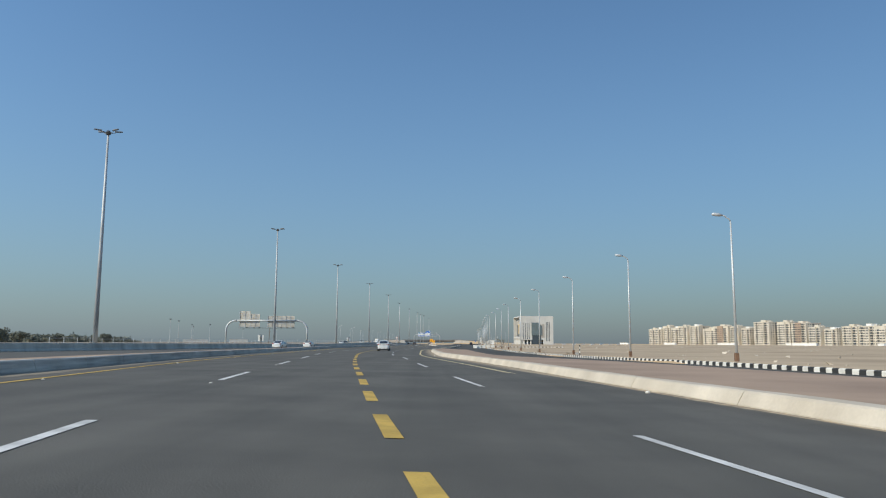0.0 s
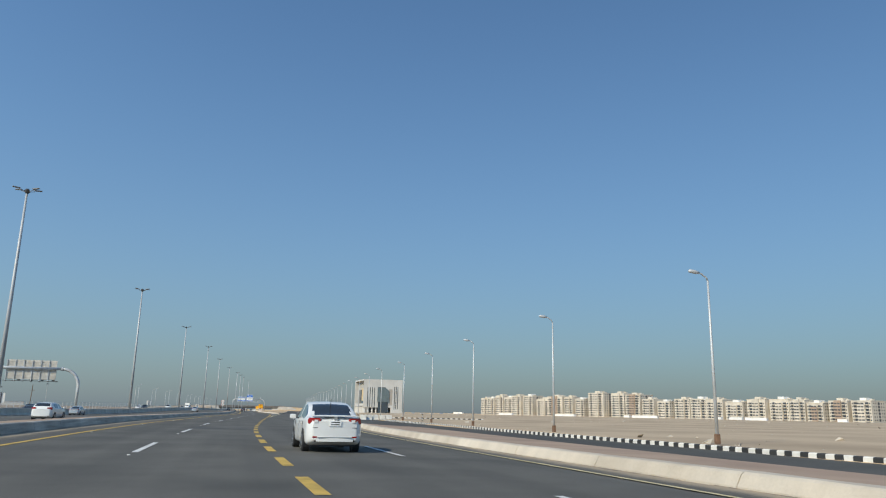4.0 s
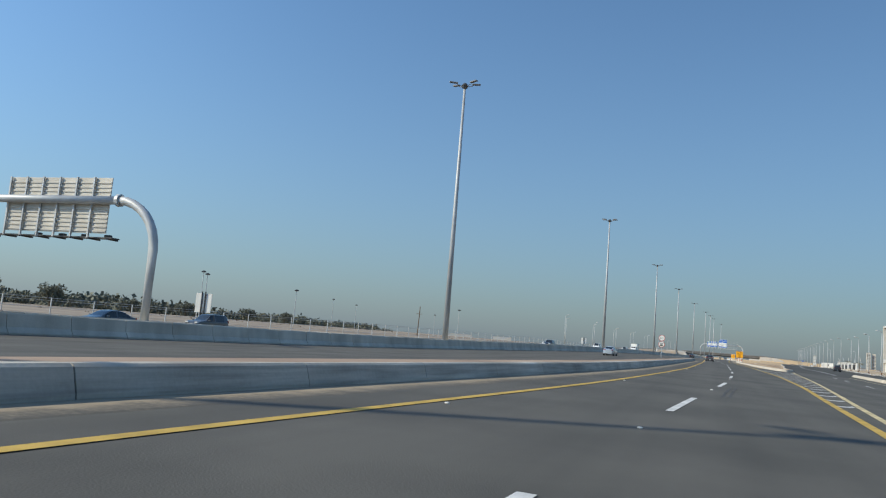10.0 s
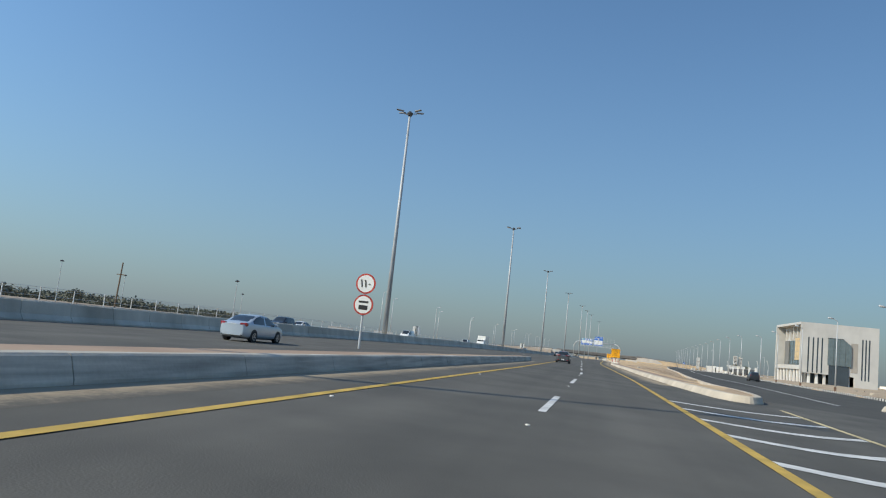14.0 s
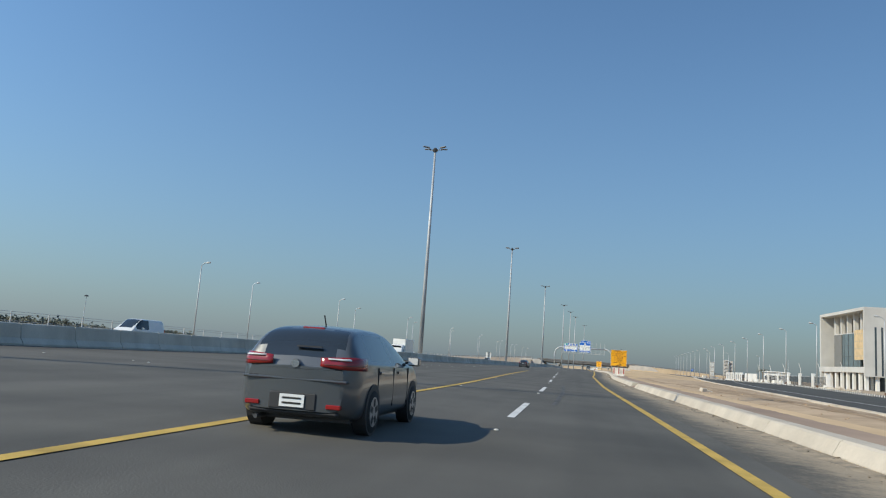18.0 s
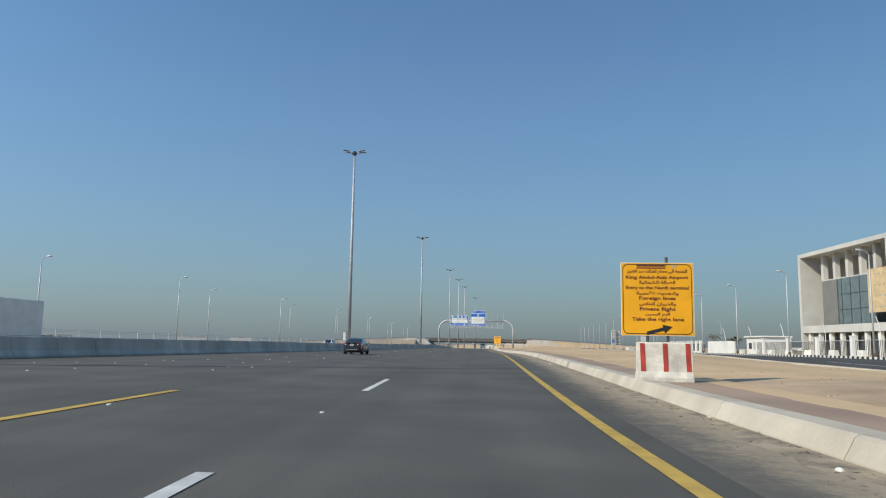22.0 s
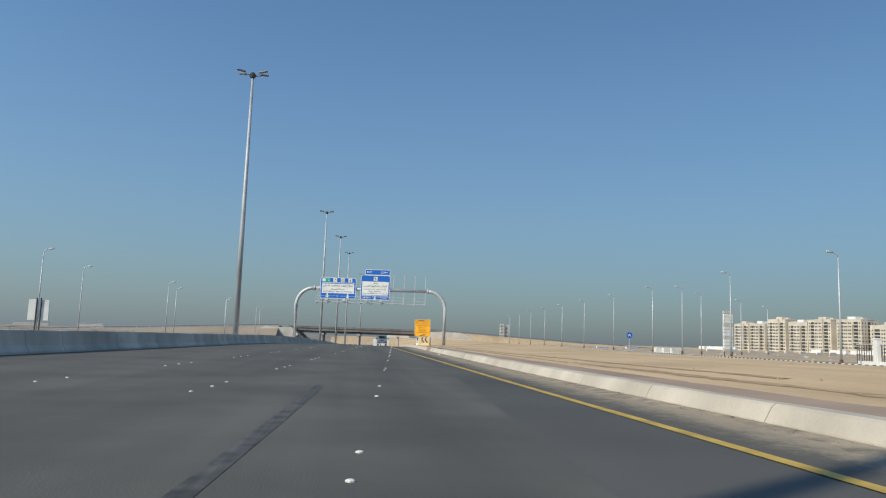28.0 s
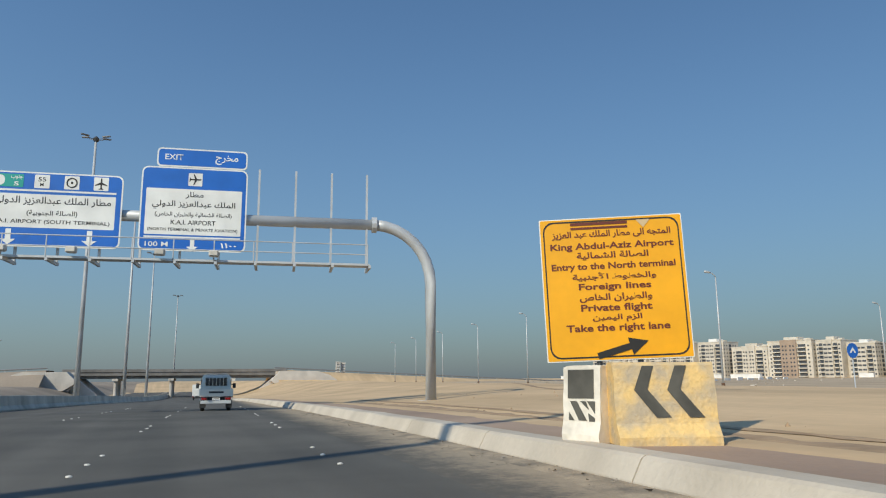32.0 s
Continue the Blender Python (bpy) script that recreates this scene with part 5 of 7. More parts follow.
# ---- the cube-shaped office building ----
def office():
    w, d, h = 27.9, 35.8, 23.4
    ob = root("office_building", pose(76.0, 598, gz(76, 598) - 0.1, 0, 0, 1), "beige cube-shaped office building with a deep framed loggia", "building")
    fin = 1.1
    # south wall with ground floor set back behind columns
    part("wall", cube(0, 0, 4.0, w, 0.6, h), CLAD, ob, "pale stone south wall")
    part("wall", cube(w * 0.7, 0, 0, w, 0.6, 3.99), CLAD, ob)
    part("wall", cube(w - 0.6, 0.61, 0, w, d, h - 1), CLAD, ob)
    part("wall", cube(0, d - fin, 0, w - 0.61, d, h), CLAD, ob, "thick pale fin wall")
    part("roof", cube(0.01, 0.61, h - 0.9, w - 0.61, d - fin - 0.01, h - 0.01), CLAD, ob)
    part("spandrel", cube(0, 0.61, 5.0, 1.0, d - fin - 0.01, 6.6), CLAD, ob)
    # slab and back wall carry the loggia's shade in their colour
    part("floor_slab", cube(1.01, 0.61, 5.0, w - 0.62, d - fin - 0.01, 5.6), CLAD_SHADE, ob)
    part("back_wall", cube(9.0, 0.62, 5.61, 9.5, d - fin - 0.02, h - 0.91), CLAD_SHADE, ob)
    part("ground_wall", cube(4.0, 4.0, 0, 4.5, d - 2, 4.99), GLASS, ob, "dark ground floor glazing")
    part("ground_wall", cube(4.51, 4.0, 0, w * 0.7, 4.5, 4.99), GLASS, ob, "dark ground floor glazing")
    for k in range(5):
        y = 8.5 + 5.2 * k
        part("column", cube(2.4, y - 0.5, 16.86, 3.5, y + 0.5, h - 0.91), CLAD, ob)
    part("terrace_slab", cube(2.15, 8.6, 16.6, 8.99, d - 6.6, 16.85), CLAD, ob)
    g = part("glass_box", cube(2.2, 9.0, 6.61, 8.98, d - 7.0, 16.59, 0.02), OFFICE_GLASS, ob, "dark glass box inside the loggia")
    for k in range(6):
        y = 10.5 + 3.5 * k
        part("mullion", cube(2.12, y - 0.06, 6.7, 2.19, y + 0.06, 16.5), DARK_STEEL, g)
    for z in (9.9, 13.2):
        part("transom", cube(2.13, 9.05, z - 0.05, 2.18, d - 7.05, z + 0.05), DARK_STEEL, g)
    part("blind_panel", cube(2.0, d - 13.2, 6.62, 2.11, d - 7.0, 16.58), BLIND, g, "grey blind panel")
    t = part("screen", cube(0.15, 0.62, 8.6, 0.55, 7.4, 17.1), TAN_PANEL, ob, "tan perforated metal screen")
    for i in range(4):
        for k in range(4):
            # holes are flat pieces coloured dark for the shade inside
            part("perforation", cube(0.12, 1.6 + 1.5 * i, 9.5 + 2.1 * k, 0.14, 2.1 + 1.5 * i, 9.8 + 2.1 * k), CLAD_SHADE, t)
    # slots and the bay on the south wall
    for x in (3.0, 4.7, 6.3, 7.9, 22.2, 23.4, 24.6):
        z0, z1 = (4.3, 17.8) if x < 12 else (3.0, 18.6)
        part("slot_window", cube(x - 0.26, -0.02, z0, x + 0.26, -0.004, z1), GLASS, ob, "narrow dark slot window")
    bay = part("bay_window", prism(bmesh.new(), [(9.9, 7.7), (18.2, 7.7), (18.2, 15.6), (15.4, 17.9), (9.9, 17.9)], -0.6, -0.004), OFFICE_GLASS, ob, "grey glazed bay with a slanted upper corner")
    part("frame", cube(9.7, -0.65, 17.91, 15.4, -0.003, 18.1), DARK_STEEL, bay)
    for x, z in ((11.9, 17.8), (14.0, 17.8), (16.1, 17.1)):
        part("mullion", cube(x - 0.04, -0.64, 7.8, x + 0.04, -0.61, z), DARK_STEEL, bay)
    part("entrance", cube(10.4, -0.3, 0.0, 17.6, -0.004, 7.69, 0.03), GLASS, ob, "tall dark glazed entrance")
    # flat panel in the shade-dark cladding stands in for a shadowed reveal
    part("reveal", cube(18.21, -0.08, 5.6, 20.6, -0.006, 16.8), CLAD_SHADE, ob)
    for k in range(7):
        x = 1.0 + 2.8 * k
        part("pillar", cube(x - 0.45, 0.9, 0, x + 0.45, 1.8, 4.99, 0.03), WHITE_WALL, ob)
    for k in range(7):
        y = 5.0 + 4.6 * k
        part("pillar", cube(0.4, y - 0.4, 0, 1.2, y + 0.4, 4.99, 0.03), WHITE_WALL, ob)


office()


def fence():
    ob = root("boundary_fence", Matrix(), "white pillars with grey bar panels along the building plot", "fence")
    xs = smooth_line([(520, 47.6), (560, 48.3), (600, 49.1), (650, 50.4), (720, 52.6)], 4)
    pillar = bar = None
    y, k = 538.0, 0
    while y < 655:
        x = xs(y)
        m = pose(x, y, gz(x, y), 0, 0, -2)
        dense = y > 624
        if not 590 < y < 622:
            if pillar is None:
                bm = cube(-0.32, -0.32, 0, 0.32, 0.32, 2.75, 0.03)
                box(bm, -0.37, -0.37, 2.75, 0.37, 0.37, 2.88)
                pillar = part("pillar", bm, WHITE_WALL, ob)
                pillar.matrix_basis = m
                plinth = part("plinth", cube(-0.1, 0.36, 0, 0.1, 3.04, 0.5), WHITE_WALL, ob)
                plinth.matrix_basis = m
                rail = part("rail", cube(-0.03, 0, 2.2, 0.03, 3.4, 2.28), GALV, ob)
                rail.matrix_basis = m
                bar = part("bar", cube(-0.025, -0.03, 0.1, 0.025, 0.03, 2.2), DARK_STEEL, rail)
                bar.matrix_basis = pose(0, 0.2, 0)
                r = rail
            else:
                if dense or k % 3 == 0:
                    share("pillar", pillar.data, ob, m)
                if dense:
                    share("plinth", plinth.data, ob, m)
                r = share("rail", rail.data, ob, m)
                share("bar", bar.data, r, pose(0, 0.2, 0))
            for j in range(1, 9):
                share("bar", bar.data, r, pose(0, 0.2 + 0.38 * j, 0))
        y += 3.4
        k += 1
    gate = root("gatehouse", pose(51.5, 597, gz(51, 597), 0, 0, -4), "white flat-roofed gatehouse beside the plot entrance", "gatehouse")
    part("wall", cube(-1.2, -4.5, 0, 3.5, 4.5, 3.2, 0.04), WHITE_WALL, gate)
    part("roof", cube(-1.6, -4.9, 3.2, 3.9, 4.9, 3.45, 0.04), WHITE_WALL, gate)
    part("door", cube(-1.23, -0.8, 0, -1.21, 0.5, 2.3), GALV, gate)
    part("window", cube(-1.23, 1.4, 1.1, -1.21, 3.2, 2.2), GLASS, gate)
    wall = root("plot_wall", pose(49.3, 612, gz(50, 612), 0, 0, -2), "plain whitewashed wall in front of the office plot", "wall")
    part("wall", cube(-0.2, -8.5, 0, 0.2, 8.5, 2.6, 0.03), WHITE_WALL, wall)
    for k in range(6):
        y = 545 + 16 * k
        p = root("slender_pole", pose(xs(y) + 5, y, gz(56, y)), "slender white bent pole behind the fence", "pole", "bent poles")
        part("pole", tube(bmesh.new(), [(0, 0, 0), (0, 0, 3.4), (-0.1, 0, 4.4), (-0.5, 0, 5.6)], 0.06, 6), WHITE_WALL, p)


fence()

# ---- blocks of flats ----
def holes(bm, xs, zs, hw, hh, y0, y1, turn=None):
    for x in xs:
        for z in zs:
            box(bm, x - hw, y0, z - hh, x + hw, y1, z + hh, 0.0, turn)


def flats():
    a, b = Vector((400, 1300)), Vector((572, 610))
    long = (b - a).length
    turn = math.degrees(math.atan2(b.y - a.y, b.x - a.x))
    rng = random.Random(11)
    rows = ((-.013, .048, 27, 0), (.05, .117, 31, 3), (.122, .197, 30, 0), (.203, .248, 25, 5), (.255, .305, 28, 0), (.308, .366, 27, 2), (.367, .385, 20, 22), (.387, .43, 32, 0), (.431, .447, 22, 16), (.449, .483, 31, 0), (.486, .523, 29, 3), (.53, .592, 23, 2), (.598, .67, 23, 6), (.675, .745, 22, 2), (.75, .82, 22, 5), (.826, .88, 21, 0), (.885, .945, 20, 4))
    for i, (s0, s1, h, back) in enumerate(rows):
        p = a + (b - a) * s0
        w = (s1 - s0) * long
        q = p + Vector((0.97, 0.24)) * back
        ob = root("apartment_block", pose(q.x, q.y, -0.2, 0, 0, turn), "cream multi-storey block of flats with stacked balconies", "apartment building", "blocks of flats")
        # local: x along the row, y away from the road
        n = max(1, round(w / 24))
        zs = np.arange(2.4, h - 1.2, 3.1)
        glass, slabs = bmesh.new(), bmesh.new()
        if n > 1:
            part("link_wall", cube(2, 8, 0, w - 2, 20, h - 1.5, 0.1), FLAT_WALL, ob)
        for k in range(n):
            u = w / n
            x0, x1 = u * k + (1.9 if k else 0), u * (k + 1) - (1.9 if k < n - 1 else 0)
            c, y0 = (x0 + x1) / 2, 0.0 if (i + k) % 3 else 2.4
            top = h - (3.1 if (i * 2 + k) % 4 == 3 else 0)
            half = (x1 - x0) / 2
            part("wall", cube(x0, y0, 0, x1, 24, top, 0.1), FLAT_WALL, ob)
            part("parapet", cube(x0 - 0.2, y0 - 0.2, top, x1 + 0.2, 24.2, top + 0.7, 0.05), FLAT_WALL, ob)
            part("penthouse", cube(c - half * 0.35, y0 + 4, top + 0.71, c + half * 0.3, y0 + 13, top + 3.2, 0.05), WHITE_WALL if k % 2 else FLAT_WALL, ob)
            part("tank_room", cube(c + half * 0.5, y0 + 6, top + 0.71, c + half * 0.8, y0 + 10, top + 2.0, 0.05), FLAT_WALL, ob)
            part("bay", cube(c - half * 0.36, y0 - 1.5, 0, c + half * 0.36, y0 - 0.01, top + (0.9 if k % 2 == 0 else -3.2), 0.06), FLAT_DARK if (i + k) % 6 == 4 else FLAT_WALL, ob)
            zt = [z for z in zs if z < top - 1.2]
            holes(glass, (c - half * 0.24, c - half * 0.1, c + half * 0.1, c + half * 0.24), zt, 0.62, 0.65, y0 - 1.56, y0 - 1.51)
            holes(glass, (c - half * 0.86, c + half * 0.86), zt, 0.6, 0.6, y0 - 0.06, y0 - 0.01)
            for s in (-1, 1):
                # flat dark panels imitate the shade of balcony recesses
                holes(glass, (c + s * half * 0.57,), zt, half * 0.17, 1.15, y0 - 0.1, y0 - 0.01)
                holes(slabs, (c + s * half * 0.57,), np.array(zt) - 1.3, half * 0.19, 0.4, y0 - 1.3, y0 - 0.11)
        end = Matrix.Translation((w, 0, 0)) @ Matrix.Rotation(radians(90), 4, "Z")
        holes(glass, (4, 7.5, 16.5, 20), zs, 0.6, 0.6, -0.06, -0.01, end)
        # wide dark panel on the end face, for a shaded balcony recess
        holes(glass, (12,), zs, 1.5, 1.1, -0.08, -0.01, end)
        tagged(part("window_grid", glass, WINDOW, ob), "small dark windows and dark panels for shaded balcony recesses", "", "", "stuff")
        tagged(part("balcony_grid", slabs, FLAT_WALL, ob), "cream balcony fronts", "", "", "stuff")
    for k in range(16):
        t = (k + 0.3) / 16
        p = a + (b - a) * t + Vector((-60 - 22 * (k % 3), -20))
        hut = root("site_hut", pose(p.x, p.y, gz(p.x, p.y) - 0.1, 0, 0, turn + 6 * (k % 4)), "small pale site cabin on the sand", "hut", "site huts")
        l = 4 + 3 * (k % 3)
        part("wall", cube(-l, -1.6, 0, l, 1.6, 2.7, 0.03), WHITE_WALL, hut)
        part("roof", cube(-l - 0.15, -1.75, 2.7, l + 0.15, 1.75, 2.85), CLAD, hut)


flats()


# ---- the crossing road and its bridge ----
def crossing():
    deck_z = 4.2
    ob = root("road_bridge", pose(4, 938, 0, 0, 0, -4), "concrete road bridge on round piers across the highway", "bridge")
    # deck, near parapet and girders take the concrete coloured dark for shade
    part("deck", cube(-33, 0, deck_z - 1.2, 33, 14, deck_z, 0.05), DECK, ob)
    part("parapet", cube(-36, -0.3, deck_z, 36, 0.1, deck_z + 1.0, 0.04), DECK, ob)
    part("parapet", cube(-36, 13.9, deck_z, 36, 14.3, deck_z + 1.0, 0.04), CONCRETE, ob)
    for k in range(5):
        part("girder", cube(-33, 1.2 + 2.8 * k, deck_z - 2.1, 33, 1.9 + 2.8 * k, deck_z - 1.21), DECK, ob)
    for x in (-20, -2.5, 16.5):
        part("pier_cap", cube(x - 0.9, 0.6, deck_z - 2.9, x + 0.9, 13.4, deck_z - 2.11, 0.05), CONCRETE, ob)
        for y in (2.5, 7, 11.5):
            part("pier", tube(bmesh.new(), [(x, y, -6), (x, y, deck_z - 2.91)], 0.55, 12), CONCRETE, ob)
    for s in (-1, 1):
        part("abutment", prism(bmesh.new(), [(s * 33.2, deck_z), (s * 33.2, -5.5), (s * 22.5, -5.2), (s * 32.0, deck_z - 1.3), (s * 32, deck_z)], -1.5, 15.5), CONCRETE, ob, "sloping concrete abutment")
        part("wing_slope", prism(bmesh.new(), [(s * 33.3, deck_z + 0.1), (s * 30, 1.0), (s * 34, -1.6), (s * 57, -1.6), (s * 50, 2.9), (s * 46, deck_z + 0.1)], -7.5, -1.51), CONCRETE, ob, "pale concrete facing of the embankment")
    for s, name in ((-1, "embankment"), (1, "embankment")):
        bm = bmesh.new()
        rows = []
        for k in range(23):
            x = s * (36 + 6 * k)
            top = max(-0.5, deck_z + 0.7 - 0.3 * k)
            y0 = 938 - (s * k * 6) * 0.07
            n = 0.4 * noise.noise(Vector((k * 0.7, s, 0)))
            rows.append([bm.verts.new(v) for v in ((x, y0 - 14 + n, -0.6), (x, y0 - 7 + n, max(-0.55, top * 0.55)), (x, y0 - 1, top), (x, y0 + 16, top), (x, y0 + 30, -0.6))])
        for r0, r1 in zip(rows, rows[1:]):
            for j in range(4):
                bm.faces.new((r0[j], r1[j], r1[j + 1], r0[j + 1]) if s > 0 else (r0[j], r0[j + 1], r1[j + 1], r1[j]))
        bmesh.ops.recalc_face_normals(bm, faces=bm.faces)
        tagged(put(name, bm, SAND if s > 0 else DIRT, None, "", True), "long sandy embankment of the crossing road", "embankment", "", "structure")
        rail = root("guard_rail", Matrix(), "low steel guard rail along the crossing road", "guard rail")
        bm = bmesh.new()
        pts = [(s * (36 + 6 * k), 938.5 - s * k * 6 * 0.07, max(-0.5, deck_z + 0.7 - 0.3 * k) + 0.7) for k in range(22)]
        part("rail", tube(bm, pts, 0.22, 5), FLOOD, rail)
        for k in range(0, 22):
            x, y, z = pts[k]
            part("post", cube(x - 0.08, y - 0.08, z - 0.9, x + 0.08, y + 0.08, z), GALV, rail)


crossing()


# ---- vehicles ----
def loft(profile, width, plan):
    """A shell from a side outline: round edges, narrower nose and tail; plan gives the half width at (y, z)."""
    bm = bmesh.new()
    c = Vector((sum(p[0] for p in profile) / len(profile), sum(p[1] for p in profile) / len(profile)))
    layers = []
    for s, k in ((-1, .09), (-.97, .035), (-.88, 0), (.88, 0), (.97, .035), (1, .09)):
        ring = []
        for y, z in profile:
            q = c + (Vector((y, z)) - c) * (1 - k * 0.6)
            ring.append(bm.verts.new((s * plan(y, z), q.x, q.y)))
        layers.append(ring)
    n = len(profile)
    for a, b in zip(layers, layers[1:]):
        for i in range(n):
            bm.faces.new((a[i], a[(i + 1) % n], b[(i + 1) % n], b[i]))
    bm.faces.new(layers[0][::-1])
    bm.faces.new(layers[-1])
    bmesh.ops.recalc_face_normals(bm, faces=bm.faces)
    return bm


# side outlines: (y, height of the upper edge) from tail to nose, and the shoulder line
SHAPES = {
    "sedan": ([(-2.2, .86), (-2.12, 1.0), (-1.75, 1.06), (-1.62, 1.08), (-1.0, 1.37), (-.6, 1.46), (-.1, 1.49), (.3, 1.45), (.6, 1.36), (1.2, 1.02), (1.35, .97), (1.85, .85), (2.1, .72), (2.2, .55)], 1.7, .95, 2.2),
    "hatch": ([(-2.02, .78), (-2.0, .97), (-1.94, 1.12), (-1.7, 1.34), (-1.46, 1.42), (-.9, 1.46), (-.2, 1.46), (.2, 1.42), (.45, 1.34), (1.05, 1.05), (1.2, .99), (1.65, .88), (1.92, .72), (2.02, .52)], 1.72, .97, 2.02),
    "suv": ([(-2.32, 1.1), (-2.27, 1.35), (-2.12, 1.68), (-1.85, 1.78), (-.6, 1.82), (.1, 1.8), (.4, 1.72), (1.0, 1.22), (1.2, 1.14), (1.85, 1.06), (2.2, .9), (2.32, .65)], 1.86, 1.1, 2.32),
    "van": ([(-2.36, 1.2), (-2.34, 1.6), (-2.24, 1.92), (-1.9, 2.0), (.6, 2.0), (.95, 1.9), (1.75, 1.28), (1.95, 1.14), (2.25, .92), (2.36, .65)], 1.86, 1.18, 2.36),
}


def car_shell(kind, fine):
    """The skin of a car, station by station, sorted into body, side glass, front and rear glass."""
    line, w, belt0, ends = SHAPES[kind]
    n = 64 if fine else 34
    ys = np.linspace(-ends, ends, n)
    ky, kz = [p[0] for p in line], [p[1] for p in line]
    roof = max(kz)
    rows = []
    up = 1.0 if kind in ("sedan", "hatch") else 1.3
    for y in ys:
        top = np.mean([np.interp(y + d, ky, kz) for d in (-.07, 0, .07)])
        belt = min(belt0 + .04 * (-y / ends), top - .03)
        e = abs(y) / ends
        half = w / 2 * (1 - .06 * e ** 4 - .17 * max(0, (e - .84) / .16) ** 2.4)
        low = .2 * up + .12 * max(0, (e - .8) / .2) ** 1.5
        glass = max(0.0, top - belt - .03)
        lean = half * (.955 - (.62 if kind == "hatch" else .42) * min(glass, .55))
        pts = [(0, low), (half * .8, low), (half * .955, low + .07), (half * .995, low + .2), (half, (low + belt) / 2 + .05), (half * .985, belt - .06), (half * .955, belt), (lean + (half * .955 - lean) * .12, max(belt + .01, top - .1)), (lean * .93, top - .035), (lean * .72, top - .006), (0, top + .012)]
        ring = []
        m = 3 if fine else 2
        for i in range(len(pts) - 1):
            p0, p1, p2, p3 = (pts[max(0, i - 1)], pts[i], pts[i + 1], pts[min(len(pts) - 1, i + 2)])
            for k in range(m):
                t = k / m
                a, b = [0.5 * (2 * p1[c] + .7 * (p2[c] - p0[c]) * t + (2 * (p2[c] - p1[c]) * 3 - .7 * (2 * (p2[c] - p0[c]) + (p3[c] - p1[c]))) * t * t + (.7 * ((p2[c] - p0[c]) + (p3[c] - p1[c])) - 4 * (p2[c] - p1[c])) * t ** 3) for c in (0, 1)]
                ring.append((max(0, a), b))
        ring.append(pts[-1])
        rows.append(ring)
    groups = {"body": [], "left": [], "right": [], "front": [], "rear": []}
    for i in range(n - 1):
        for j in range(len(rows[0]) - 1):
            for s in (-1, 1):
                q = [Vector((s * x, y, z)) for (x, z), y in ((rows[i][j], ys[i]), (rows[i + 1][j], ys[i + 1]), (rows[i + 1][j + 1], ys[i + 1]), (rows[i][j + 1], ys[i]))]
                c = (q[0] + q[1] + q[2] + q[3]) / 4
                nm = (q[2] - q[0]).cross(q[3] - q[1])
                nm = nm.normalized() * (s if nm.x * s > 0 or abs(nm.x) < 1e-6 else s)
                if s < 0:
                    q = q[::-1]
                nm = (q[2] - q[0]).cross(q[3] - q[1]).normalized()
                top = np.interp(c.y, ky, kz)
                belt = belt0 + .04 * (-c.y / ends)
                g = "body"
                y0, y1 = (-ends * .66, ends * .44) if kind != "van" else (-ends * .1, ends * .66)
                if c.z > belt + .03 and c.z < roof - .1 and abs(nm.x) > .7 and y0 < c.y < y1 and abs(c.y + .12) > .075 and top - c.z > .07:
                    g = "left" if s < 0 else "right"
                elif c.z > belt + .07 and c.z < roof - .05 and (j >= 8 * m + 1 if kind == "hatch" else abs(c.x) < w * .33):
                    if nm.y > .28 and c.y > 0:
                        g = "front"
                    elif nm.y < -.22 and c.y < 0 and c.z < roof - .07:
                        g = "rear"
                groups[g].append(q)
    # nose and tail are closed by slightly bowed caps
    for i, flip in ((0, 1), (n - 1, -1)):
        wide = max(x for x, _ in rows[i])
        cuts = [k / 12 for k in range(-12, 13)]
        for j in range(len(rows[i]) - 2):
            (x0, z0), (x1, z1) = rows[i][j], rows[i][j + 1]
            for u, v in zip(cuts, cuts[1:]):
                q = []
                for x, z in ((x0 * u, z0), (x0 * v, z0), (x1 * v, z1), (x1 * u, z1)):
                    q.append(Vector((x, ys[i] - flip * .05 * (1 - min(1, abs(x) / wide) ** 2), z)))
                groups["body"].append(q if flip > 0 else q[::-1])
    return groups, w, belt0, roof, ends


def lamp_shell(s, w, ends, x0, reach, z0, z1, proud):
    """A lamp that wraps round a rear corner, from x0 on the tail to part of the way along the flank."""
    path = []
    e1 = w / 2 * .77 * .985
    for k in range(6):
        x = x0 + (e1 - x0) * k / 5
        path.append((x, -ends - .05 * (1 - (x / e1) ** 2) - proud))
    for k in range(1, 8):
        y = -ends + .46 * reach * k / 7 * (1 if reach > .6 else 0.25)
        e = abs(y) / ends
        path.append((w / 2 * (1 - .06 * e ** 4 - .17 * max(0, (e - .84) / .16) ** 2.4) * .985 + proud, y - proud * .4))
    n = len(path)
    bm = bmesh.new()
    rows = []
    for k, (x, y) in enumerate(path):
        t = k / (n - 1)
        lo, hi = z0 + (z1 - z0) * (.24 * (1 - t) ** 2 + .1 * t), z1 - (z1 - z0) * (.25 * (1 - t) + .3 * max(0, t - .5))
        col = [bm.verts.new((s * x * (1 - .03 * max(0, q)), y + .03 * max(0, q), lo + (hi - lo) * (q + 1) / 2)) for q in (-1, -.5, 0, .5, 1)]
        rim = [bm.verts.new((s * (x - .03), y + .03, lo + (hi - lo) * (q + 1) / 2)) for q in (-1, 1)]
        rows.append((col, rim))
    for (a, ra), (b, rb) in zip(rows, rows[1:]):
        for j in range(4):
            bm.faces.new((a[j], b[j], b[j + 1], a[j + 1]))
        bm.faces.new((a[0], ra[0], rb[0], b[0]))
        bm.faces.new((a[4], b[4], rb[1], ra[1]))
    for c, r in (rows[0], rows[-1]):
        bm.faces.new((*c, r[1], r[0]))
    bmesh.ops.recalc_face_normals(bm, faces=bm.faces)
    return bm


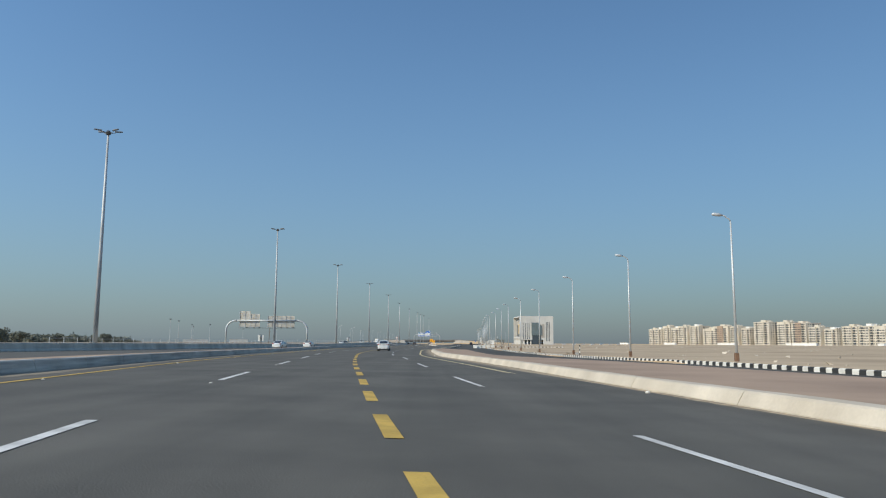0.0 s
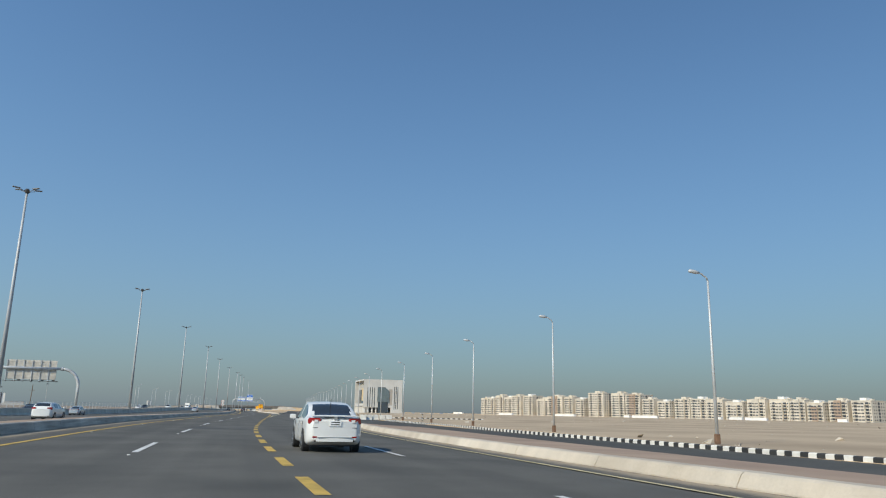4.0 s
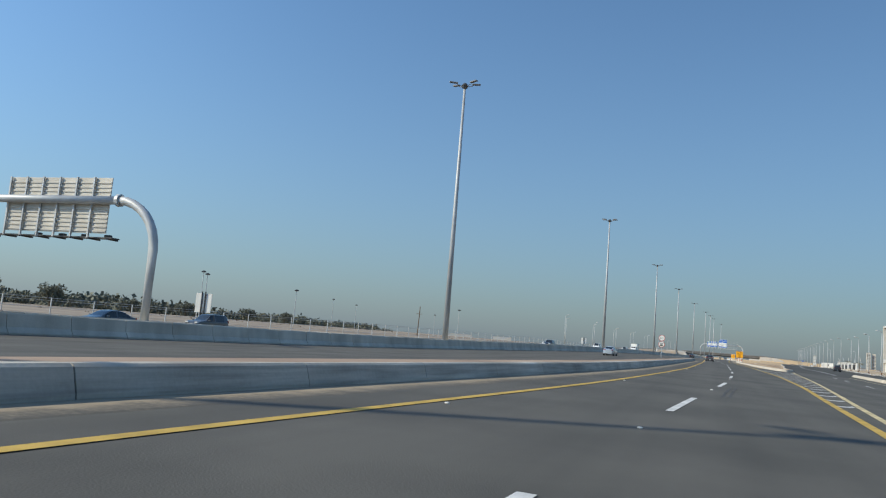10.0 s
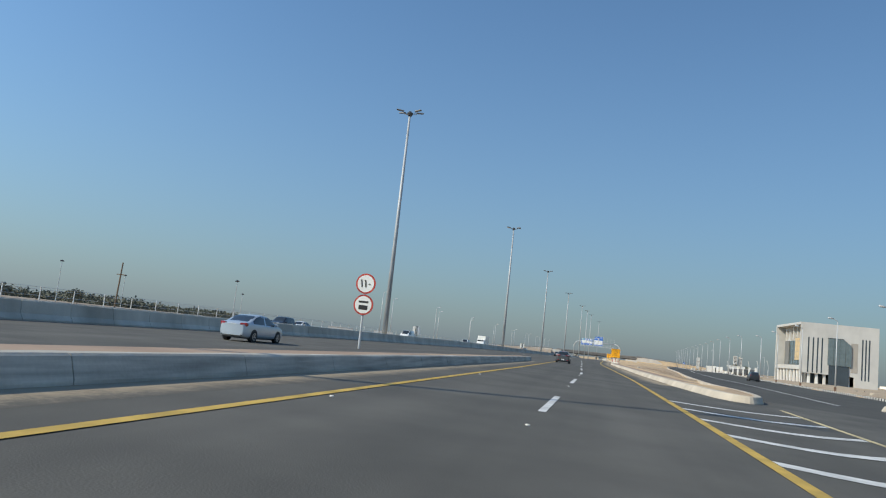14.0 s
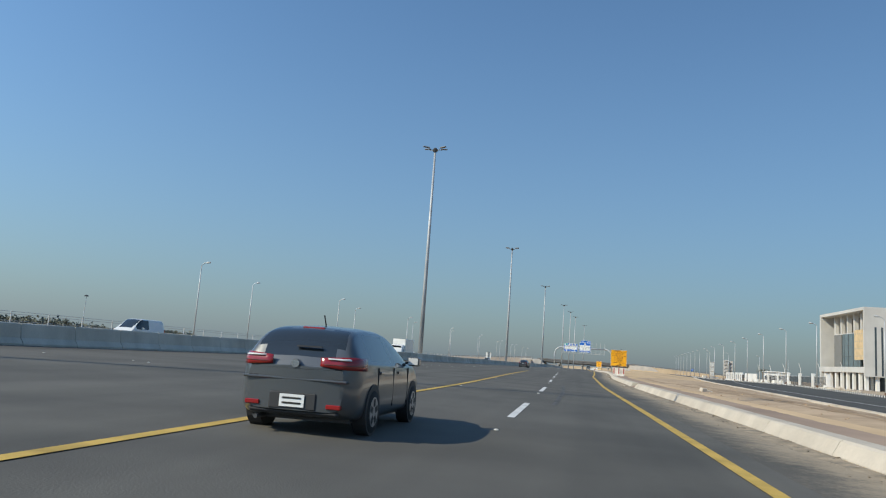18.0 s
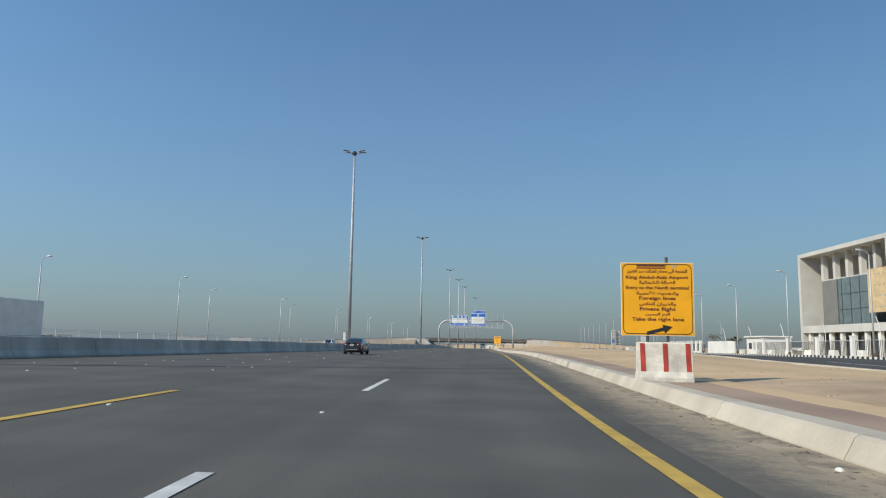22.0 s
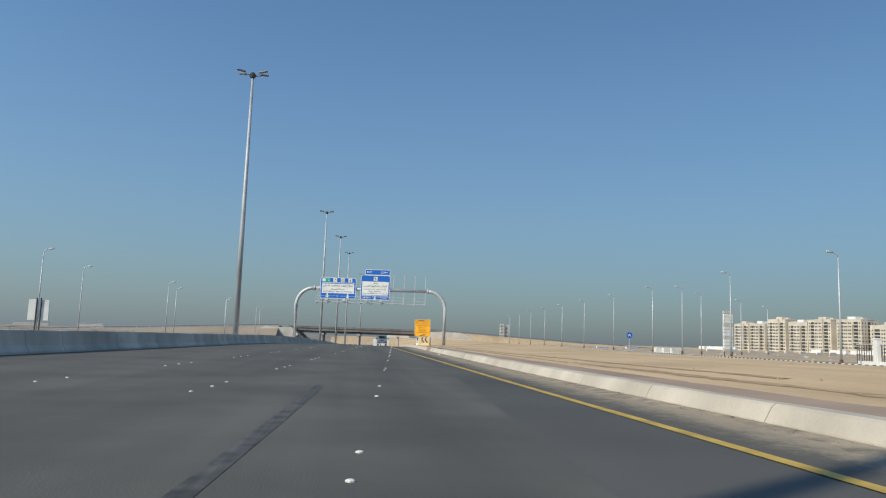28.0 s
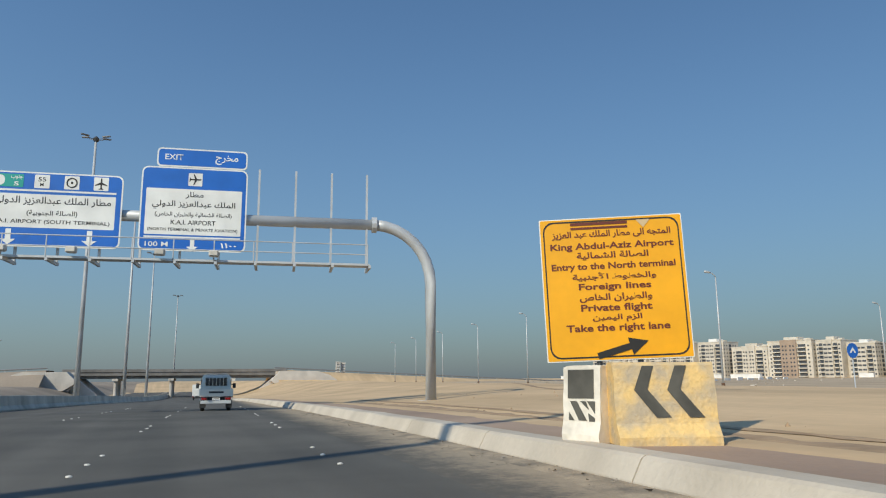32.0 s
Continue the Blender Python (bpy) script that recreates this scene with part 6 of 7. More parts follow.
def skin(quads):
    bm = bmesh.new()
    for q in quads:
        try:
            bm.faces.new([bm.verts.new(v) for v in q])
        except ValueError:
            pass
    bmesh.ops.remove_doubles(bm, verts=bm.verts, dist=.0008)
    bmesh.ops.recalc_face_normals(bm, faces=bm.faces)
    return bm


def wheel(parent, x, y, r, wide, shared):
    if "tyre" not in shared:
        bm = tube(bmesh.new(), [(-wide / 2, 0, 0), (-wide / 2 + .03, 0, 0), (wide / 2 - .03, 0, 0), (wide / 2, 0, 0)], [r * .9, r, r, r * .9], 22)
        t = put("wheel", bm, RUBBER, parent, "", True)
        put("rim", tube(bmesh.new(), [(-wide / 2 - .006, 0, 0), (wide / 2 + .006, 0, 0)], r * .66, 20), ALLOY, t)
        bm = bmesh.new()
        for k in range(5):
            m = Matrix.Rotation(2 * math.pi * k / 5, 4, "X") @ Matrix.Translation((0, 0, r * .4))
            box(bm, -wide / 2 - .01, -r * .13, -r * .16, wide / 2 + .01, r * .13, r * .17, 0, m)
        put("spoke_gap", bm, TRIM, t)
        shared["tyre"] = t
        shared["kids"] = list(t.children)
        t.matrix_basis = pose(x, y, r)
    else:
        t = share("wheel", shared["tyre"].data, parent, pose(x, y, r))
        for k in shared["kids"]:
            share(k.name.split(".")[0], k.data, t, Matrix())


SKINS = {}


def car(m, kind, col, label, scale=1.0, group="cars on the road", detail=True, name="car"):
    ob = root(name, m @ Matrix.Scale(scale, 4), label, "car", group)
    key = (kind, detail)
    if key not in SKINS:
        groups, *size = car_shell(kind, detail)
        SKINS[key] = (groups, size)
    groups, (w, belt, roof, ends) = SKINS[key]
    part("body", skin(groups["body"]), col, ob, "", True)
    for g, nm in (("left", "side_window"), ("right", "side_window"), ("front", "windscreen"), ("rear", "rear_window")):
        if groups[g]:
            part(nm, skin(groups[g]), CAR_GLASS, ob, "dark tinted glass", True)
    shared = {}
    small = kind in ("sedan", "hatch")
    r = .31 if small else .36
    for y in (-ends * .6, ends * .63):
        for s in (-1, 1):
            part("wheel_arch", tube(bmesh.new(), [(s * (w / 2 - .2), y, r + .03), (s * (w / 2 + .002), y, r + .03)], r * 1.14, 22), TRIM, ob)
            wheel(ob, s * (w / 2 - .085), y, r, .2, shared)
    rear = -ends
    zr = .88 if small else 1.05
    tall = .1 if kind == "sedan" else .12
    wrapped = kind == "hatch" and detail
    for s in (-1, 1):
        if wrapped:
            lamp_ = part("tail_lamp", lamp_shell(s, w, ends, .36, 1.0, .85, 1.07, .012), TAIL, ob, "large red wrap-around tail lamp", True)
            part("reversing_lens", lamp_shell(s, w, ends, .46, .52, .99, 1.025, .02), HEAD, lamp_, "", True)
            part("lens_band", lamp_shell(s, w, ends, .4, .8, .925, .94, .018), TRIM, lamp_, "", True)
        bm = cube(-.19, 0, -tall, .19, .3, tall, .045)
        for v in bm.verts:
            if v.co.x * s < 0:
                v.co.z = v.co.z * .55 + .03
            if v.co.x * s > 0:
                v.co.y += .1
        bmesh.ops.translate(bm, verts=bm.verts, vec=(s * (w / 2 - .25), rear - .025, zr + (.02 if kind == "sedan" else .08)))
        if wrapped:
            bm.free()
        else:
            lamp_ = part("tail_lamp", bm, TAIL, ob, "red tail lamp")
        if detail and kind == "sedan":
            part("reversing_lens", cube(s * (w / 2 - .3) - .07, rear - .036, zr - .02, s * (w / 2 - .3) + .04, rear - .02, zr + .06), HEAD, lamp_)
        if detail:
            part("reflector", cube(s * (w / 2 - .3) - .1, rear - (.05 if wrapped else .02), .36 if wrapped else .42, s * (w / 2 - .3) + .1, rear + .06, .42 if wrapped else .47, .01), TAIL, ob)
        part("head_lamp", cube(s * (w / 2 - .34) - .2, ends - .4, zr - .24, s * (w / 2 - .34) + .2, ends - .03, zr - .08, .03), HEAD, ob, "clear head lamp")
        yw = ends * .4
        mir = part("mirror", cube(s * (w / 2 + .1) - .1, yw - .1, belt - .02, s * (w / 2 + .1) + .1, yw + .08, belt + .13, .03), col, ob)
        part("mirror_foot", cube(min(s * (w / 2 - .05), s * (w / 2 + .04)), yw - .03, belt, max(s * (w / 2 - .05), s * (w / 2 + .04)), yw + .05, belt + .04), TRIM, mir)
        if detail:
            part("mirror_glass", cube(s * (w / 2 + .1) - .08, yw - .104, belt, s * (w / 2 + .1) + .08, yw - .1, belt + .11), HEAD, mir)
            for y in (.2, -.85):
                part("door_handle", cube(s * (w / 2 + .004) - .012, y - .09, belt - .15, s * (w / 2 + .004) + .012, y + .09, belt - .11, .006), col, ob)
            for y in (ends * .42, -.12, -ends * .5):
                part("door_gap", cube(s * (w / 2 - .006) - .008, y - .006, .34, s * (w / 2 - .006) + .008, y + .006, belt - .06), TRIM, ob)
    zp = zr - .04 if kind == "sedan" else .44
    back = rear - .052 if detail else rear
    if wrapped:
        part("plate_recess", cube(-.34, back - .004, zp - .13, .34, back + .05, zp + .12, .03), TRIM, ob, "dark recess in the bumper")
        part("bumper_lip", cube(-.72, back + .0, .7, .72, back + .1, .735, .012), col, ob)
        part("exhaust", tube(bmesh.new(), [(-.5, rear + .5, .2), (-.5, rear - .02, .2)], .03, 8), DARK_STEEL, ob)
    pl = part("number_plate", cube(-.17, back - .02, zp - .08, .17, back + .04, zp + .08), PLATE, ob, "white number plate")
    part("bar", cube(-.13, back - .024, zp + .02, .13, back - .021, zp + .045), INK, pl)
    part("bar", cube(-.13, back - .024, zp - .045, .13, back - .021, zp - .02), INK, pl)
    part("bumper", cube(-w * .36, rear - .015, .26 if wrapped else .31, w * .36, rear + .12, .33 if wrapped else .4, .03), TRIM, ob)
    part("underbody", cube(-w * .4, -ends * .85, .17, w * .4, ends * .85, .3), TRIM, ob)
    if detail:
        zb = zr + .1 if kind == "sedan" else zr + .04
        part("badge", tube(bmesh.new(), [(0, rear + .03, zb), (0, back - .012, zb)], .055, 12), CHROME, ob)
        ya = -1.0 if small else -1.8
        part("aerial", tube(bmesh.new(), [(0, ya, np.interp(ya, *zip(*SHAPES[kind][0])) - .01), (0, ya - .12, roof + (.15 if wrapped else .07))], .01, 5), TRIM, ob)
        part("boot_gap", cube(-w * .38, rear - .02, zp - .13 if kind == "sedan" else .735, w * .38, rear + .03, zp - .118 if kind == "sedan" else .747), TRIM, ob)
        if kind == "sedan":
            part("boot_lip", cube(-w * .4, rear - .01, 1.03, w * .4, rear + .2, 1.075, .015), col, ob)
            part("bumper_trim", cube(-w * .3, back - .012, .43, w * .3, rear + .02, .46, .01), GALV, ob)
        else:
            part("brake_light", cube(-.16, rear + .5, roof - .06, .16, rear + .56, roof - .035, .008), TAIL, ob)
            part("wiper", cube(-.05, rear + .07, 1.14, .3, rear + .1, 1.16), TRIM, ob)
    return ob


def heading(y, line=BARRIER_L):
    return -math.degrees(math.atan2(line(y + 4) - line(y - 4), 8))


def at(x, y, turn=0.0, line=BARRIER_L):
    return pose(x, y, gz(x, y), 0, 0, heading(y, line) + turn)


car(at(-34.9, 221.2), "sedan", P_SILVER, "silver-blue saloon car on the main carriageway", 1.0)
car(at(-6.42, 386.9, 0, DRIVEN), "hatch", P_GREY, "dark grey dented hatchback with alloy wheels", 1.0)
car(at(-13.45, 530.6), "sedan", P_BLACK, "black saloon car with small steel wheels", 1.05)
car(at(-6.1, 108.0, 0, DRIVEN), "sedan", P_WHITE, "white saloon car in the lane ahead", 1.02)
car(at(-26, 131), "sedan", P_WHITE, "white saloon car on the main carriageway", 1.0, "cars on the road", False)
car(at(-24.5, 154), "hatch", P_WHITE, "small white car on the main carriageway", 1.0, "cars on the road", False)
car(at(-21.5, 330), "sedan", P_SILVER, "pale silver car further along the carriageway", 1.0, "cars on the road", False)
car(at(26.5, 437, 0, SERVICE_K), "suv", P_BLACK, "black off-roader on the service road", 0.95, "cars on the road", False)
for x, y, kind, col, lab in ((-46, 238, "sedan", P_BLACK, "dark car beyond the median barrier"), (-50, 253, "sedan", P_GREY, "grey car beyond the median barrier"), (-54, 270, "suv", P_GREY, "dark off-roader beyond the median barrier"), (-42, 380, "suv", P_BLACK, "black off-roader beyond the median barrier"), (-46, 396, "sedan", P_WHITE, "white car beyond the median barrier"), (-38, 430, "van", P_WHITE, "white van beyond the median barrier"), (-36, 486, "suv", P_WHITE, "white pickup-like car beyond the median barrier"), (-30.5, 606, "suv", P_WHITE, "white off-roader beyond the median barrier")):
    car(at(x, y, 180), kind, col, lab, 1.0, "oncoming cars", False)


def pickup(m):
    """A light flatbed truck with low drop sides."""
    ob = root("flatbed_truck", m, "white light flatbed truck with a drop-side bed", "truck")
    cab = [(.72, .55), (.7, 1.2), (.78, 1.9), (.95, 1.96), (1.6, 1.95), (2.3, 1.3), (2.5, 1.15), (2.58, .8), (2.55, .5), (2.2, .4)]
    part("cab", loft(cab, 1.74, lambda y, z: .87 * (1 - .12 * max(0, (z - 1.1) / .9))), P_CREAM, ob, "", True)
    part("rear_window", cube(-.62, .68, 1.35, .62, .71, 1.82, .02), CAR_GLASS, ob)
    for s in (-1, 1):
        part("side_window", cube(s * .83 - .03, 1.0, 1.25, s * .83 + .02, 1.85, 1.75, .02), CAR_GLASS, ob)
        part("mirror", cube(s * 1.05 - .09, 1.95, 1.2, s * 1.05 + .09, 2.05, 1.5, .02), TRIM, ob)
        part("mirror_arm", cube(min(s * .86, s * 1.0), 1.98, 1.4, max(s * .86, s * 1.0), 2.02, 1.44), TRIM, ob)
    part("windscreen", cube(-.72, 2.0, 1.28, .72, 2.06, 1.78, .02, Matrix.Translation((0, 2.02, 1.5)) @ Matrix.Rotation(radians(-42), 4, "X") @ Matrix.Translation((0, -2.02, -1.5))), CAR_GLASS, ob)
    part("bed_floor", cube(-.86, -2.5, .76, .86, .66, .84), TRIM, ob)
    for s in (-1, 1):
        part("side_board", cube(s * .86 - .025, -2.5, .84, s * .86 + .025, .64, 1.2, .01), P_CREAM, ob)
    gate = part("tailgate", cube(-.86, -2.56, .8, .86, -2.51, 1.2, .01), P_CREAM, ob)
    part("bar", cube(-.38, -2.572, .98, .38, -2.562, 1.08), TRIM, gate, "dark lettering bar")
    part("headboard", tube(bmesh.new(), [(-.8, .6, .84), (-.78, .6, 1.85), (-.62, .6, 2.02), (.62, .6, 2.02), (.78, .6, 1.85), (.8, .6, .84)], .03, 6), P_CREAM, ob)
    for k in range(7):
        x = -.6 + .2 * k
        part("guard_bar", tube(bmesh.new(), [(x, .6, .9), (x, .6, 2.0)], .014, 5), P_CREAM, ob)
    part("chassis", cube(-.45, -2.4, .5, .45, 2.2, .74), TRIM, ob)
    part("rear_bumper", cube(-.8, -2.6, .42, .8, -2.52, .6, .02), GALV, ob)
    for s in (-1, 1):
        part("tail_lamp", cube(s * .62 - .14, -2.6, .63, s * .62 + .14, -2.53, .75, .01), TAIL, ob, "red tail lamp")
        part("mud_flap", cube(s * .68 - .16, -2.2, .2, s * .68 + .16, -2.18, .6), TRIM, ob)
    plate = part("number_plate", cube(-.2, -2.615, .62, .2, -2.6, .74), PLATE, ob)
    part("bar", cube(-.15, -2.62, .66, .15, -2.616, .7), INK, plate)
    shared = {}
    for y in (-1.6, 1.75):
        for x in (-.7, .7):
            wheel(ob, x, y, .31, .2, shared)
    return ob


pickup(at(2.7, 716.5, 0, DRIVEN))


def box_truck(m, badge, label):
    ob = root("box_truck", m, label, "truck", "box trucks")
    part("box_body", cube(-1.2, -3.2, 1.0, 1.2, 2.4, 3.5, .04), SIGN_WHITE, ob, "white box body")
    cab = [(2.45, .6), (2.45, 2.4), (2.7, 2.5), (3.5, 2.45), (4.1, 1.5), (4.2, .7), (4.0, .5)]
    part("cab", loft(cab, 2.1, lambda y, z: 1.05), P_WHITE, ob, "", True)
    part("windscreen", cube(-.9, 3.75, 1.5, .9, 3.82, 2.3, .02, Matrix.Translation((0, 3.8, 1.9)) @ Matrix.Rotation(radians(-28), 4, "X") @ Matrix.Translation((0, -3.8, -1.9))), CAR_GLASS, ob)
    part("chassis", cube(-.5, -3.1, .6, .5, 3.6, .99), TRIM, ob)
    part("rear_bumper", cube(-1.1, -3.3, .5, 1.1, -3.18, .7, .02), TRIM, ob)
    for s in (-1, 1):
        part("door_seam", cube(s * .02 - .01, -3.212, 1.05, s * .02 + .01, -3.203, 3.45), GALV, ob)
        part("tail_lamp", cube(s * .95 - .15, -3.33, .75, s * .95 + .15, -3.21, .93, .01), TAIL, ob)
    if badge:
        part("badge", tube(bmesh.new(), [(0, -3.205, 2.35), (0, -3.225, 2.35)], .62, 6), RED_PAINT, ob, "red emblem shape")
        part("badge_centre", tube(bmesh.new(), [(0, -3.226, 2.35), (0, -3.236, 2.35)], .3, 12), BLOCK_YELLOW, ob)
    shared = {}
    for y in (-2.0, 3.0):
        for x in (-.9, .9):
            wheel(ob, x, y, .45, .28, shared)
    return ob


box_truck(at(8.6, 822, 0, DRIVEN), True, "white box truck with a red emblem on its doors")
box_truck(at(7.0, 851, 0, DRIVEN), False, "plain white box truck")
box_truck(at(-34.5, 508, 180), False, "white box truck beyond the median barrier")


# ---- plants ----
def leaf_clump(bm, c, r, n, rng, flat=0.7, leaf=1.0):
    for _ in range(n):
        d = Vector((rng.gauss(0, 1), rng.gauss(0, 1), rng.gauss(0, 1) * flat)).normalized() * r * rng.uniform(.55, 1.05)
        p = Vector(c) + d
        s = r * leaf * rng.uniform(.12, .26)
        a, b = Vector((rng.gauss(0, 1), rng.gauss(0, 1), rng.gauss(0, 1))).normalized(), Vector((rng.gauss(0, 1), rng.gauss(0, 1), rng.gauss(0, 1))).normalized()
        vs = [bm.verts.new(p + s * a), bm.verts.new(p + s * b), bm.verts.new(p - s * a), bm.verts.new(p - s * b)]
        bm.faces.new(vs)


def tree(x, y, h, seed):
    rng = random.Random(seed)
    ob = root("tree", pose(x, y, -0.2), "dark dusty broad-crowned tree in the distance, coloured paler for haze", "tree", "far trees")
    bm = tube(bmesh.new(), [(0, 0, 0), (.1, .1, h * .3), (-.1, .2, h * .6)], [.3, .22, .1], 7)
    for k in range(4):
        a = 1.6 * k
        tube(bm, [(.05, .1, h * .3), (math.cos(a) * h * .18, math.sin(a) * h * .18, h * .55)], [.13, .05], 5)
    part("trunk", bm, BARK, ob)
    bm = bmesh.new()
    for k in range(22):
        a = rng.uniform(0, 6.3)
        q = rng.uniform(.05, .42) * h
        leaf_clump(bm, (math.cos(a) * q * 1.3, math.sin(a) * q * 1.3, h * rng.uniform(.34, .8)), h * rng.uniform(.17, .27), 75, rng)
    part("crown", bm, LEAF, ob)


for k, (x, y, h) in enumerate(((-250, 395, 10), (-262, 402, 11), (-240, 415, 9), (-300, 470, 9), (-215, 430, 6), (-225, 520, 7), (-330, 600, 10), (-280, 640, 8))):
    tree(x, y, h, k)


def palm(x, y, h, seed):
    rng = random.Random(seed)
    ob = root("date_palm", pose(x, y, gz(x, y) - 0.1), "short date palm with drooping fronds", "palm", "palms")
    part("trunk", tube(bmesh.new(), [(0, 0, 0), (.05, 0, h * .5), (0, .05, h)], [.24, .19, .2], 8), BARK, ob)
    for k in range(13):
        a = 2 * math.pi * k / 13 + rng.uniform(-.2, .2)
        up = rng.uniform(.4, 1.3)
        bm = bmesh.new()
        rows = []
        for i in range(7):
            t = i / 6
            c = Vector((math.cos(a) * 2.3 * t, math.sin(a) * 2.3 * t, h + up * t * 1.6 - 1.9 * t * t))
            wv = Vector((-math.sin(a), math.cos(a), 0)) * .32 * math.sin(math.pi * (.12 + .86 * t))
            rows.append([bm.verts.new(c - wv - Vector((0, 0, .12))), bm.verts.new(c), bm.verts.new(c + wv - Vector((0, 0, .12)))])
        for r0, r1 in zip(rows, rows[1:]):
            bm.faces.new((r0[0], r0[1], r1[1], r1[0]))
            bm.faces.new((r0[1], r0[2], r1[2], r1[1]))
        part("frond", bm, LEAF, ob)


for k, (x, y) in enumerate(((66, 652), (69, 657), (64, 660))):
    palm(x, y, 3.6 + .5 * k, k)


def far_woods():
    rng = random.Random(5)
    bm = bmesh.new()
    for k in range(900):
        t = k / 899
        x, y = -290 - 330 * t + rng.uniform(-45, 45), 230 + 1250 * t + rng.uniform(-30, 30)
        h = rng.uniform(3.0, 6.0) * (1.35 + .45 * math.sin(t * 23 + 1))
        leaf_clump(bm, (x, y, h * .34), h * .8, 80, rng, .6, 0.95)
    tagged(put("far_woods", bm, LEAF), "low dark belt of scrub and palms on the horizon", "scrub", "", "stuff")
    bm = bmesh.new()
    for k in range(140):
        x, y = -rng.uniform(75, 230), rng.uniform(180, 900)
        leaf_clump(bm, (x, y, .15), rng.uniform(.4, 1.1), 12, rng, .4)
    tagged(put("dry_scrub", bm, BARK), "dry brown scrub scattered on the sand", "scrub", "", "stuff")


far_woods()

# ---- left side: lamps, poles, wire fence ----
for k, (x, y, h) in enumerate(((-118, 350, 11), (-124, 356, 12), (-112, 380, 10), (-150, 470, 12), (-165, 520, 12), (-140, 560, 11), (-96, 470, 11))):
    ob = root("yard_light", pose(x, y, -0.1), "tall pole with a round floodlight head", "light mast", "yard lights")
    part("pole", tube(bmesh.new(), [(0, 0, 0), (0, 0, h)], [.12, .07], 7), MAST, ob)
    part("head", tube(bmesh.new(), [(0, 0, h - .1), (0, 0, h + .1), (0, 0, h + .35)], [.5, .62, .2], 10), DARK_STEEL, ob)
ob = root("utility_pole", pose(-88, 410, -0.1, 0, 2, 0), "dark wooden utility pole with a crossarm", "utility pole")
part("pole", tube(bmesh.new(), [(0, 0, 0), (0, 0, 9.2)], [.17, .12], 8), BARK, ob)
part("crossarm", cube(-.9, -.06, 6.9, .9, .06, 7.05), BARK, ob)
y = 470.0
k = 0
while y < 900:
    x = BARRIER_L(y) - 31 - 6 * (k % 2)
    copy_thing(lamp, pose(x, y, gz(x, y), 0, 0, 180))
    y += 27
    k += 1


def wire_fence():
    ob = root("wire_fence", Matrix(), "chain-link fence on steel posts beyond the opposite road", "fence")
    post = None
    for k in range(100):
        y = 150 + 5.2 * k
        x = BARRIER_L(y) - 34
        m = pose(x, y, gz(x, y) - 0.1)
        if post is None:
            post = part("post", cube(-.05, -.05, 0, .05, .05, 2.3), GALV, ob)
            post.matrix_basis = m
        else:
            share("post", post.data, ob, m)
    for z in (.6, 1.3, 2.0, 2.25):
        part("wire", tube(bmesh.new(), [(BARRIER_L(y) - 34, y, gz(BARRIER_L(y) - 34, y) + z - .1) for y in range(150, 670, 13)], .02, 4), GALV, ob)


wire_fence()

# ---- things on the sand and beside the service road ----
for k, (x, y) in enumerate(((52.0, 710), (51.4, 705.4), (50.8, 701))):
    jersey_block("barrier_block", pose(x, y, gz(x, y), 0, 0, 10 + 5 * k), 1.9, 1.0, KERB_WHITE, (), "white concrete block closing the service road", BLOCK_BLACK)
for k in range(7):
    x, y = SERVICE_K(545 + 7 * k) + 3.2, 545 + 7 * k
    jersey_block("barrier_block", pose(x, y, gz(x, y), 0, 0, 85 + 7 * (k % 3)), 1.5, 0.9, KERB_WHITE, (), "white concrete block beside the fence", BLOCK_BLACK)
for k, (x, y) in enumerate(((15.4, 230.2), (16.7, 231.0), (18.1, 231.6), (19.6, 231.9), (21.0, 232.2))):
    jersey_block("barrier_block", pose(x, y, gz(x, y), 0, 0, 6 + 5 * (k % 3)), 1.15, 1.0, KERB_WHITE, (), "white concrete block closing the side road", BLOCK_BLACK)
for k in range(4):
    x, y = 19.8 + 0.7 * k, 300 + 3.2 * k
    jersey_block("barrier_block", pose(x + 4, y, verge(x + 4, y) - 0.03, 0, 0, 80), 2.2, 1.0, KERB_WHITE, (), "white concrete block along the service road", BLOCK_BLACK)


def pylon():
    ob = root("pylon_sign", pose(50.6, 683.5, gz(50, 683) - 0.05, 0, 0, 12), "narrow white slatted pylon with a steel prop", "pylon sign")
    for k in range(13):
        part("slat", cube(-.8, -.12, .9 + .45 * k, .8, .12, 1.3 + .45 * k, .02), SIGN_WHITE if k % 4 else SIGN_BACK, ob)
    for x in (-.7, .7):
        part("post", cube(x - .06, .13, 0, x + .06, .26, 6.7), GALV, ob)
        part("prop", tube(bmesh.new(), [(x, .2, 4.6), (x + 1.4, 1.6, .05)], .06, 6), DARK_STEEL, ob)
    ob = root("arrow_sign", pose(47.2, 712, gz(47, 712) - 0.05), "round blue arrow sign on a post", "road sign")
    part("post", tube(bmesh.new(), [(0, .05, 0), (0, .05, 3.4)], .05, 8), GALV, ob)
    d = part("disc", tube(bmesh.new(), [(0, 0, 3.1), (0, -.03, 3.1)], .55, 22), SIGN_BLUE, ob)
    part("chevron", prism(bmesh.new(), [(-.3, 2.95), (0, 3.35), (.3, 2.95), (.18, 2.9), (0, 3.12), (-.18, 2.9)], -.04, -.032), SIGN_WHITE, d)


pylon()


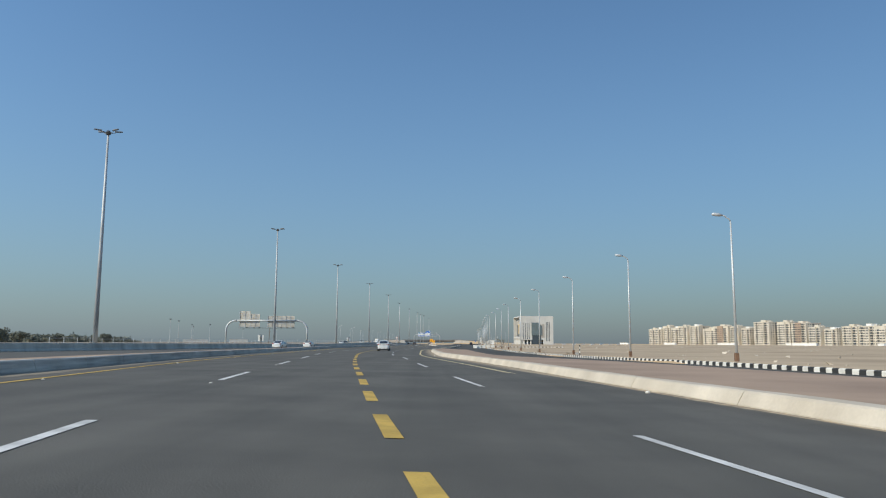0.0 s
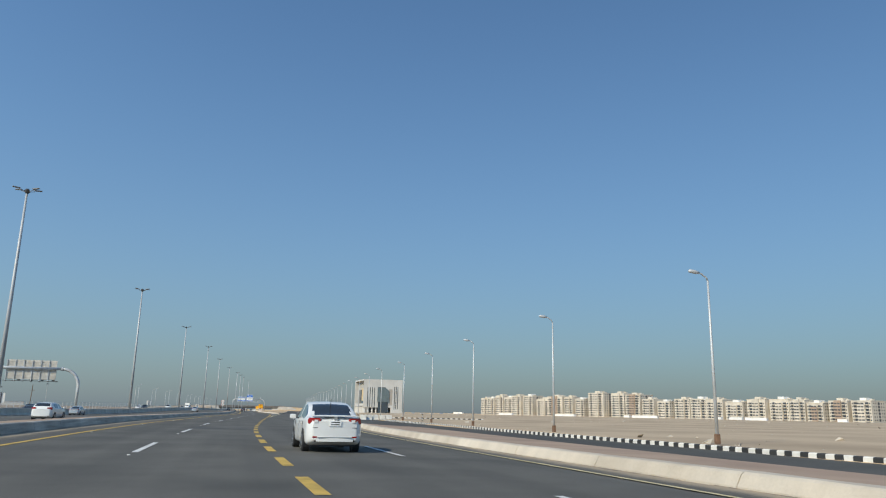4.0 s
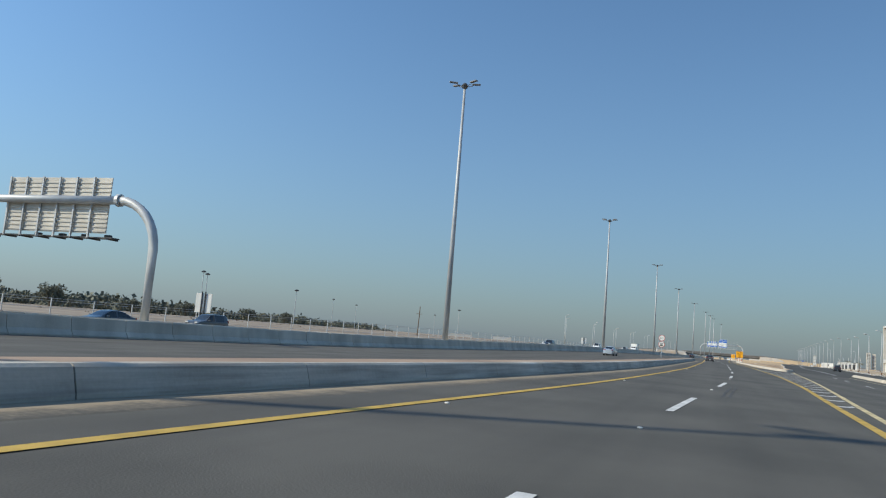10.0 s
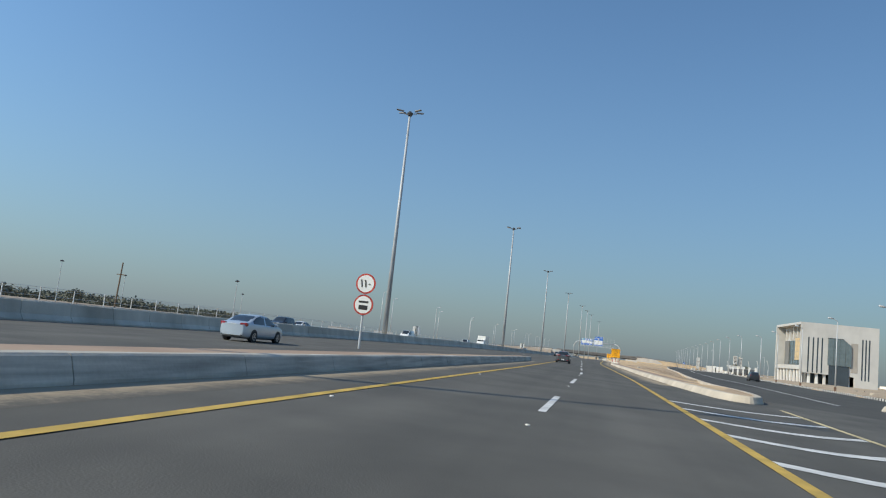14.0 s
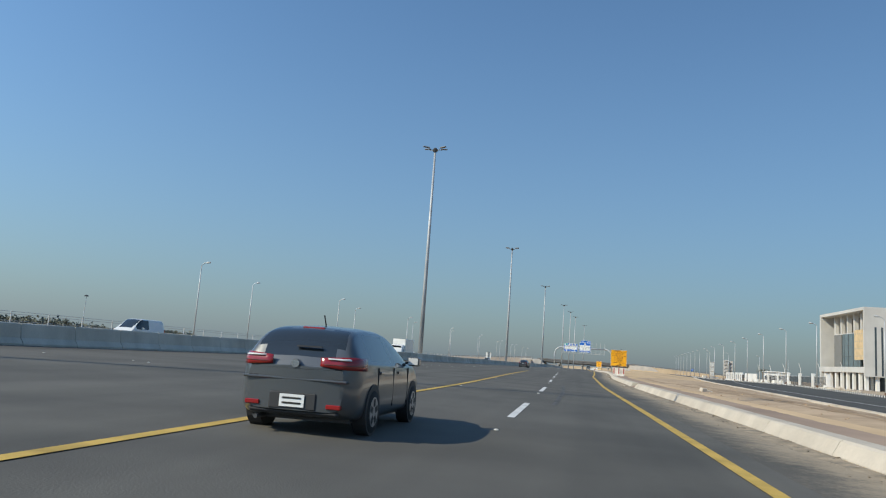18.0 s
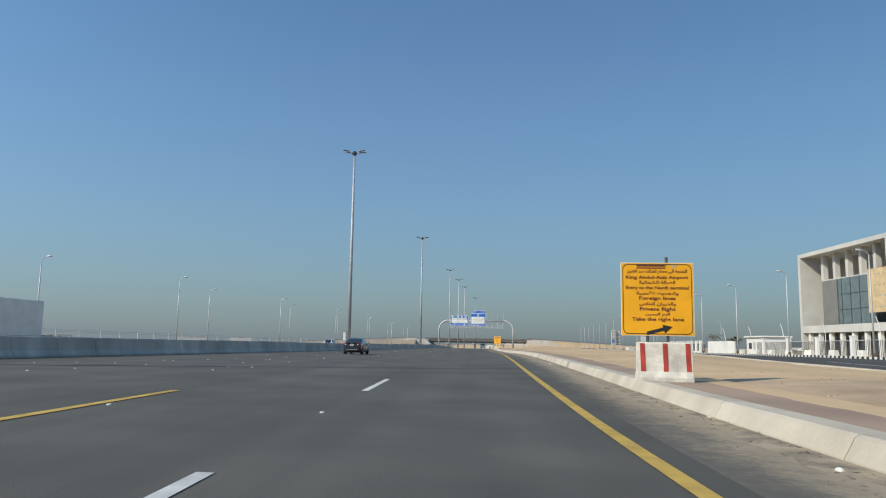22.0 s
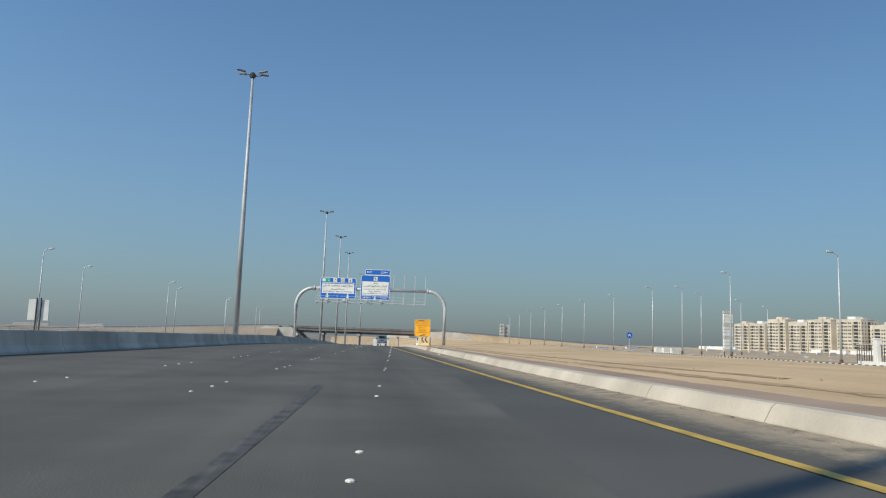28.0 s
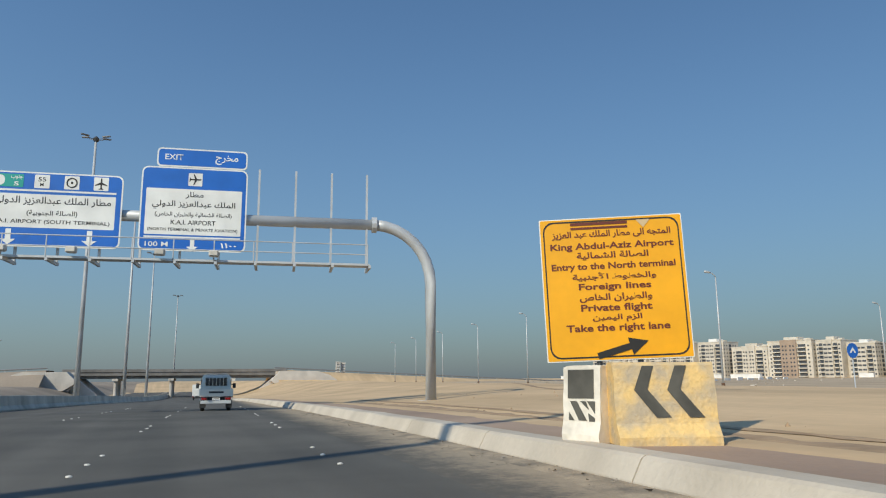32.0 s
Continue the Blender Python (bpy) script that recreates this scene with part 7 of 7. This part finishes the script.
def far_town():
    for k, (x, y, w, h) in enumerate(((380, 2390, 10, 43), (394, 2396, 9, 41), (-640, 2500, 60, 10), (-800, 2550, 80, 9), (-1100, 2400, 50, 9), (150, 2850, 70, 8), (1350, 2500, 40, 14), (2100, 1300, 90, 12))):
        ob = root("far_building", pose(x, y, -0.5, 0, 0, -math.degrees(math.atan2(x, y))), "pale distant building on the horizon", "building", "far buildings")
        part("wall", cube(-w / 2, 0, 0, w / 2, 20, h, .3), CLAD, ob)
        part("parapet", cube(-w / 2 - .5, -.5, h, w / 2 + .5, 20.5, h + 1), CLAD, ob)
        if h > 20:
            for z in np.arange(4, h - 2, 3.6):
                part("window_band", cube(-w / 2 + 1, -.3, z, w / 2 - 1, -.05, z + 1.6), WINDOW, ob)
    for k in range(14):
        x, y = 70 + 13 * k, 790 + 9 * k
        ob = root("low_wall", pose(x, y, gz(min(x, 150), y) - .1, 0, 0, 30), "low whitewashed wall on the sand", "wall", "low white walls")
        part("wall", cube(-2.5 - k % 2, -.2, 0, 2.5, .2, .6 + .2 * (k % 3), .03), WHITE_WALL, ob)


far_town()


def desert_debris():
    """Broken concrete and stones left about on the plain."""
    rng = random.Random(21)
    bm = bmesh.new()
    for _ in range(1500):
        y = rng.uniform(40, 900)
        x = SERVICE_K(y) + 2.5 + 220 * rng.random() ** 1.8
        s = .08 + .4 * rng.random() ** 4
        z = ground_z(x, y)
        vs = [bm.verts.new((x + s * rng.uniform(-1.2, 1.2), y + s * rng.uniform(-1.2, 1.2), z + s * h)) for h in (-.2, -.2, -.2, .7, .5)]
        for f in ((0, 1, 3), (1, 2, 3), (2, 0, 4), (0, 3, 4), (2, 4, 3)):
            bm.faces.new([vs[i] for i in f])
    tagged(put("rubble", bm, KERB), "pale stones and broken concrete strewn on the sand", "rubble", "", "stuff")
    heap = bmesh.new()
    for _ in range(60):
        a, q = rng.uniform(0, 6.3), rng.random() ** .6
        x, y = 41.6 + 2.0 * q * math.cos(a), 512 + 9 * q * math.sin(a)
        s = rng.uniform(.12, .38)
        z = ground_z(x, y) + .6 * (1 - q) * rng.random()
        m = Matrix.Translation((x, y, z)) @ Matrix.Rotation(rng.uniform(0, 6), 4, Vector((rng.random(), rng.random(), 1)).normalized())
        box(heap, -s, -s * .6, -s * .35, s, s * .6, s * .35, 0, m)
    tagged(put("rubble_heap", heap, KERB), "heap of broken white kerb stones beside the fence", "rubble", "", "stuff")
    for x, y in ((19.6, 92.5), (21.4, 205.5), (24.8, 262)):
        ob = root("marker_post", pose(x, y, verge(x, y) - 0.03), "short striped marker post beside the kerb", "marker post", "marker posts")
        for k in range(5):
            part("band", tube(bmesh.new(), [(0, 0, .26 * k), (0, 0, .26 * k + .258)], .06, 8), KERB_WHITE if k % 2 else KERB_BLACK, ob)


desert_debris()


# ---- small things on the road ----
def studs():
    ob = root("road_studs", Matrix(), "rows of small white road studs", "road stud", "", "structure")
    first = None
    near = smooth_line([(540, -6.3), (569, -4.8), (579, -4.1), (616, -1.75), (622.6, -1.3), (681, 2.35), (730, 5.2)], 4)
    rng = random.Random(8)
    for side in (0.0, -3.65, -7.3):
        y = 548.0
        while y < 725:
            for d in (0, 1.55, 3.1):
                x = near(y + d) + side + rng.uniform(-.03, .03)
                m = pose(x, y + d, gz(x, y + d) + 0.003)
                if first is None:
                    bm = tube(bmesh.new(), [(0, 0, -.01), (0, 0, .01), (0, 0, .02)], [.045, .045, .027], 8)
                    first = part("stud", bm, KERB_WHITE, ob)
                    first.matrix_basis = m
                elif rng.random() < .85:
                    share("stud", first.data, ob, m)
            y += 10.4
    for k in range(70):
        y = rng.uniform(395, 540)
        x = BARRIER_L(y) + rng.uniform(4, 12)
        share("stud", first.data, ob, pose(x, y, gz(x, y) + 0.003))
    y = 20.0
    while y < 480:
        for line in (DASH_L, YELLOW_L):
            x = line(y) + (0.0 if line is DASH_L else 0.28)
            share("stud", first.data, ob, pose(x, y, gz(x, y) + 0.004))
        y += 16.75


studs()


def litter():
    rng = random.Random(3)
    bm = bmesh.new()
    for k in range(7000):
        y = rng.uniform(350, 705)
        x = WALL_N(y) - abs(rng.gauss(.12, .3)) - .03
        s = .01 + .05 * rng.random() ** 2.6
        z = gz(x, y) + (.02 if WALL_N(y) - x < .35 else 0)
        vs = [bm.verts.new((x + s * rng.uniform(-1, 1), y + s * rng.uniform(-1, 1), z + s * rng.uniform(0, .8))) for _ in range(4)]
        for f in ((0, 1, 2), (0, 2, 3), (0, 3, 1), (1, 3, 2)):
            bm.faces.new([vs[i] for i in f])
    tagged(put("loose_stones", bm, GRAVEL), "loose stones and crumbs of concrete beside the kerb", "stones", "", "stuff")
    for k, (x, y, s) in enumerate(((-10.9, 283.5, .16), (WALL_N(434) - .5, 434, .1), (WALL_N(468) - .4, 468, .09), (WALL_N(506) - .5, 506, .12), (WALL_N(640) - .5, 640, .14), (WALL_R(20) - .4, 20, .12), (WALL_R(76) - .4, 76, .1))):
        bm = bmesh.new()
        s *= .6
        bmesh.ops.create_icosphere(bm, subdivisions=2, radius=s)
        for v in bm.verts:
            v.co = v.co * (1 + .35 * noise.noise(v.co * 9 + Vector((k, 0, 0))))
            v.co.z *= .6
        tagged(put("crumpled_bag", bm, KERB_WHITE), "crumpled white plastic bag on the shoulder", "litter", "litter").matrix_basis = pose(x, y, gz(x, y) + s * .4)
    ob = root("timber_offcut", pose(WALL_N(432) - .55, 431.6, gz(WALL_N(432) - .5, 431.6) + .004, 0, 0, 20), "dark splintered timber offcut lying on the shoulder", "timber")
    part("plank", cube(-.05, -.32, 0, .05, .3, .03, .008), BARK, ob)
    part("plank", cube(-.1, -.1, .031, -.03, .25, .05, .006, Matrix.Rotation(.3, 4, "Z")), BARK, ob)
    # blocks left on the sand
    for x, y in ((5.3, 425.5), (5.75, 426.2)):
        bm = cube(-.21, -.15, 0, .21, .15, .26 if x < 5.5 else .1, .04)
        tagged(put("stone_block", bm, KERB), "pale broken concrete block lying on sand", "stone", "stones").matrix_basis = pose(x, y, ground_z(x, y) - 0.03, 6, 4, 30)


litter()
